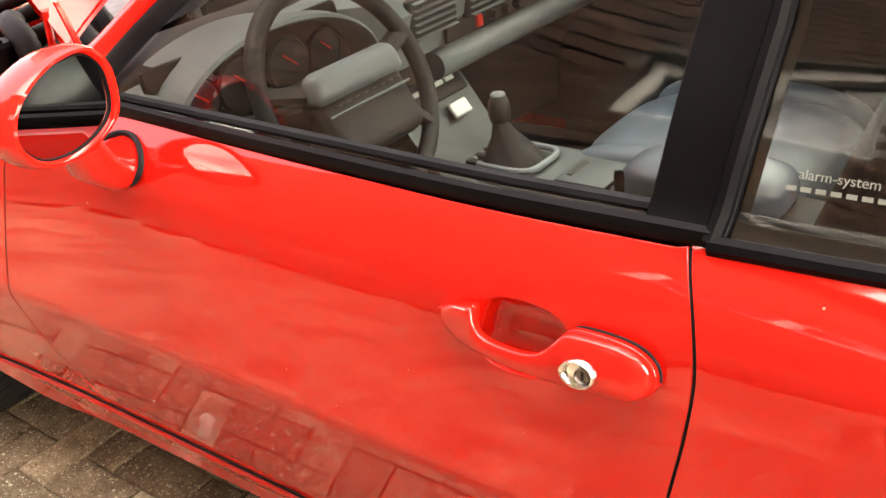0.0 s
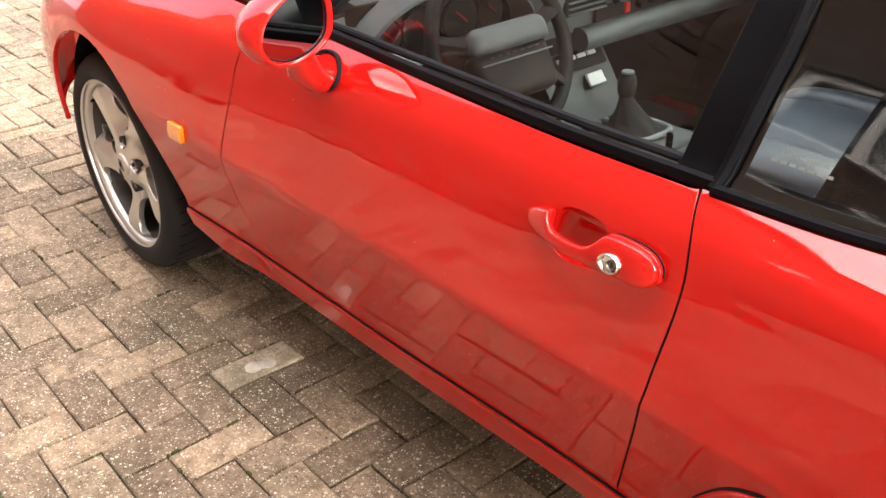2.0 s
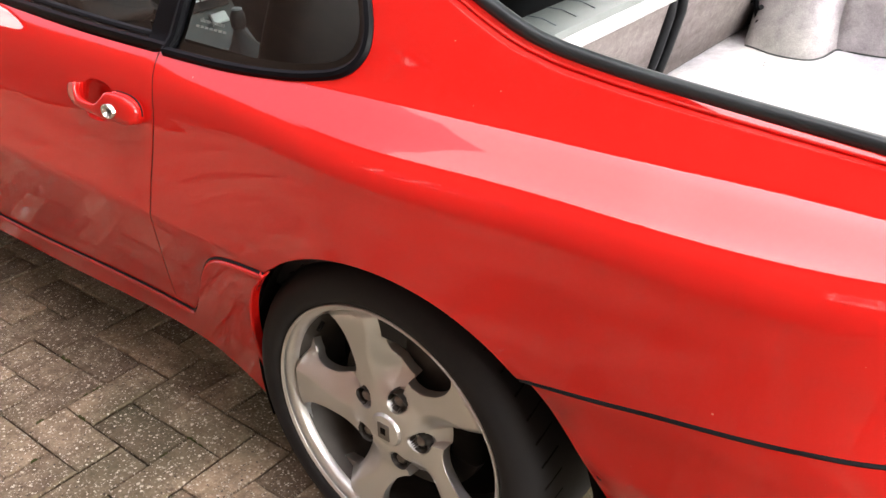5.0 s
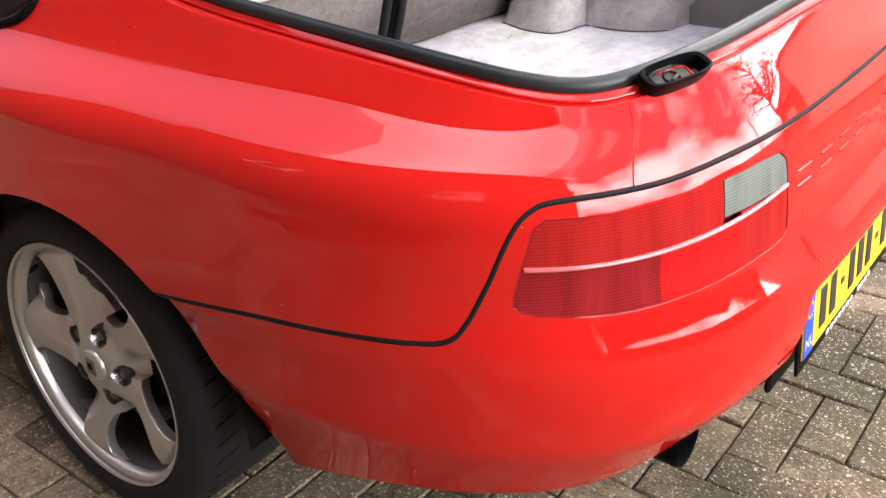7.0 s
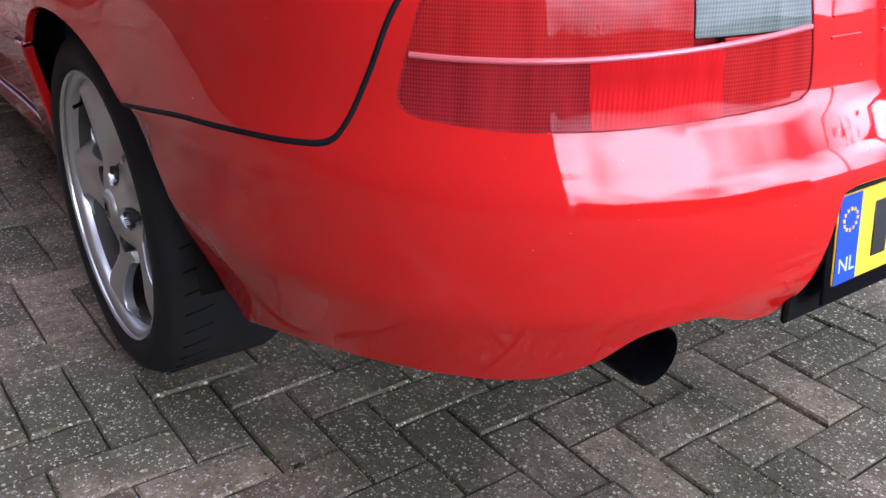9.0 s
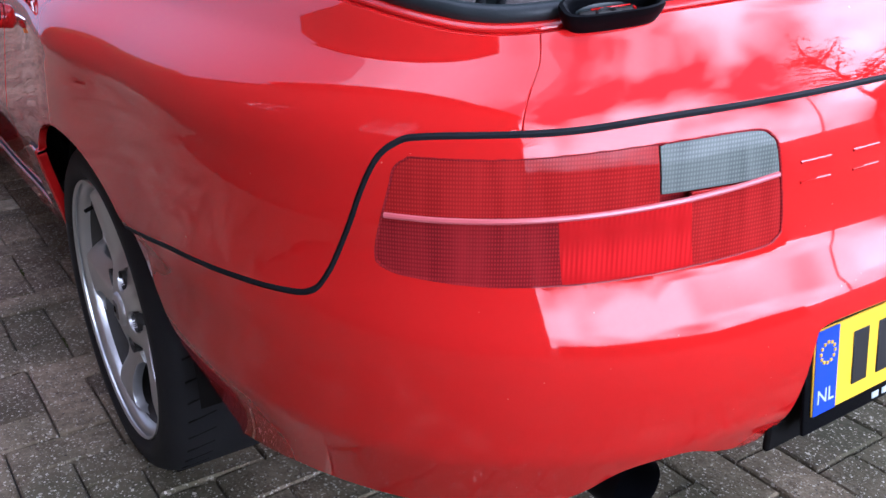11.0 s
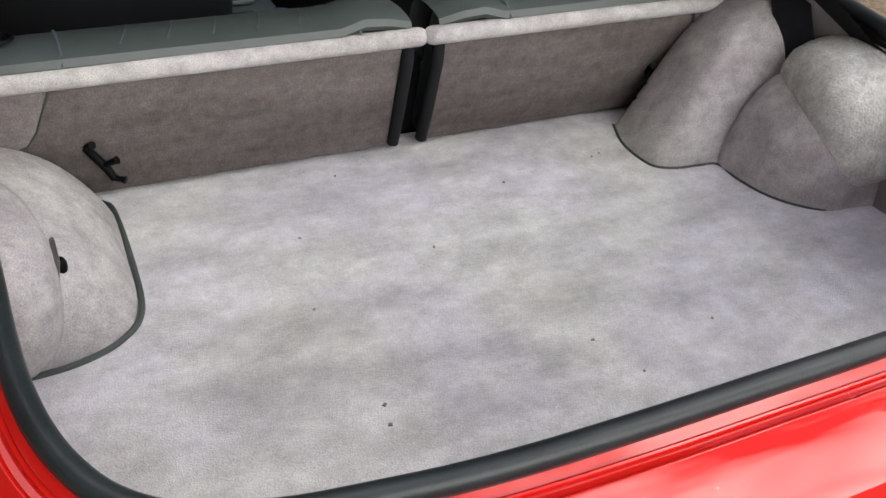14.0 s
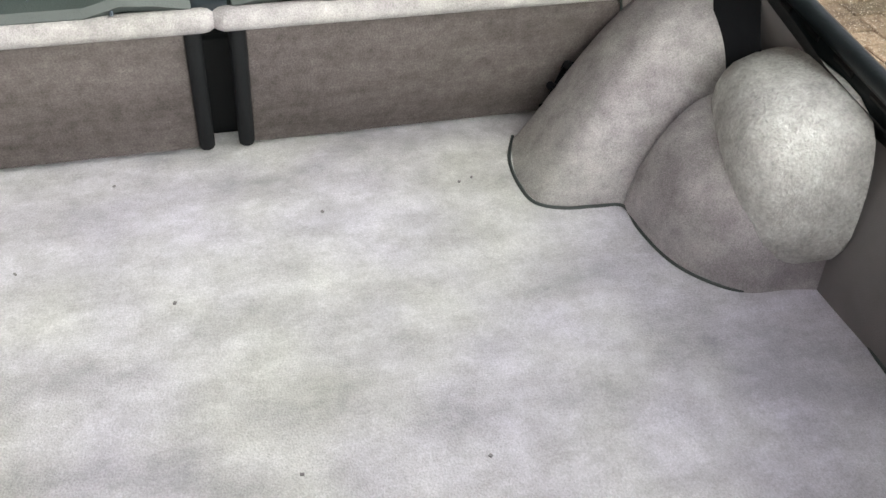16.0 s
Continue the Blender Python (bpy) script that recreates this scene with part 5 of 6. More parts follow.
for side in (1, -1):
    bed = panel("tail_lamp", lamp_loop, skin(-.014), LENS_DARK, car, sides=(side,), flange=0, label="red and smoked tail lamp")[0]
    for name, lo, hi, za, zb, mat, lab in (("upper_lens", 3.2, 3.486, ZMID + .0015, .9, LENS, "red turn lens"), ("lower_lens", 3.2, 3.39, .6, ZMID - .0015, LENS_DARK, "dark red lens"),
                                           ("brake_lens", 3.3908, 3.52, .6, ZMID + .001, LENS_BRAKE, "bright red brake lens"), ("inner_lens", 3.5208, 3.7, .6, ZMID + .011, LENS, "red inner lens"),
                                           ("reversing_lens", 3.489, 3.7, .777, .9, LENS_CLEAR, "smoked grey reversing lens")):
        panel(name, sub_loop(lamp_loop, lo, hi, za, zb), ribbed(.0062, .0062, .0, -.001), mat, bed, sides=(side,), step=.0035, fine=.004, flange=.006, lip=.001, label=lab)
    rib = skin_line([(3.236, .762), (3.30, .7605), (3.40, .7615), (3.52, .768), (3.624, .777)], -.0005)
    part("lens_rib", tube(rib if side > 0 else mirrored(rib), .0032, 8), LENS_RIB, bed)
    frame_l = [Vector(p) for p in skin(-.002)(np.array([p[0] for p in lamp_loop]), np.array([p[1] for p in lamp_loop]))]
    part("lamp_gasket", tube(frame_l if side > 0 else mirrored(frame_l), .0022, 6, closed=True), LENS_DARK, bed)

# ---- door handle, lock, mirror, side repeater ----
for side in (1, -1):
    fm = Matrix() if side > 0 else Matrix.Diagonal((1, -1, 1, 1))
    d = doors[0 if side > 0 else 1]
    # the handle: a grip that stands off the door over a hollow, ending in a broad pad with the lock
    panel("handle_recess", RECESS, puffed(RECESS, -.028, .026, .0), PAINT, d, sides=(side,), step=.006, fine=.005, flange=0)
    stations = curve_through([(1.646, .788, .005, .006, .006), (1.652, .787, .0095, .011, .010), (1.664, .788, .0150, .016, .013), (1.680, .7875, .0190, .021, .014), (1.694, .7880, .0200, .025, .014), (1.701, .7805, .0125, .027, .013), (1.714, .7770, .0085, .029, .013), (1.744, .7755, .0085, .031, .013),
                              (1.767, .7765, .0100, .031, .013), (1.781, .780, .0145, .031, .015), (1.791, .785, .0205, .030, .018), (1.800, .7885, .0245, .029, .020), (1.823, .790, .0250, .028, .021), (1.850, .7895, .0245, .026, .021), (1.866, .789, .0205, .023, .020), (1.876, .789, .0125, .018, .016), (1.880, .788, .005, .012, .010)], 4)
    ring_rows, foot_rows = [], []
    for s0, z0, hh, out, thick in stations:
        row = []
        for a in np.linspace(0, 2 * math.pi, 25)[:-1]:
            ca, sa = math.copysign(abs(math.cos(a)) ** .6, math.cos(a)), math.copysign(abs(math.sin(a)) ** .6, math.sin(a))
            row.append(fm @ Vector(skin(out - thick / 2 + thick / 2 * ca)(np.array(s0), np.array(z0 + hh * sa))))
        ring_rows.append(row)
        if s0 > 1.785:
            foot_rows.append((s0, z0, hh))
    part("door_handle", loft(ring_rows, closed=True, caps=True), PAINT, d, "red pull handle with a lock")
    pad_loop = [(s0, z0 - hh * .92) for s0, z0, hh in foot_rows] + [(s0, z0 + hh * .92) for s0, z0, hh in foot_rows[::-1]]
    panel("handle_base", pad_loop, skin(.011), PAINT, d, sides=(side,), flange=.012, step=.01, fine=.005)
    nose_loop = [(s0, z0 - hh * .8) for s0, z0, hh, *_ in stations if s0 < 1.688] + [(s0, z0 + hh * .8) for s0, z0, hh, *_ in stations[::-1] if s0 < 1.688]
    panel("handle_base", nose_loop, skin(.009), PAINT, d, sides=(side,), flange=.010, step=.01, fine=.005)
    top = np.array([(s0 + .002, z0 + hh) for s0, z0, hh in foot_rows] + [(s0 + .003, z0 - hh * .3) for s0, z0, hh in foot_rows[-2:]])
    lock_at = Vector(skin(.030)(np.array(1.818), np.array(.784)))
    lm = fm @ Matrix.Translation(lock_at) @ Matrix.Rotation(radians(-8), 4, "X")
    part("lock_plate", lathe([(0, .0015), (.0095, .0010), (.0118, -.0035), (.0138, -.0042), (.0150, -.002), (.0154, .006)], 32, lm @ Matrix.Diagonal((1.22, 1, .92, 1))), CHROME, d, "oval chrome lock surround")
    part("lock_cylinder", lathe([(0, -.0010), (.0050, -.0012), (.0062, -.0036), (.0074, -.0030), (.0078, .004)], 24, lm @ Matrix.Translation((.005, 0, 0))), STEEL, d)
    part("key_slot", block((.0016, .002, .008), lm @ Matrix.Translation((.005, -.0016, 0)), 0), INK, d, smooth=False)
    edge = [fm @ Vector(p) for p in skin(.004)(top[:, 0] + .001, top[:, 1] + .001)]
    part("handle_gasket", tube(edge, .0015, 6), RUBBER, d)
    # side repeater
    rep = panel("side_repeater", [(.548, .588), (.602, .588), (.604, .622), (.550, .622)], skin(.010), AMBER, car, sides=(side,), flange=.012, lip=.004, step=.01, fine=.005, label="amber side repeater lamp")
    # mirror
    foot = [fm @ Vector(p) for p in ((1.108, -.775, .852), (1.110, -.805, .858), (1.116, -.828, .874), (1.128, -.842, .910))]
    foot_ob = part("mirror", tube(foot, [.052, .047, .038, .030], 20, flat=.66), PAINT, car, "red oval door mirror on a stubby foot")
    part("foot_gasket", tube([fm @ Vector(p) for p in skin(.003)(*np.array([(1.110 + .051 * math.cos(a), .858 + .029 * math.sin(a)) for a in np.linspace(0, 6.28, 30)[:-1]]).T)], .004, 6, closed=True), RUBBER, foot_ob)
    hm = fm @ Matrix.Translation((1.163, -.862, .963)) @ Matrix.Rotation(radians(10), 4, "Z") @ Matrix.Diagonal((1, 1.10, 1, 1))
    prof = curve_through([(-.064, .020), (-.039, .042), (-.002, .059), (.037, .063), (.061, .054), (.077, .028), (.077, -.013), (.065, -.038), (.033, -.056), (-.005, -.063), (-.045, -.056), (-.068, -.035), (-.075, -.010)], 5, closed=True)
    rows = []
    for depth, scale in ((.012, .86), (-.010, .845), (-.002, .865), (.002, .90), (.001, .95), (-.005, .985), (-.014, 1.0), (-.03, 1.01), (-.055, .95), (-.078, .78), (-.092, .45), (-.096, .05)):
        rows.append([hm @ Vector((depth, p[0] * scale, p[1] * scale)) for p in prof])
    part("mirror_shell", loft(rows[1:], closed=True), PAINT, foot_ob, "red mirror shell")
    part("mirror_glass", loft([[hm @ Vector((-.008, p[0] * k, p[1] * k)) for p in prof] for k in (.86, .5, .01)], closed=True), MIRROR, foot_ob, "mirror glass", smooth=False)
    part("glass_rim", tube([hm @ Vector((-.007, p[0] * .85, p[1] * .85)) for p in prof], .0022, 6, closed=True), TRIM, foot_ob)
    part("lock_pin", lathe([(0, .03), (.0045, .029), (.005, .024), (.0042, 0)], 12, fm @ Matrix.Translation((1.785, -.690, .885)), axis="z"), TRIM, d, "black door lock pin")

# ---- number plate, exhaust ----
plate_m = Matrix.Translation((3.484, 0, .530)) @ Matrix.Rotation(radians(-6), 4, "Y")
plate = part("number_plate", block((.006, .540, .138), plate_m @ Matrix.Translation((-.004, 0, -.008)), .003, 2), TRIM, car, "yellow number plate in a black frame")
part("plate_face", block((.003, .520, .110), plate_m @ Matrix.Translation((.0005, 0, .002)), .001, 1), YELLOW, plate)
part("blue_band", block((.002, .042, .108), plate_m @ Matrix.Translation((.0022, -.238, .002)), 0), BLUE, plate, smooth=False)
for k, y in enumerate((-.172, -.122, -.022, .028, .078, .172)):
    part("number_bar", block((.0016, .030, .070), plate_m @ Matrix.Translation((.0028, y, .002)), .004, 1), INK, plate)
for y in (-.072, .128):
    part("dash_bar", block((.0016, .018, .012), plate_m @ Matrix.Translation((.0028, y, .002)), .002, 1), INK, plate)
for k in range(12):
    a = 2 * math.pi * k / 12
    part("star_dot", block((.0016, .0035, .0035), plate_m @ Matrix.Translation((.0036, -.238 + .013 * math.cos(a), .026 + .013 * math.sin(a))), 0), YELLOW, plate, smooth=False)
for k in range(12):
    if k != 7:
        part("frame_bar", block((.0016, .014, .009), plate_m @ Matrix.Translation((.0002, -.13 + k * .0215, -.066)), .001, 1), WHITE, plate)


def words(text, size, m, mat, parent, name="lettering", extrude=.0004):
    cu = bpy.data.curves.new(name, "FONT")
    cu.body, cu.size, cu.extrude, cu.align_x, cu.align_y = text, size, extrude, "CENTER", "CENTER"
    tmp = bpy.data.objects.new(name, cu)
    scene.collection.objects.link(tmp)
    me = bpy.data.meshes.new_from_object(tmp.evaluated_get(bpy.context.evaluated_depsgraph_get()))
    bpy.data.objects.remove(tmp)
    me.transform(m)
    return link(name, me, mat, parent)


words("NL", .026, plate_m @ Matrix.Translation((.0036, -.238, -.030)) @ Matrix.Rotation(radians(90), 4, "Z") @ Matrix.Rotation(radians(90), 4, "X"), WHITE, plate)
for y in (-.445,):
    em = Matrix.Translation((3.188, y, .400)) @ Matrix.Rotation(radians(-90), 4, "Z") @ Matrix.Diagonal((.92, 1, .92, 1))
    tip = part("exhaust_pipe", lathe([(.030, .0), (.041, .0), (.042, .10), (.043, .205), (.041, .212), (.038, .206), (.036, .05), (.0, .05)], 36, em), TRIM, car, "black exhaust tailpipe")
part("plate_recess", block((.01, .58, .20), Matrix.Translation((3.455, 0, .52)), .004, 1), DARK, car)
# raised maker's name as plain embossed bars
for k in range(7):
    s0 = 3.655 + k * .083
    for dz, l in ((.012, .046), (-.010, .046 if k % 3 else .02)):
        z0 = .772 + dz
        pts = [((s0 + .046 * j / 6) if s0 + .046 * j / 6 < S_MID else 2 * S_MID - (s0 + .046 * j / 6), z0) for j in range(7)]
        flip = [s0 + .046 * j / 6 >= S_MID for j in range(7)]
        q = skin(.0)(np.array([p[0] for p in pts]), np.array([p[1] for p in pts]))
        part("embossed_bar", tube([Vector((p[0], -p[1] if fl else p[1], p[2])) for p, fl in zip(q, flip)], .0020, 6, flat=.9), PAINT, car)

# ---- luggage space ----
FLOOR_Z = .712


def carpet_z(x, y):
    """A worn mat that waves a little and ruckles towards the backrests."""
    wave = .004 * noise.noise((x * 3, y * 3, 0)) + .0025 * noise.noise((x * 11, y * 9, 2))
    ruck = .010 * math.exp(-((x - 2.50) / .045) ** 2) * max(0, math.sin(y * 9 - .6)) * (y > .1)
    return FLOOR_Z + wave + ruck


rows = []
for i in range(57):
    x = 2.405 + .935 * i / 56
    row = []
    for k in range(61):
        u = 2 * k / 60 - 1
        left = min(.735, inner_y(x, .90, .045))
        y = u * (left if u < 0 else min(left, .70))
        row.append((x, y, carpet_z(x, y)))
    rows.append(row)
part("boot_carpet", loft(rows), CARPET_FLOOR, car, "light grey worn boot carpet")
crumbs, rnd4 = bmesh.new(), random.Random(21)
for _ in range(12):
    cx, cy = rnd4.uniform(2.50, 3.15), rnd4.uniform(-.42, .36)
    block((rnd4.uniform(.002, .005), rnd4.uniform(.002, .004), .002), Matrix.Translation((cx, cy, carpet_z(cx, cy) + .001)) @ Matrix.Rotation(rnd4.uniform(0, 3), 4, "Z"), 0, bm=crumbs)
part("crumbs", crumbs, CARPET_DARK, car, "dark crumbs on the carpet", smooth=False)["kind"] = "stuff"
part("boot_floor", block((.78, 1.16, .02), Matrix.Translation((2.80, 0, FLOOR_Z - .03)), 0), DARK, car, smooth=False)


def seatback(y0, y1, outer):
    """A folding rear backrest seen from behind: carpeted panel, rolled edge, leather top."""
    w, mid = y1 - y0, (y0 + y1) / 2
    tilt = Matrix.Translation((2.438, mid, FLOOR_Z + .005)) @ Matrix.Rotation(radians(14), 4, "Y")
    seat = part("rear_backrest", block((.05, w - .02, .235), tilt @ Matrix.Translation((-.03, 0, .11)), .012, 3), LEATHER, car, "grey carpeted folding rear backrest with a leather top")
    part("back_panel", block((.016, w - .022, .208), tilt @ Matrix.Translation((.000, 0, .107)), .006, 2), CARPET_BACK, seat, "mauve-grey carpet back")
    roll = curve_through([(2.490, y0 + .020, .924), (2.499, y0 + .008, .928), (2.503, mid, .930), (2.499, y1 - .008, .928), (2.490, y1 - .020, .924)], 10)
    part("edge_roll", tube([tuple(p) for p in roll], .0155, 14, flat=.95), CARPET, seat, "rolled carpet edge")
    rows = []
    for k in range(17):
        u = k / 16
        y = y0 + w * u
        end = 1 - abs(2 * u - 1) ** 8
        raised = .012 * (1 if (u > .84) == (outer < 0) and (u > .84 or u < .16) else 0)
        sec = []
        for x, z in ((2.500, .914), (2.507, .923), (2.502, .933), (2.487, .939), (2.455, .942), (2.42, .939), (2.395, .924), (2.38, .88), (2.38, .80)):
            sec.append((x + (0 if x < 2.4 else -.01 * (1 - end)), y, .922 + (z - .90) * (.85 + .15 * end) + raised * end))
        rows.append(sec)
    part("leather_top", loft(rows), LEATHER, seat, "dark grey leather top with stitching")
    out_y = y0 + .055 if outer < 0 else y1 - .055
    part("release_button", lathe([(.020, .006), (.019, .009), (.015, .008), (.013, .004), (.0, .003)], 28, Matrix.Translation((2.445, out_y, .963)) @ Matrix.Diagonal((1, 1, 1, 1)), axis="z"), TRIM, seat, "black backrest release button")
    for u in (.2, .86):
        part("stitched_seam", tube([(2.507, y0 + w * u, .946), (2.487, y0 + w * u, .962), (2.455, y0 + w * u, .965), (2.42, y0 + w * u, .962)], .0022, 6), LEATHER_BLUE, seat)
    for u in (.32, .42, .52, .62, .72):
        part("stitched_crease", tube([(2.489, y0 + w * u, .9615), (2.455, y0 + w * u - .012 * outer, .9645), (2.42, y0 + w * u - .02 * outer, .9615)], .0009, 6), LEATHER_BLUE, seat)
    flap, ends = bmesh.new(), []
    for x in (.000, .0125):
        ends.append([tilt @ Vector((x, outer * (w / 2 - .012 - u), v)) for u, v in ((0, .205), (0, .112), (.030, .108), (.052, .116), (.066, .140), (.078, .175), (.088, .205))])
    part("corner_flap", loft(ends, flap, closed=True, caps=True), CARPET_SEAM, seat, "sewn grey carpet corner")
    seam = [tilt @ Vector((.0125, outer * (w / 2 - .012 - u), v)) for u, v in ((0, .112), (.030, .108), (.052, .116), (.066, .140), (.078, .175), (.088, .205))]
    part("corner_seam", tube(seam, .0018, 6), LEATHER, seat)
    side_y = y1 - .003 if outer < 0 else y0 + .003
    part("side_bolster", tube([(2.448, side_y, .725), (2.470, side_y, .80), (2.490, side_y, .88), (2.494, side_y, .932)], .0105, 10), LEATHER_BLACK, seat, "dark leather side of the backrest")
    return seat


seatback(-.625, -.006, -1)
seatback(.040, .635, 1)
part("seat_catch", block((.02, .10, .19), Matrix.Translation((2.385, .012, .755)), .004, 2), LEATHER_BLACK, car, "dark seat frame between the backrests")
for x, y, sgn in ((2.462, -.492, 1), (2.470, .490, -1)):
    arm = [(x, y, .808), (x + .010, y + .012 * sgn, .796), (x + .020, y + .026 * sgn, .778), (x + .026, y + .034 * sgn, .762)]
    hook_ob = part("lashing_hook", tube(arm, [.0055, .0065, .0065, .0055], 10), TRIM, car, "black lashing hook with two prongs")
    for p, q in (((x, y, .806), (x + .018, y + .012 * sgn, .816)), ((x + .018, y + .022 * sgn, .782), (x + .034, y + .040 * sgn, .796)), ((x + .026, y + .034 * sgn, .764), (x + .034, y + .048 * sgn, .762))):
        part("prong", tube([p, tuple((u + v) / 2 for u, v in zip(p, q)), q], [.0048, .0042, .0060], 8), TRIM, hook_ob)
    part("hook_plate", block((.006, .022, .030), Matrix.Translation((x - .004, y, .806)), .003, 2), TRIM, hook_ob)

# side linings
for side in (-1, 1):
    rows = []
    for i in range(15):
        x = 2.42 + (.86 if side > 0 else .40) * i / 14
        corner = max(0, (x - 3.10) / .18)
        y = (.657 if side > 0 else .72) - .05 * corner - .10 * corner**3
        sec = [(y, FLOOR_Z - .01), (y, .80), (y + .006 * side, .88), (y + .010, .912 + .16 * max(0, (2.80 - x) / .3)), (y + .011, .930 + .22 * max(0, (2.80 - x) / .3)), (y + .009, .950 + .24 * max(0, (2.80 - x) / .3) - .02 * max(0, (x - 2.80) / .4))]
        rows.append([(x, side * min(yy, inner_y(x, z, .022 if side > 0 else .055)), z) for yy, z in (sec if side > 0 else sec[:3])])
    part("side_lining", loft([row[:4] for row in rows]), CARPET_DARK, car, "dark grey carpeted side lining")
    if side > 0:
        part("pillar_lining", loft([row[3:] for row in rows]), LEATHER_BLACK, car, "black lining up to the opening")


def bulge(name, foot, top, mat, label, swell=.03, n=14, rise=.9):
    """A carpeted swelling between a line on the floor and a line of (x, y, z) above it."""
    a, b = curve_through(foot, 6), curve_through(top, 6)
    c = np.array([(2.72, .9 if foot[0][1] > 0 else -.9)])
    rows = []
    for i in range(n + 1):
        t = i / n
        p = a + (b[:, :2] - a) * t
        d = c - p
        p = p - d / np.linalg.norm(d, axis=1, keepdims=True) * swell * math.sin(math.pi * t) * np.sin(np.linspace(.2, math.pi - .2, len(a)))[:, None]
        rows.append([(q[0], q[1], FLOOR_Z - .004 + (z1 - FLOOR_Z) * math.sin(t * math.pi / 2) ** rise) for q, z1 in zip(p, b[:, 2])])
    return part(name, loft(rows), mat, car, label)


bulge("belt_tower", [(2.46, .50), (2.495, .405), (2.55, .383), (2.607, .378), (2.648, .386), (2.668, .418), (2.674, .461), (2.68, .50), (2.70, .60), (2.70, .68)],
      [(2.46, .655, .930), (2.485, .640, .942), (2.515, .632, .954), (2.55, .628, .961), (2.585, .628, .960), (2.612, .634, .946), (2.635, .645, .926), (2.65, .66, .902), (2.66, .69, .88), (2.66, .72, .86)], CARPET, "grey carpeted belt tower", .012, 18, 1.25)
bulge("wheel_hump", [(2.655, .505), (2.68, .495), (2.727, .496), (2.789, .507), (2.831, .531), (2.862, .570), (2.868, .63), (2.885, .69)],
      [(x, y, .875) for x, y in ((2.68, .60), (2.70, .595), (2.73, .597), (2.76, .605), (2.79, .62), (2.81, .64), (2.83, .66), (2.83, .70))], CARPET, "grey carpeted wheel hump", .03)
bulge("wheel_hump", [(2.455, -.61), (2.455, -.50), (2.49, -.468), (2.62, -.468), (2.74, -.476), (2.80, -.52), (2.82, -.66)],
      [(x, y, .865) for x, y in ((2.49, -.73), (2.51, -.70), (2.54, -.66), (2.62, -.645), (2.70, -.655), (2.73, -.69), (2.75, -.74))], CARPET, "grey carpeted wheel hump", .02)
fleece = dome((2.775, .655, .838), (.116, .096, .110), 3.2, Matrix.Rotation(radians(-18), 4, "Z") @ Matrix.Rotation(radians(16), 4, "X"))
for v in fleece.verts:  # its back lies flat against the lining
    v.co.y = min(v.co.y, .652)
part("fleece_cover", fleece, FLEECE, car, "fluffy grey cloth cover over the side pocket")
for foot in ([(2.495, .407), (2.55, .384), (2.607, .379), (2.648, .386), (2.668, .418), (2.674, .461), (2.68, .495), (2.727, .496), (2.789, .507), (2.831, .531), (2.858, .565), (2.856, .60), (2.866, .645), (2.893, .689), (2.917, .685), (2.954, .664), (2.988, .657), (3.022, .653), (3.10, .63)], [(2.46, -.478), (2.49, -.466), (2.62, -.466), (2.74, -.474), (2.79, -.505), (2.815, -.56), (2.82, -.64)]):
    l = curve_through(foot, 6)
    part("carpet_piping", tube([(p[0], p[1], carpet_z(p[0], p[1]) + .001) for p in l], .0024 if foot[0][1] > 0 else .0042, 8), LEATHER, car)
belt_l = curve_through([(2.56, .640, 1.09), (2.60, .625, 1.01), (2.645, .615, .94), (2.68, .62, .88)], 6)
part("seat_belt", loft([[tuple(p - np.array([.034, .012, 0])), tuple(p + np.array([.034, .012, .004]))] for p in belt_l]), RUBBER, car, "black seat belt strap")

for x, y, z in ((2.760, .662, .940), (2.870, .663, .934), (2.985, .663, .928)):
    part("trim_stud", dome((x, y, z), (.008, .006, .008), 2.0, seg=14, rings=8), TRIM, car, "black push-in stud")

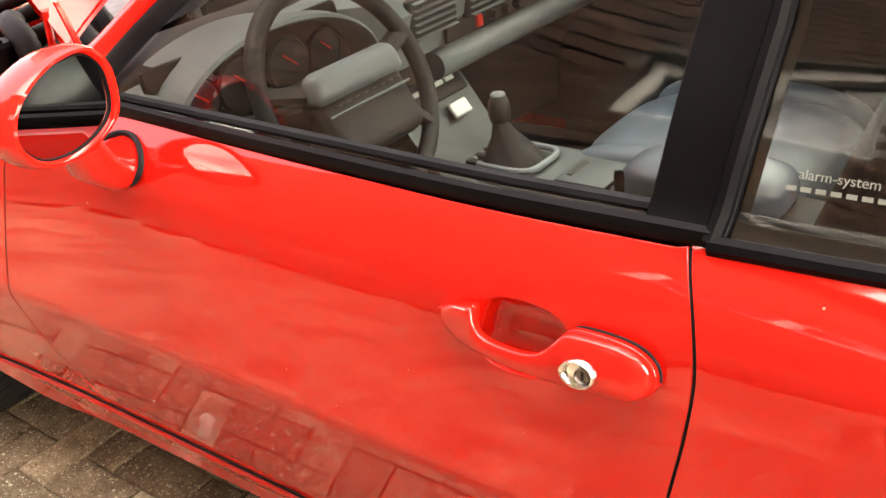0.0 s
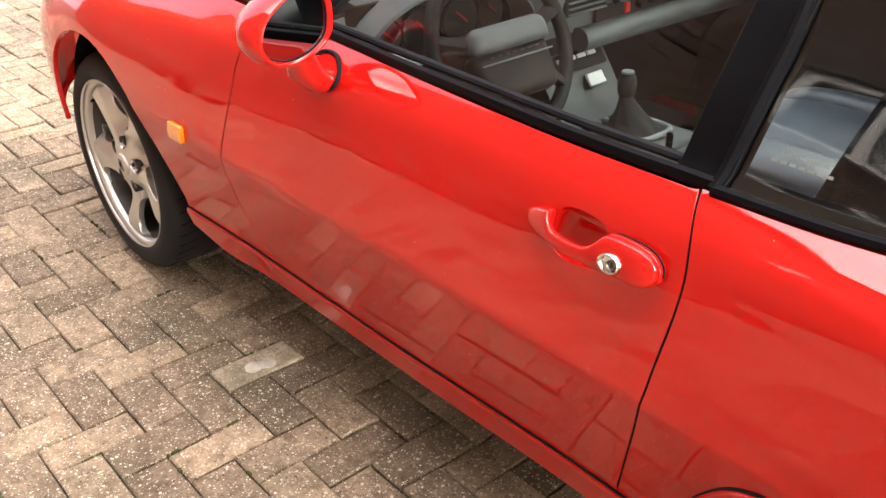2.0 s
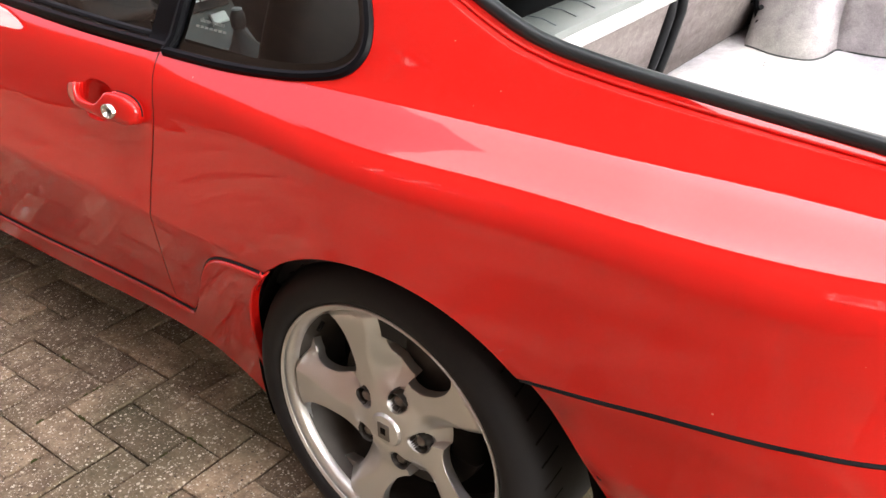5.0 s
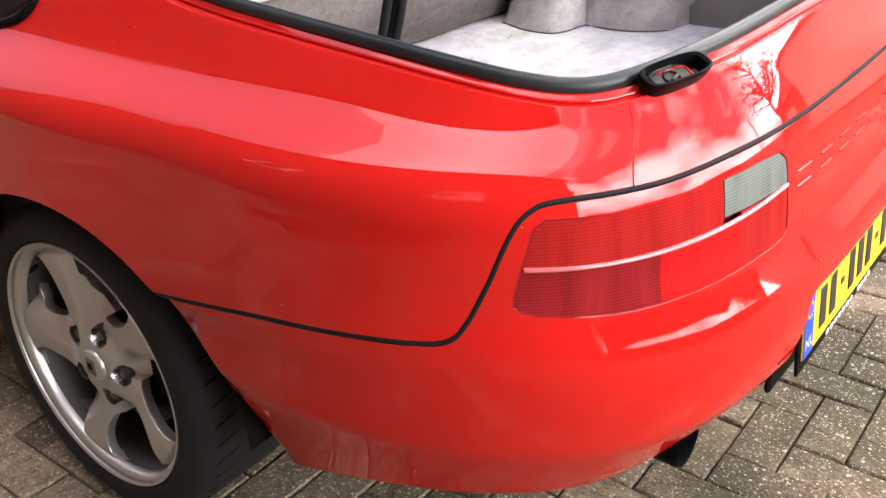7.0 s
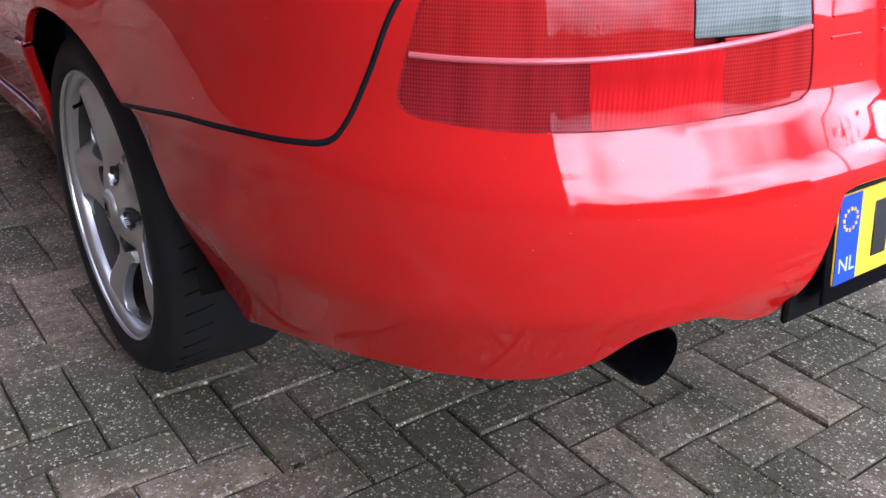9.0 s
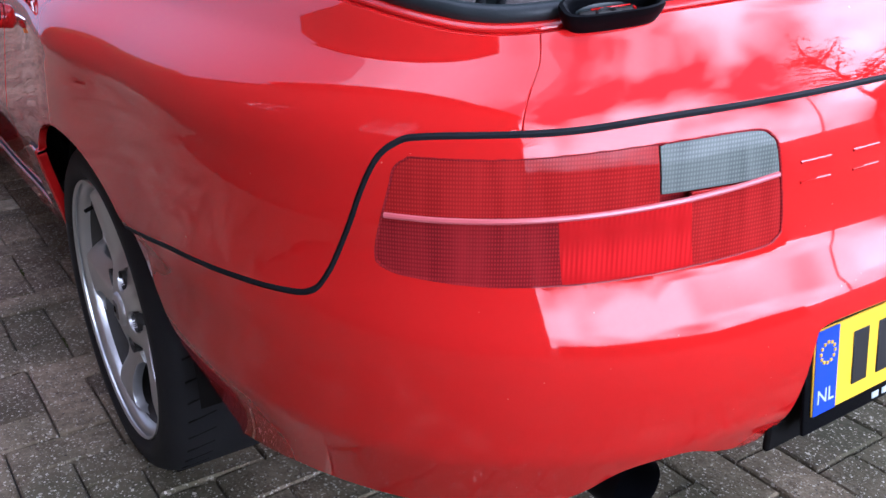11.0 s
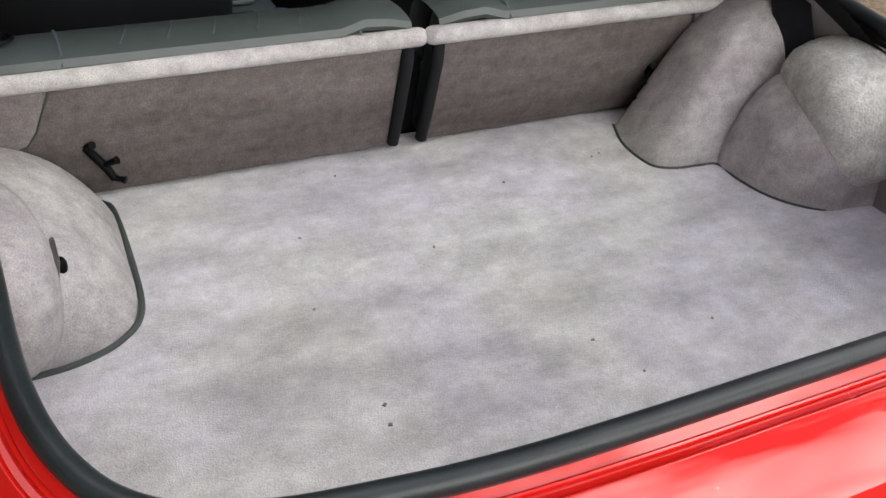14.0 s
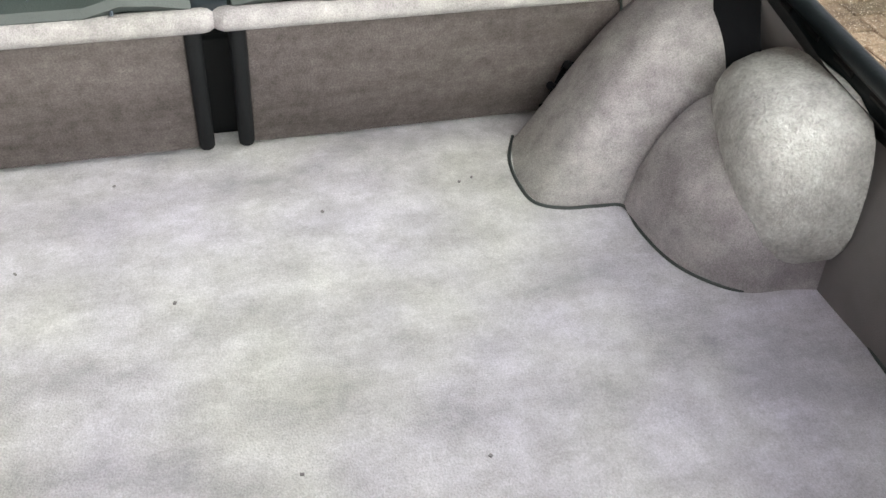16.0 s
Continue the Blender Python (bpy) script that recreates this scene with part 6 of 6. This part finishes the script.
# latch trays at the rear corners of the opening
for side in (-1, 1):
    fm = Matrix() if side < 0 else Matrix.Diagonal((1, -1, 1, 1))
    s_c, z_c = s_of(3.313, .452, .945), .942
    o_, n_c = Vector(shell(np.array(s_c), np.array(z_c))), Vector(shell_normal(np.array(s_c), np.array(z_c)))
    along = Vector(shell(np.array(s_c + .01), np.array(z_c + .0008)) - shell(np.array(s_c - .01), np.array(z_c - .0008))).normalized()
    n_c = (n_c + Vector((0, 0, .9))).normalized()
    n_c = (n_c - along * n_c.dot(along)).normalized()
    out_c = along.cross(n_c).normalized()
    tm = fm @ Matrix(((out_c.x, along.x, n_c.x, o_.x), (out_c.y, along.y, n_c.y, o_.y), (out_c.z, along.z, n_c.z, o_.z), (0, 0, 0, 1))) @ Matrix.Translation((-.004, 0, .010))
    loop = [(.018 * math.copysign(abs(math.cos(a)) ** .55, math.cos(a)), .052 * math.copysign(abs(math.sin(a)) ** .6, math.sin(a))) for a in np.linspace(0, 2 * math.pi, 41)[:-1]]
    tray = part("latch_tray", loft([[tm @ Vector((x * k, y * k, z)) for x, y in loop] for k, z in ((.95, -.016), (1.05, -.006), (1.08, .001), (1.06, .005), (.98, .006), (.90, .003), (.87, -.006), (.84, -.013), (.4, -.014), (.02, -.014))], closed=True), TRIM, car, "black plastic tailgate latch tray")
    part("latch_plate", block((.024, .062, .003), tm @ Matrix.Translation((-.001, .002, -.012)), .002, 2), DUSTY_SHADED_METAL, tray, "grimy metal latch plate")
    part("latch_hole", lathe([(.0, -.001), (.0095, -.001), (.0115, .0030), (.0128, .0010), (.0128, -.004)], 24, tm @ Matrix.Translation((.001, -.002, -.0105)), axis="z"), INK, tray, "dark latch hole")
    part("latch_hook", block((.005, .020, .005), tm @ Matrix.Translation((.002, .003, -.0085)) @ Matrix.Rotation(radians(22), 4, "Z"), .0015, 2), DUSTY_SHADED_METAL, tray)
    for y in (-.040, .038):
        part("screw", lathe([(0, .0005), (.0022, .0005), (.0036, .0018), (.0046, 0)], 12, tm @ Matrix.Translation((.002, y, -.0125)), axis="z"), DUSTY_SHADED_METAL, tray)
    part("latch_slot", block((.020, .003, .002), tm @ Matrix.Translation((.000, .030, -.0100)), .0008, 1), PAINT, tray, "red body metal seen through the slot")
    part("latch_slot", block((.0022, .044, .002), tm @ Matrix.Translation((-.0125, .006, -.0100)), .0008, 1), PAINT, tray)
# cover with a turn latch in the near side of the boot
cover = part("pocket_cover", dome((2.735, -.648, .80), (.13, .085, .105), 2.6, Matrix.Rotation(radians(6), 4, "Z")), CARPET, car, "grey carpeted cover over the side pocket")
part("latch_plate", block((.050, .006, .036), Matrix.Translation((2.745, -.562, .815)) @ Matrix.Rotation(radians(-8), 4, "X"), .004, 2), STEEL, cover, "worn metal turn latch")
part("latch_knob", dome((2.75, -.557, .81), (.011, .008, .011), 2.2, seg=14, rings=8), TRIM, cover)
# gas struts and the raised tailgate
for side in (-1, 1):
    st = part("gas_strut", tube([(2.38, side * .583, 1.218), (2.262, side * .563, 1.508)], .010, 14), TRIM, car, "gas strut holding the tailgate")
    part("strut_rod", tube([(2.475, side * .600, .985), (2.38, side * .583, 1.218)], .0042, 10), TRIM, st)
    part("strut_ball", dome((2.476, side * .602, .980), (.012, .012, .012), 2.0, seg=12, rings=8), STEEL, st)

# ---- cabin ----
for side in (-1, 1):
    y = side * .38
    back = Matrix.Translation((1.80, y, .30)) @ Matrix.Rotation(radians(20), 4, "Y")
    # twin seats: far cushion in a lit colour, near one in a shaded one
    seat = part("front_seat", dome((1.45, y, .42), (.27, .25, .11), 3.2), LEATHER_BLUE if y > 0 else LEATHER_BLACK, car, "leather front seat, light and cabin shade in its colours")
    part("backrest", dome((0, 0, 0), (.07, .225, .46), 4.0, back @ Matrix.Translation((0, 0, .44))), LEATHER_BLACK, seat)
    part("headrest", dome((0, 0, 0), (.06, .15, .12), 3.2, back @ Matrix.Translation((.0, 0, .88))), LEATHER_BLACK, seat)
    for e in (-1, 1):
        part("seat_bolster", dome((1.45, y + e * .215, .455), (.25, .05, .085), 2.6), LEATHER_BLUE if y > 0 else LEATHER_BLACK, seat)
part("cabin_floor", block((2.3, 1.4, .04), Matrix.Translation((1.35, 0, .285)), 0), CABIN, car, smooth=False)
part("tunnel", block((1.5, .22, .24), Matrix.Translation((1.55, .03, .40)), .05, 3), CABIN, car)
for side in (-1, 1):
    rows = []
    for x in np.linspace(.86, 1.88, 12):
        rows.append([(x, side * (float(half(x, z)) - d), z) for z, d in ((.26, .035), (.33, .05), (.5, .12), (.6, .13), (.7, .07), (.84, .06), (.885, .035))])
    part("door_lining", loft(rows), CABIN, car, "black door lining")
    rows = [[(x, side * (float(half(x, z)) - d), z) for z, d in ((.5, .06), (.7, .06), (.89, .045), (.905, .03))] for x in np.linspace(1.9, 2.44, 8)]
    part("rear_side_lining", loft(rows), CABIN, car)
part("rear_seat", dome((2.15, -.33, .55), (.24, .27, .12), 2.8), LEATHER, car, "dark leather rear seat")
part("rear_seat", dome((2.15, .33, .55), (.24, .27, .12), 2.8), LEATHER, car, "dark leather rear seat")
# dashboard
dash = part("dashboard", loft([[(min(x, .915) if -.60 < y < -.17 else x, y, z - .03 * (abs(y) / .7) ** 2) for x, z in ((.72, .86), (.80, .885), (.90, .895), (.985, .88), (1.015, .845), (1.005, .80), (.97, .775), (.965, .73))] for y in np.linspace(-.70, .70, 33)]), DASH, car, "grey vinyl dashboard")
part("lower_dash", loft([[(x, y, z - .03 * (abs(y) / .7) ** 2) for x, z in ((.965, .73), (.95, .69), (.90, .64), (.86, .56), (.84, .42))] for y in np.linspace(-.70, .70, 17)]), CABIN, dash, "black lower dashboard")
part("pad_roll", tube([(.985, y, .715 - .008 * (y / .6) ** 2) for y in np.linspace(.02, .66, 20)], .030, 12), DASH, dash, "padded roll")
part("switch_strip", block((.012, .52, .055), Matrix.Translation((.978, .34, .762)), .005, 2), CABIN, dash)
part("hazard_switch", block((.010, .018, .026), Matrix.Translation((.988, .187, .763)), .003, 2), RED_BUTTON, dash, "red hazard switch")
for y in (.235, .285, .33):
    part("knob", lathe([(0, -.02), (.009, -.02), (.011, -.014), (.011, 0)], 16, Matrix.Translation((.982, y, .763)) @ Matrix.Rotation(radians(90), 4, "Z")), CABIN, dash)
part("instrument_hood", loft([[(x, -.385 + (.240 - e) * math.cos(a), .80 + h * math.sin(a)) for a in np.linspace(-.35, math.pi + .35, 28)] for x, h, e in ((.84, .112, 0), (.98, .124, 0), (1.005, .120, .003), (1.010, .114, .010), (1.000, .108, .017), (.94, .106, .019))]), DASH, dash, "rounded instrument hood")
part("instrument_face", block((.02, .44, .19), Matrix.Translation((.935, -.385, .805)) @ Matrix.Rotation(radians(-10), 4, "Y"), .01, 2), TRIM, dash)
for y, r in ((-.525, .040), (-.435, .052), (-.325, .052), (-.235, .040)):
    g = part("gauge", lathe([(0, 0), (r * .9, 0), (r, .006), (r * 1.04, 0)], 32, Matrix.Translation((.950, y, .825)) @ Matrix.Rotation(radians(90), 4, "Z")), CABIN, dash, "black dial")
    part("needle", block((.002, .003, r * .8), Matrix.Translation((.954, y, .835)) @ Matrix.Rotation(radians(50), 4, "X"), 0), RED_BUTTON, g, smooth=False)
for y0, wd in ((-.02, .15), (.16, .15)):
    v = part("air_vent", block((.02, wd, .085), Matrix.Translation((1.005, y0 + .03, .828)), .012, 3), CABIN, dash, "slatted air vent")
    for k in range(6):
        part("slat", block((.010, wd - .02, .0022), Matrix.Translation((1.018, y0 + .03, .794 + .0135 * k)) @ Matrix.Rotation(radians(12), 4, "Y"), .001, 1), DASH, v)
# steering wheel
sm = Matrix.Translation((1.140, -.380, .818)) @ Matrix.Rotation(radians(-24), 4, "Y") @ Matrix.Rotation(radians(90), 4, "Z")
ringp = [sm @ Vector((.172 * math.cos(a), 0, .178 * math.sin(a))) for a in np.linspace(0, 2 * math.pi, 49)[:-1]]
sw = part("steering_wheel", tube(ringp, .0155, 14, closed=True), CABIN, car, "black four-spoke steering wheel with a broad pad")
part("hub_pad", block((.215, .050, .052), sm @ Matrix.Translation((0, -.022, .022)) @ Matrix.Rotation(radians(14), 4, "X"), .018, 4, taper=(.88, .8)), PAD, sw, "grey padded hub")
part("pad_lower", block((.185, .05, .105), sm @ Matrix.Translation((0, -.012, -.052)) @ Matrix.Rotation(radians(-12), 4, "X"), .018, 3, taper=(1.12, 1)), CABIN, sw)
part("pad_crease", block((.19, .005, .004), sm @ Matrix.Translation((0, -.040, -.026)), .0015, 1), PAD, sw)
for k in range(8):
    part("horn_slot", block((.016, .004, .003), sm @ Matrix.Translation((-.070 + .020 * k, -.041, -.014)), .001, 1), INK, sw)
for sx, sz in ((-1, .35), (1, .35), (-1, -.75), (1, -.75)):
    a = Vector((sx * .08, 0, sz * .06))
    b = Vector((sx * math.sqrt(1 - (sz * .8) ** 2) * .170, .005, sz * .8 * .174))
    part("spoke", tube([sm @ a, sm @ ((a + b) / 2), sm @ b], [.030, .020, .022], 12, flat=.6), CABIN, sw)
part("column", tube([sm @ Vector((0, .03, 0)), sm @ Vector((0, .24, 0))], .05, 16), CABIN, sw)
for sx in (-1, 1):
    part("stalk", tube([sm @ Vector((sx * .05, .07, .01)), sm @ Vector((sx * .19, .06, .03))], .007, 8), CABIN, sw)
# centre console
con = part("centre_console", loft([[(x, y, z + (0 if abs(y - .045) < .1 else -.012)) for y in (-.075, -.06, .0, .045, .09, .15, .165)] for x, z in ((.90, .70), (.94, .665), (1.0, .58), (1.05, .535), (1.10, .525), (1.50, .515), (1.56, .51))]), CONSOLE, car, "slate grey centre console")
cm = Matrix.Translation((.968, .045, .625)) @ Matrix.Rotation(radians(-38), 4, "Y")
part("radio", block((.012, .19, .05), cm @ Matrix.Translation((.006, 0, .028)), .003, 2), CABIN, con, "black radio")
for k in range(4):
    part("radio_button", block((.006, .028, .010), cm @ Matrix.Translation((.014, -.055 + .036 * k, .036)), .001, 1), SILVER_GREY, con)
part("climate_display", block((.008, .06, .035), cm @ Matrix.Translation((.008, .035, -.030)), .003, 1), SILVER_GREY, con, "pale display")
for k in range(4):
    part("console_switch", block((.028, .018, .010), Matrix.Translation((1.085 + .0 * k, -.045 + .03 * k, .535)), .003, 1), CABIN, con)
part("gaiter_frame", tube([(1.150 + .075 * math.copysign(abs(math.cos(a)) ** .5, math.cos(a)), .045 + .065 * math.copysign(abs(math.sin(a)) ** .5, math.sin(a)), .532) for a in np.linspace(0, 2 * math.pi, 33)[:-1]], .007, 8, closed=True), PAD, con)
rows = []
for i in range(12):
    t = i / 11
    r = .050 * (1 - t) ** 1.25 + .015
    rows.append([(1.150 - .030 * t + (r * 1.1) * math.cos(a) * (1 + .06 * math.sin(5 * a + 9 * t)), .045 + r * math.sin(a) * (1 + .05 * math.sin(7 * a + 5 * t)), .520 + .085 * t) for a in np.linspace(0, 2 * math.pi, 29)[:-1]])
part("gear_gaiter", loft(rows, closed=True), LEATHER_BLACK, con, "creased leather gaiter")
part("gear_knob", dome((1.118, .048, .627), (.021, .021, .034), 2.6, seg=20, rings=14), CABIN, con, "black gear knob")
part("knob_cap", lathe([(0, .006), (.014, .004), (.016, 0)], 20, Matrix.Translation((1.118, .048, .659)), axis="z"), PAD, con)
part("ashtray_lid", block((.11, .12, .010), Matrix.Translation((1.33, .045, .524)), .004, 2), CONSOLE, con, "slate grey ashtray lid")
part("lid_grip", block((.012, .07, .004), Matrix.Translation((1.295, .045, .530)), .0015, 1), INK, con)
part("armrest", dome((1.56, .045, .545), (.15, .085, .045), 3.6), LEATHER_BLUE, con, "blue-grey leather armrest")
# window sticker inside the rear side glass
st_at = skin(-.0045)(np.array(1.985), np.array(.945))
n_ = Vector(shell_normal(np.array(1.985), np.array(.945)))
side_ax = Vector((1, 0, 0))
up_ax = n_.cross(side_ax).normalized()
sm2 = Matrix((( *side_ax, 0), (*up_ax, 0), (*n_, 0), (0, 0, 0, 1))).transposed()
sm2.translation = Vector(st_at)
sticker = words("alarm-system", .0115, sm2 @ Matrix.Translation((0, .006, 0)), STICKER, car, "window_sticker")
for k in range(7):
    part("sticker_bar", block((.0080, .0040, .0004), sm2 @ Matrix.Translation((-.0345 + .0115 * k, -.0055, 0)), 0), STICKER, car, smooth=False)

# ---- bonnet and engine bay ----
hood_rows = []
HINGE, LIFT = Vector((.737, 0, .929)), radians(56)  # lifted clear of the cowl on its two arms
for i in range(15):
    row = []
    for k in range(25):
        u = 2 * k / 24 - 1
        d0 = .17 * (1 - abs(u) ** 2.0)  # the rear edge is cut back round the windscreen
        d = d0 + (1.32 - d0) * i / 14
        w = .60 + .05 * min(1, d / .5) - .07 * (d / 1.32) ** 2
        bow = .05 * (1 - abs(u) ** 2.2) * min(1, d / .3) - .05 * (d / 1.32) ** 2
        row.append((HINGE.x - d * math.cos(LIFT) + bow * math.sin(LIFT), u * w, HINGE.z + d * math.sin(LIFT) + bow * math.cos(LIFT)))
    hood_rows.append(row)
bonnet = part("bonnet", loft(hood_rows), PAINT, car, "raised red bonnet")
part("bonnet_inner", loft([[(x - .025, y * .98, z - .02) for x, y, z in row] for row in hood_rows]), PAINT, bonnet)
for side in (-1, 1):
    part("hinge_arm", tube([(.684, side * .60, .86), (.690, side * .60, .92), (.704, side * .60, .985)], .011, 8, flat=.6), PAINT, bonnet)
    part("hinge_arm", tube([(.775, side * .60, .87), (.768, side * .60, .94), (.745, side * .60, 1.0)], .009, 8, flat=.6), PAINT, bonnet)
part("engine_bay", block((1.25, 1.15, .06), Matrix.Translation((.08, 0, .62)), .02, 2), DARK, car)
part("engine_block", block((.62, .34, .22), Matrix.Translation((.15, .05, .74)), .03, 3), DARK, car, "dark engine block")
for x, y, z, r, l in ((.52, -.42, .84, .022, .42), (.46, -.34, .87, .018, .5), (.38, -.48, .85, .024, .40), (.30, -.26, .86, .016, .6), (.56, -.20, .88, .014, .5), (.35, .1, .86, .026, .5), (.60, -.50, .83, .012, .3)):
    pts = curve_through([(x, y, z - .05), (x - l * .12, y + .02, z + .01), (x - l * .35, y + .05, z + .03), (x - l * .65, y + .10, z + .015), (x - l, y + .02, z - .04)], 6)
    rr = [r * (1 + .10 * (k % 2)) for k in range(len(pts))]
    part("hose", tube([tuple(p) for p in pts], rr, 12), RUBBER, car, "black ribbed hose")
for x, y, z, r in ((.55, -.47, .84, .035), (.28, -.50, .85, .045), (.44, -.12, .88, .03)):
    cap = part("filler_cap", lathe([(0, .02), (r * .8, .02), (r, .012), (r, -.05)], 24, Matrix.Translation((x, y, z)), axis="z"), TRIM, car, "black filler cap")
    part("cap_rib", block((r * 1.5, .008, .012), Matrix.Translation((x, y, z + .022)), .003, 1), TRIM, cap)
part("inner_wing", loft([[(x, -.60, .84), (x, -.55, .80), (x, -.52, .66)] for x in np.linspace(-.5, .70, 12)]), PAINT, car, "red inner wing of the engine bay")
part("heat_shield", block((.34, .22, .012), Matrix.Translation((.20, -.15, .87)) @ Matrix.Rotation(radians(9), 4, "X"), .004, 2), STEEL, car, "dull metal shield")
part("cowl", block((.22, 1.30, .05), Matrix.Translation((.78, 0, .86)), .015, 2), TRIM, car)

# nose
NOSE_MID = NOSE_FROM - .7 * math.pi / 2
both_halves("front_bumper", [(-.735, .34), (-.735, .655), (-.90, .66), (-1.05, .66), (NOSE_MID, .66), (NOSE_MID, .24), (-1.05, .24), (-.85, .26)][::-1], skin(), BUMPER_PAINT, car)
nose_rows = []
for k in range(9):
    t = k / 8
    row = []
    for u in np.linspace(-1, 1, 25):
        edge = shell(np.array(NOSE_MID + (NOSE_FROM - .60 - NOSE_MID) * abs(u)), np.array(.665))
        y = float(edge[1]) * (-1 if u > 0 else 1)
        row.append((float(edge[0]) + (-.52 - float(edge[0])) * t, y * (1 - .06 * t), .665 + .085 * math.sin(t * math.pi / 2) + .02 * t * (1 - u * u)))
    nose_rows.append(row)
part("nose_panel", loft(nose_rows), PAINT, car)
for side in (-1, 1):
    lamp = part("headlamp", dome((-.60, side * .52, .735), (.13, .10, .035), 2.2, seg=32, rings=12), PAINT, car, "flush headlamp under a red rim")
    part("lamp_glass", dome((-.61, side * .52, .752), (.095, .075, .024), 2.0, seg=28, rings=10), SILVER_GREY, lamp)
    panel("front_indicator", [(-.93, .50), (-.80, .50), (-.80, .56), (-.93, .56)], skin(.004), AMBER, car, sides=(-side,), flange=.01, step=.02, fine=.01, label="amber front indicator")

# the right flank of the rear stands a little further out than the left one
WIDER = {"flange_bead", "opening_flange", "opening_seal", "opening_trim", "trim_slot", "quarter_panel", "rear_bumper", "bumper_seam_strip", "inner_shell", "tail_panel",
         "tail_lamp", "upper_lens", "lower_lens", "brake_lens", "inner_lens", "reversing_lens", "lens_rib", "lamp_gasket", "latch_tray"}
for ob in car.children_recursive:
    if ob.name.split(".")[0] in WIDER:
        for v in ob.data.vertices:
            a, b = (min(1, max(0, q)) for q in ((v.co.y - .10) / .45, (v.co.x - 1.95) / .4))
            v.co.y += .030 * a * a * (3 - 2 * a) * b * b * (3 - 2 * b)

# ---- the paving stones beside the car ----
meshes = [stone_mesh("paving_stone", PAVER, a) for a in (False, True)]
rnd = random.Random(9)
pale_meshes = [stone_mesh("pale_paving_stone", PALE_PAVER, a) for a in (False, True)]
for x, y, a in near_stones:
    pale = abs(x - .706) < (.055 if a else .107) and abs(y + .805) < (.107 if a else .055)
    o = new("pale_paving_stone" if pale else "paving_stone", (pale_meshes if pale else meshes)[a])
    o.matrix_basis = pose(x, y, rnd.uniform(-.0025, .0025), rnd.uniform(-1.2, 1.2), rnd.uniform(-1.2, 1.2), rnd.uniform(-.5, .5))
    o.parent = paving
rows = []
for k in range(9):
    t = k / 8
    w = .024 * math.sin(math.pi * (.06 + .88 * t)) ** .5 * (1 + .3 * math.sin(9 * t))
    rows.append([(.698 + .022 * t + w * c * .9, -.835 + .075 * t - w * c * .3, .0045 + .0010 * (1 - c * c)) for c in (-1, -.4, .3, 1)])
smear = part("mortar_smear", loft(rows), CEMENT, paving, "pale smear of old mortar")


# moss and grit caught in the joints beside the car
verts, faces, rnd = [], [], random.Random(31)
for x, y, a in near_stones:
    if rnd.random() > .55:
        continue
    lx, ly = (.1030, .2095) if a else (.2095, .1030)
    along_x = rnd.random() < .5
    side = rnd.choice((-1, 1))
    u0, span = rnd.uniform(-.8, .5), rnd.uniform(.1, .6)
    for k in range(rnd.randint(5, 16)):
        u = u0 + span * rnd.random()
        px, py = (x + u * lx / 2, y + side * (ly / 2 + .0018)) if along_x else (x + side * (lx / 2 + .0018), y + u * ly / 2)
        r, h, turn = rnd.uniform(.0020, .0055), rnd.uniform(.001, .0035), rnd.uniform(0, 6)
        px, py, b = px + rnd.gauss(0, .0012), py + rnd.gauss(0, .0012), len(verts)
        for ring_r, z in ((1.0, -.008), (.95, -.001), (.55, .7 * h)):
            verts += [(px + r * ring_r * math.cos(turn + 1.2566 * q), py + r * ring_r * math.sin(turn + 1.2566 * q), z) for q in range(5)]
        verts.append((px, py, h))
        for row in (0, 5):
            faces += [(b + row + q, b + row + (q + 1) % 5, b + row + 5 + (q + 1) % 5, b + row + 5 + q) for q in range(5)]
        faces += [(b + 10 + q, b + 10 + (q + 1) % 5, b + 15) for q in range(5)]
moss = raw("moss", verts, faces, MOSS, smooth=True)
tagged(moss, "dark green moss in the joints between the pavers", "moss", kind="stuff")
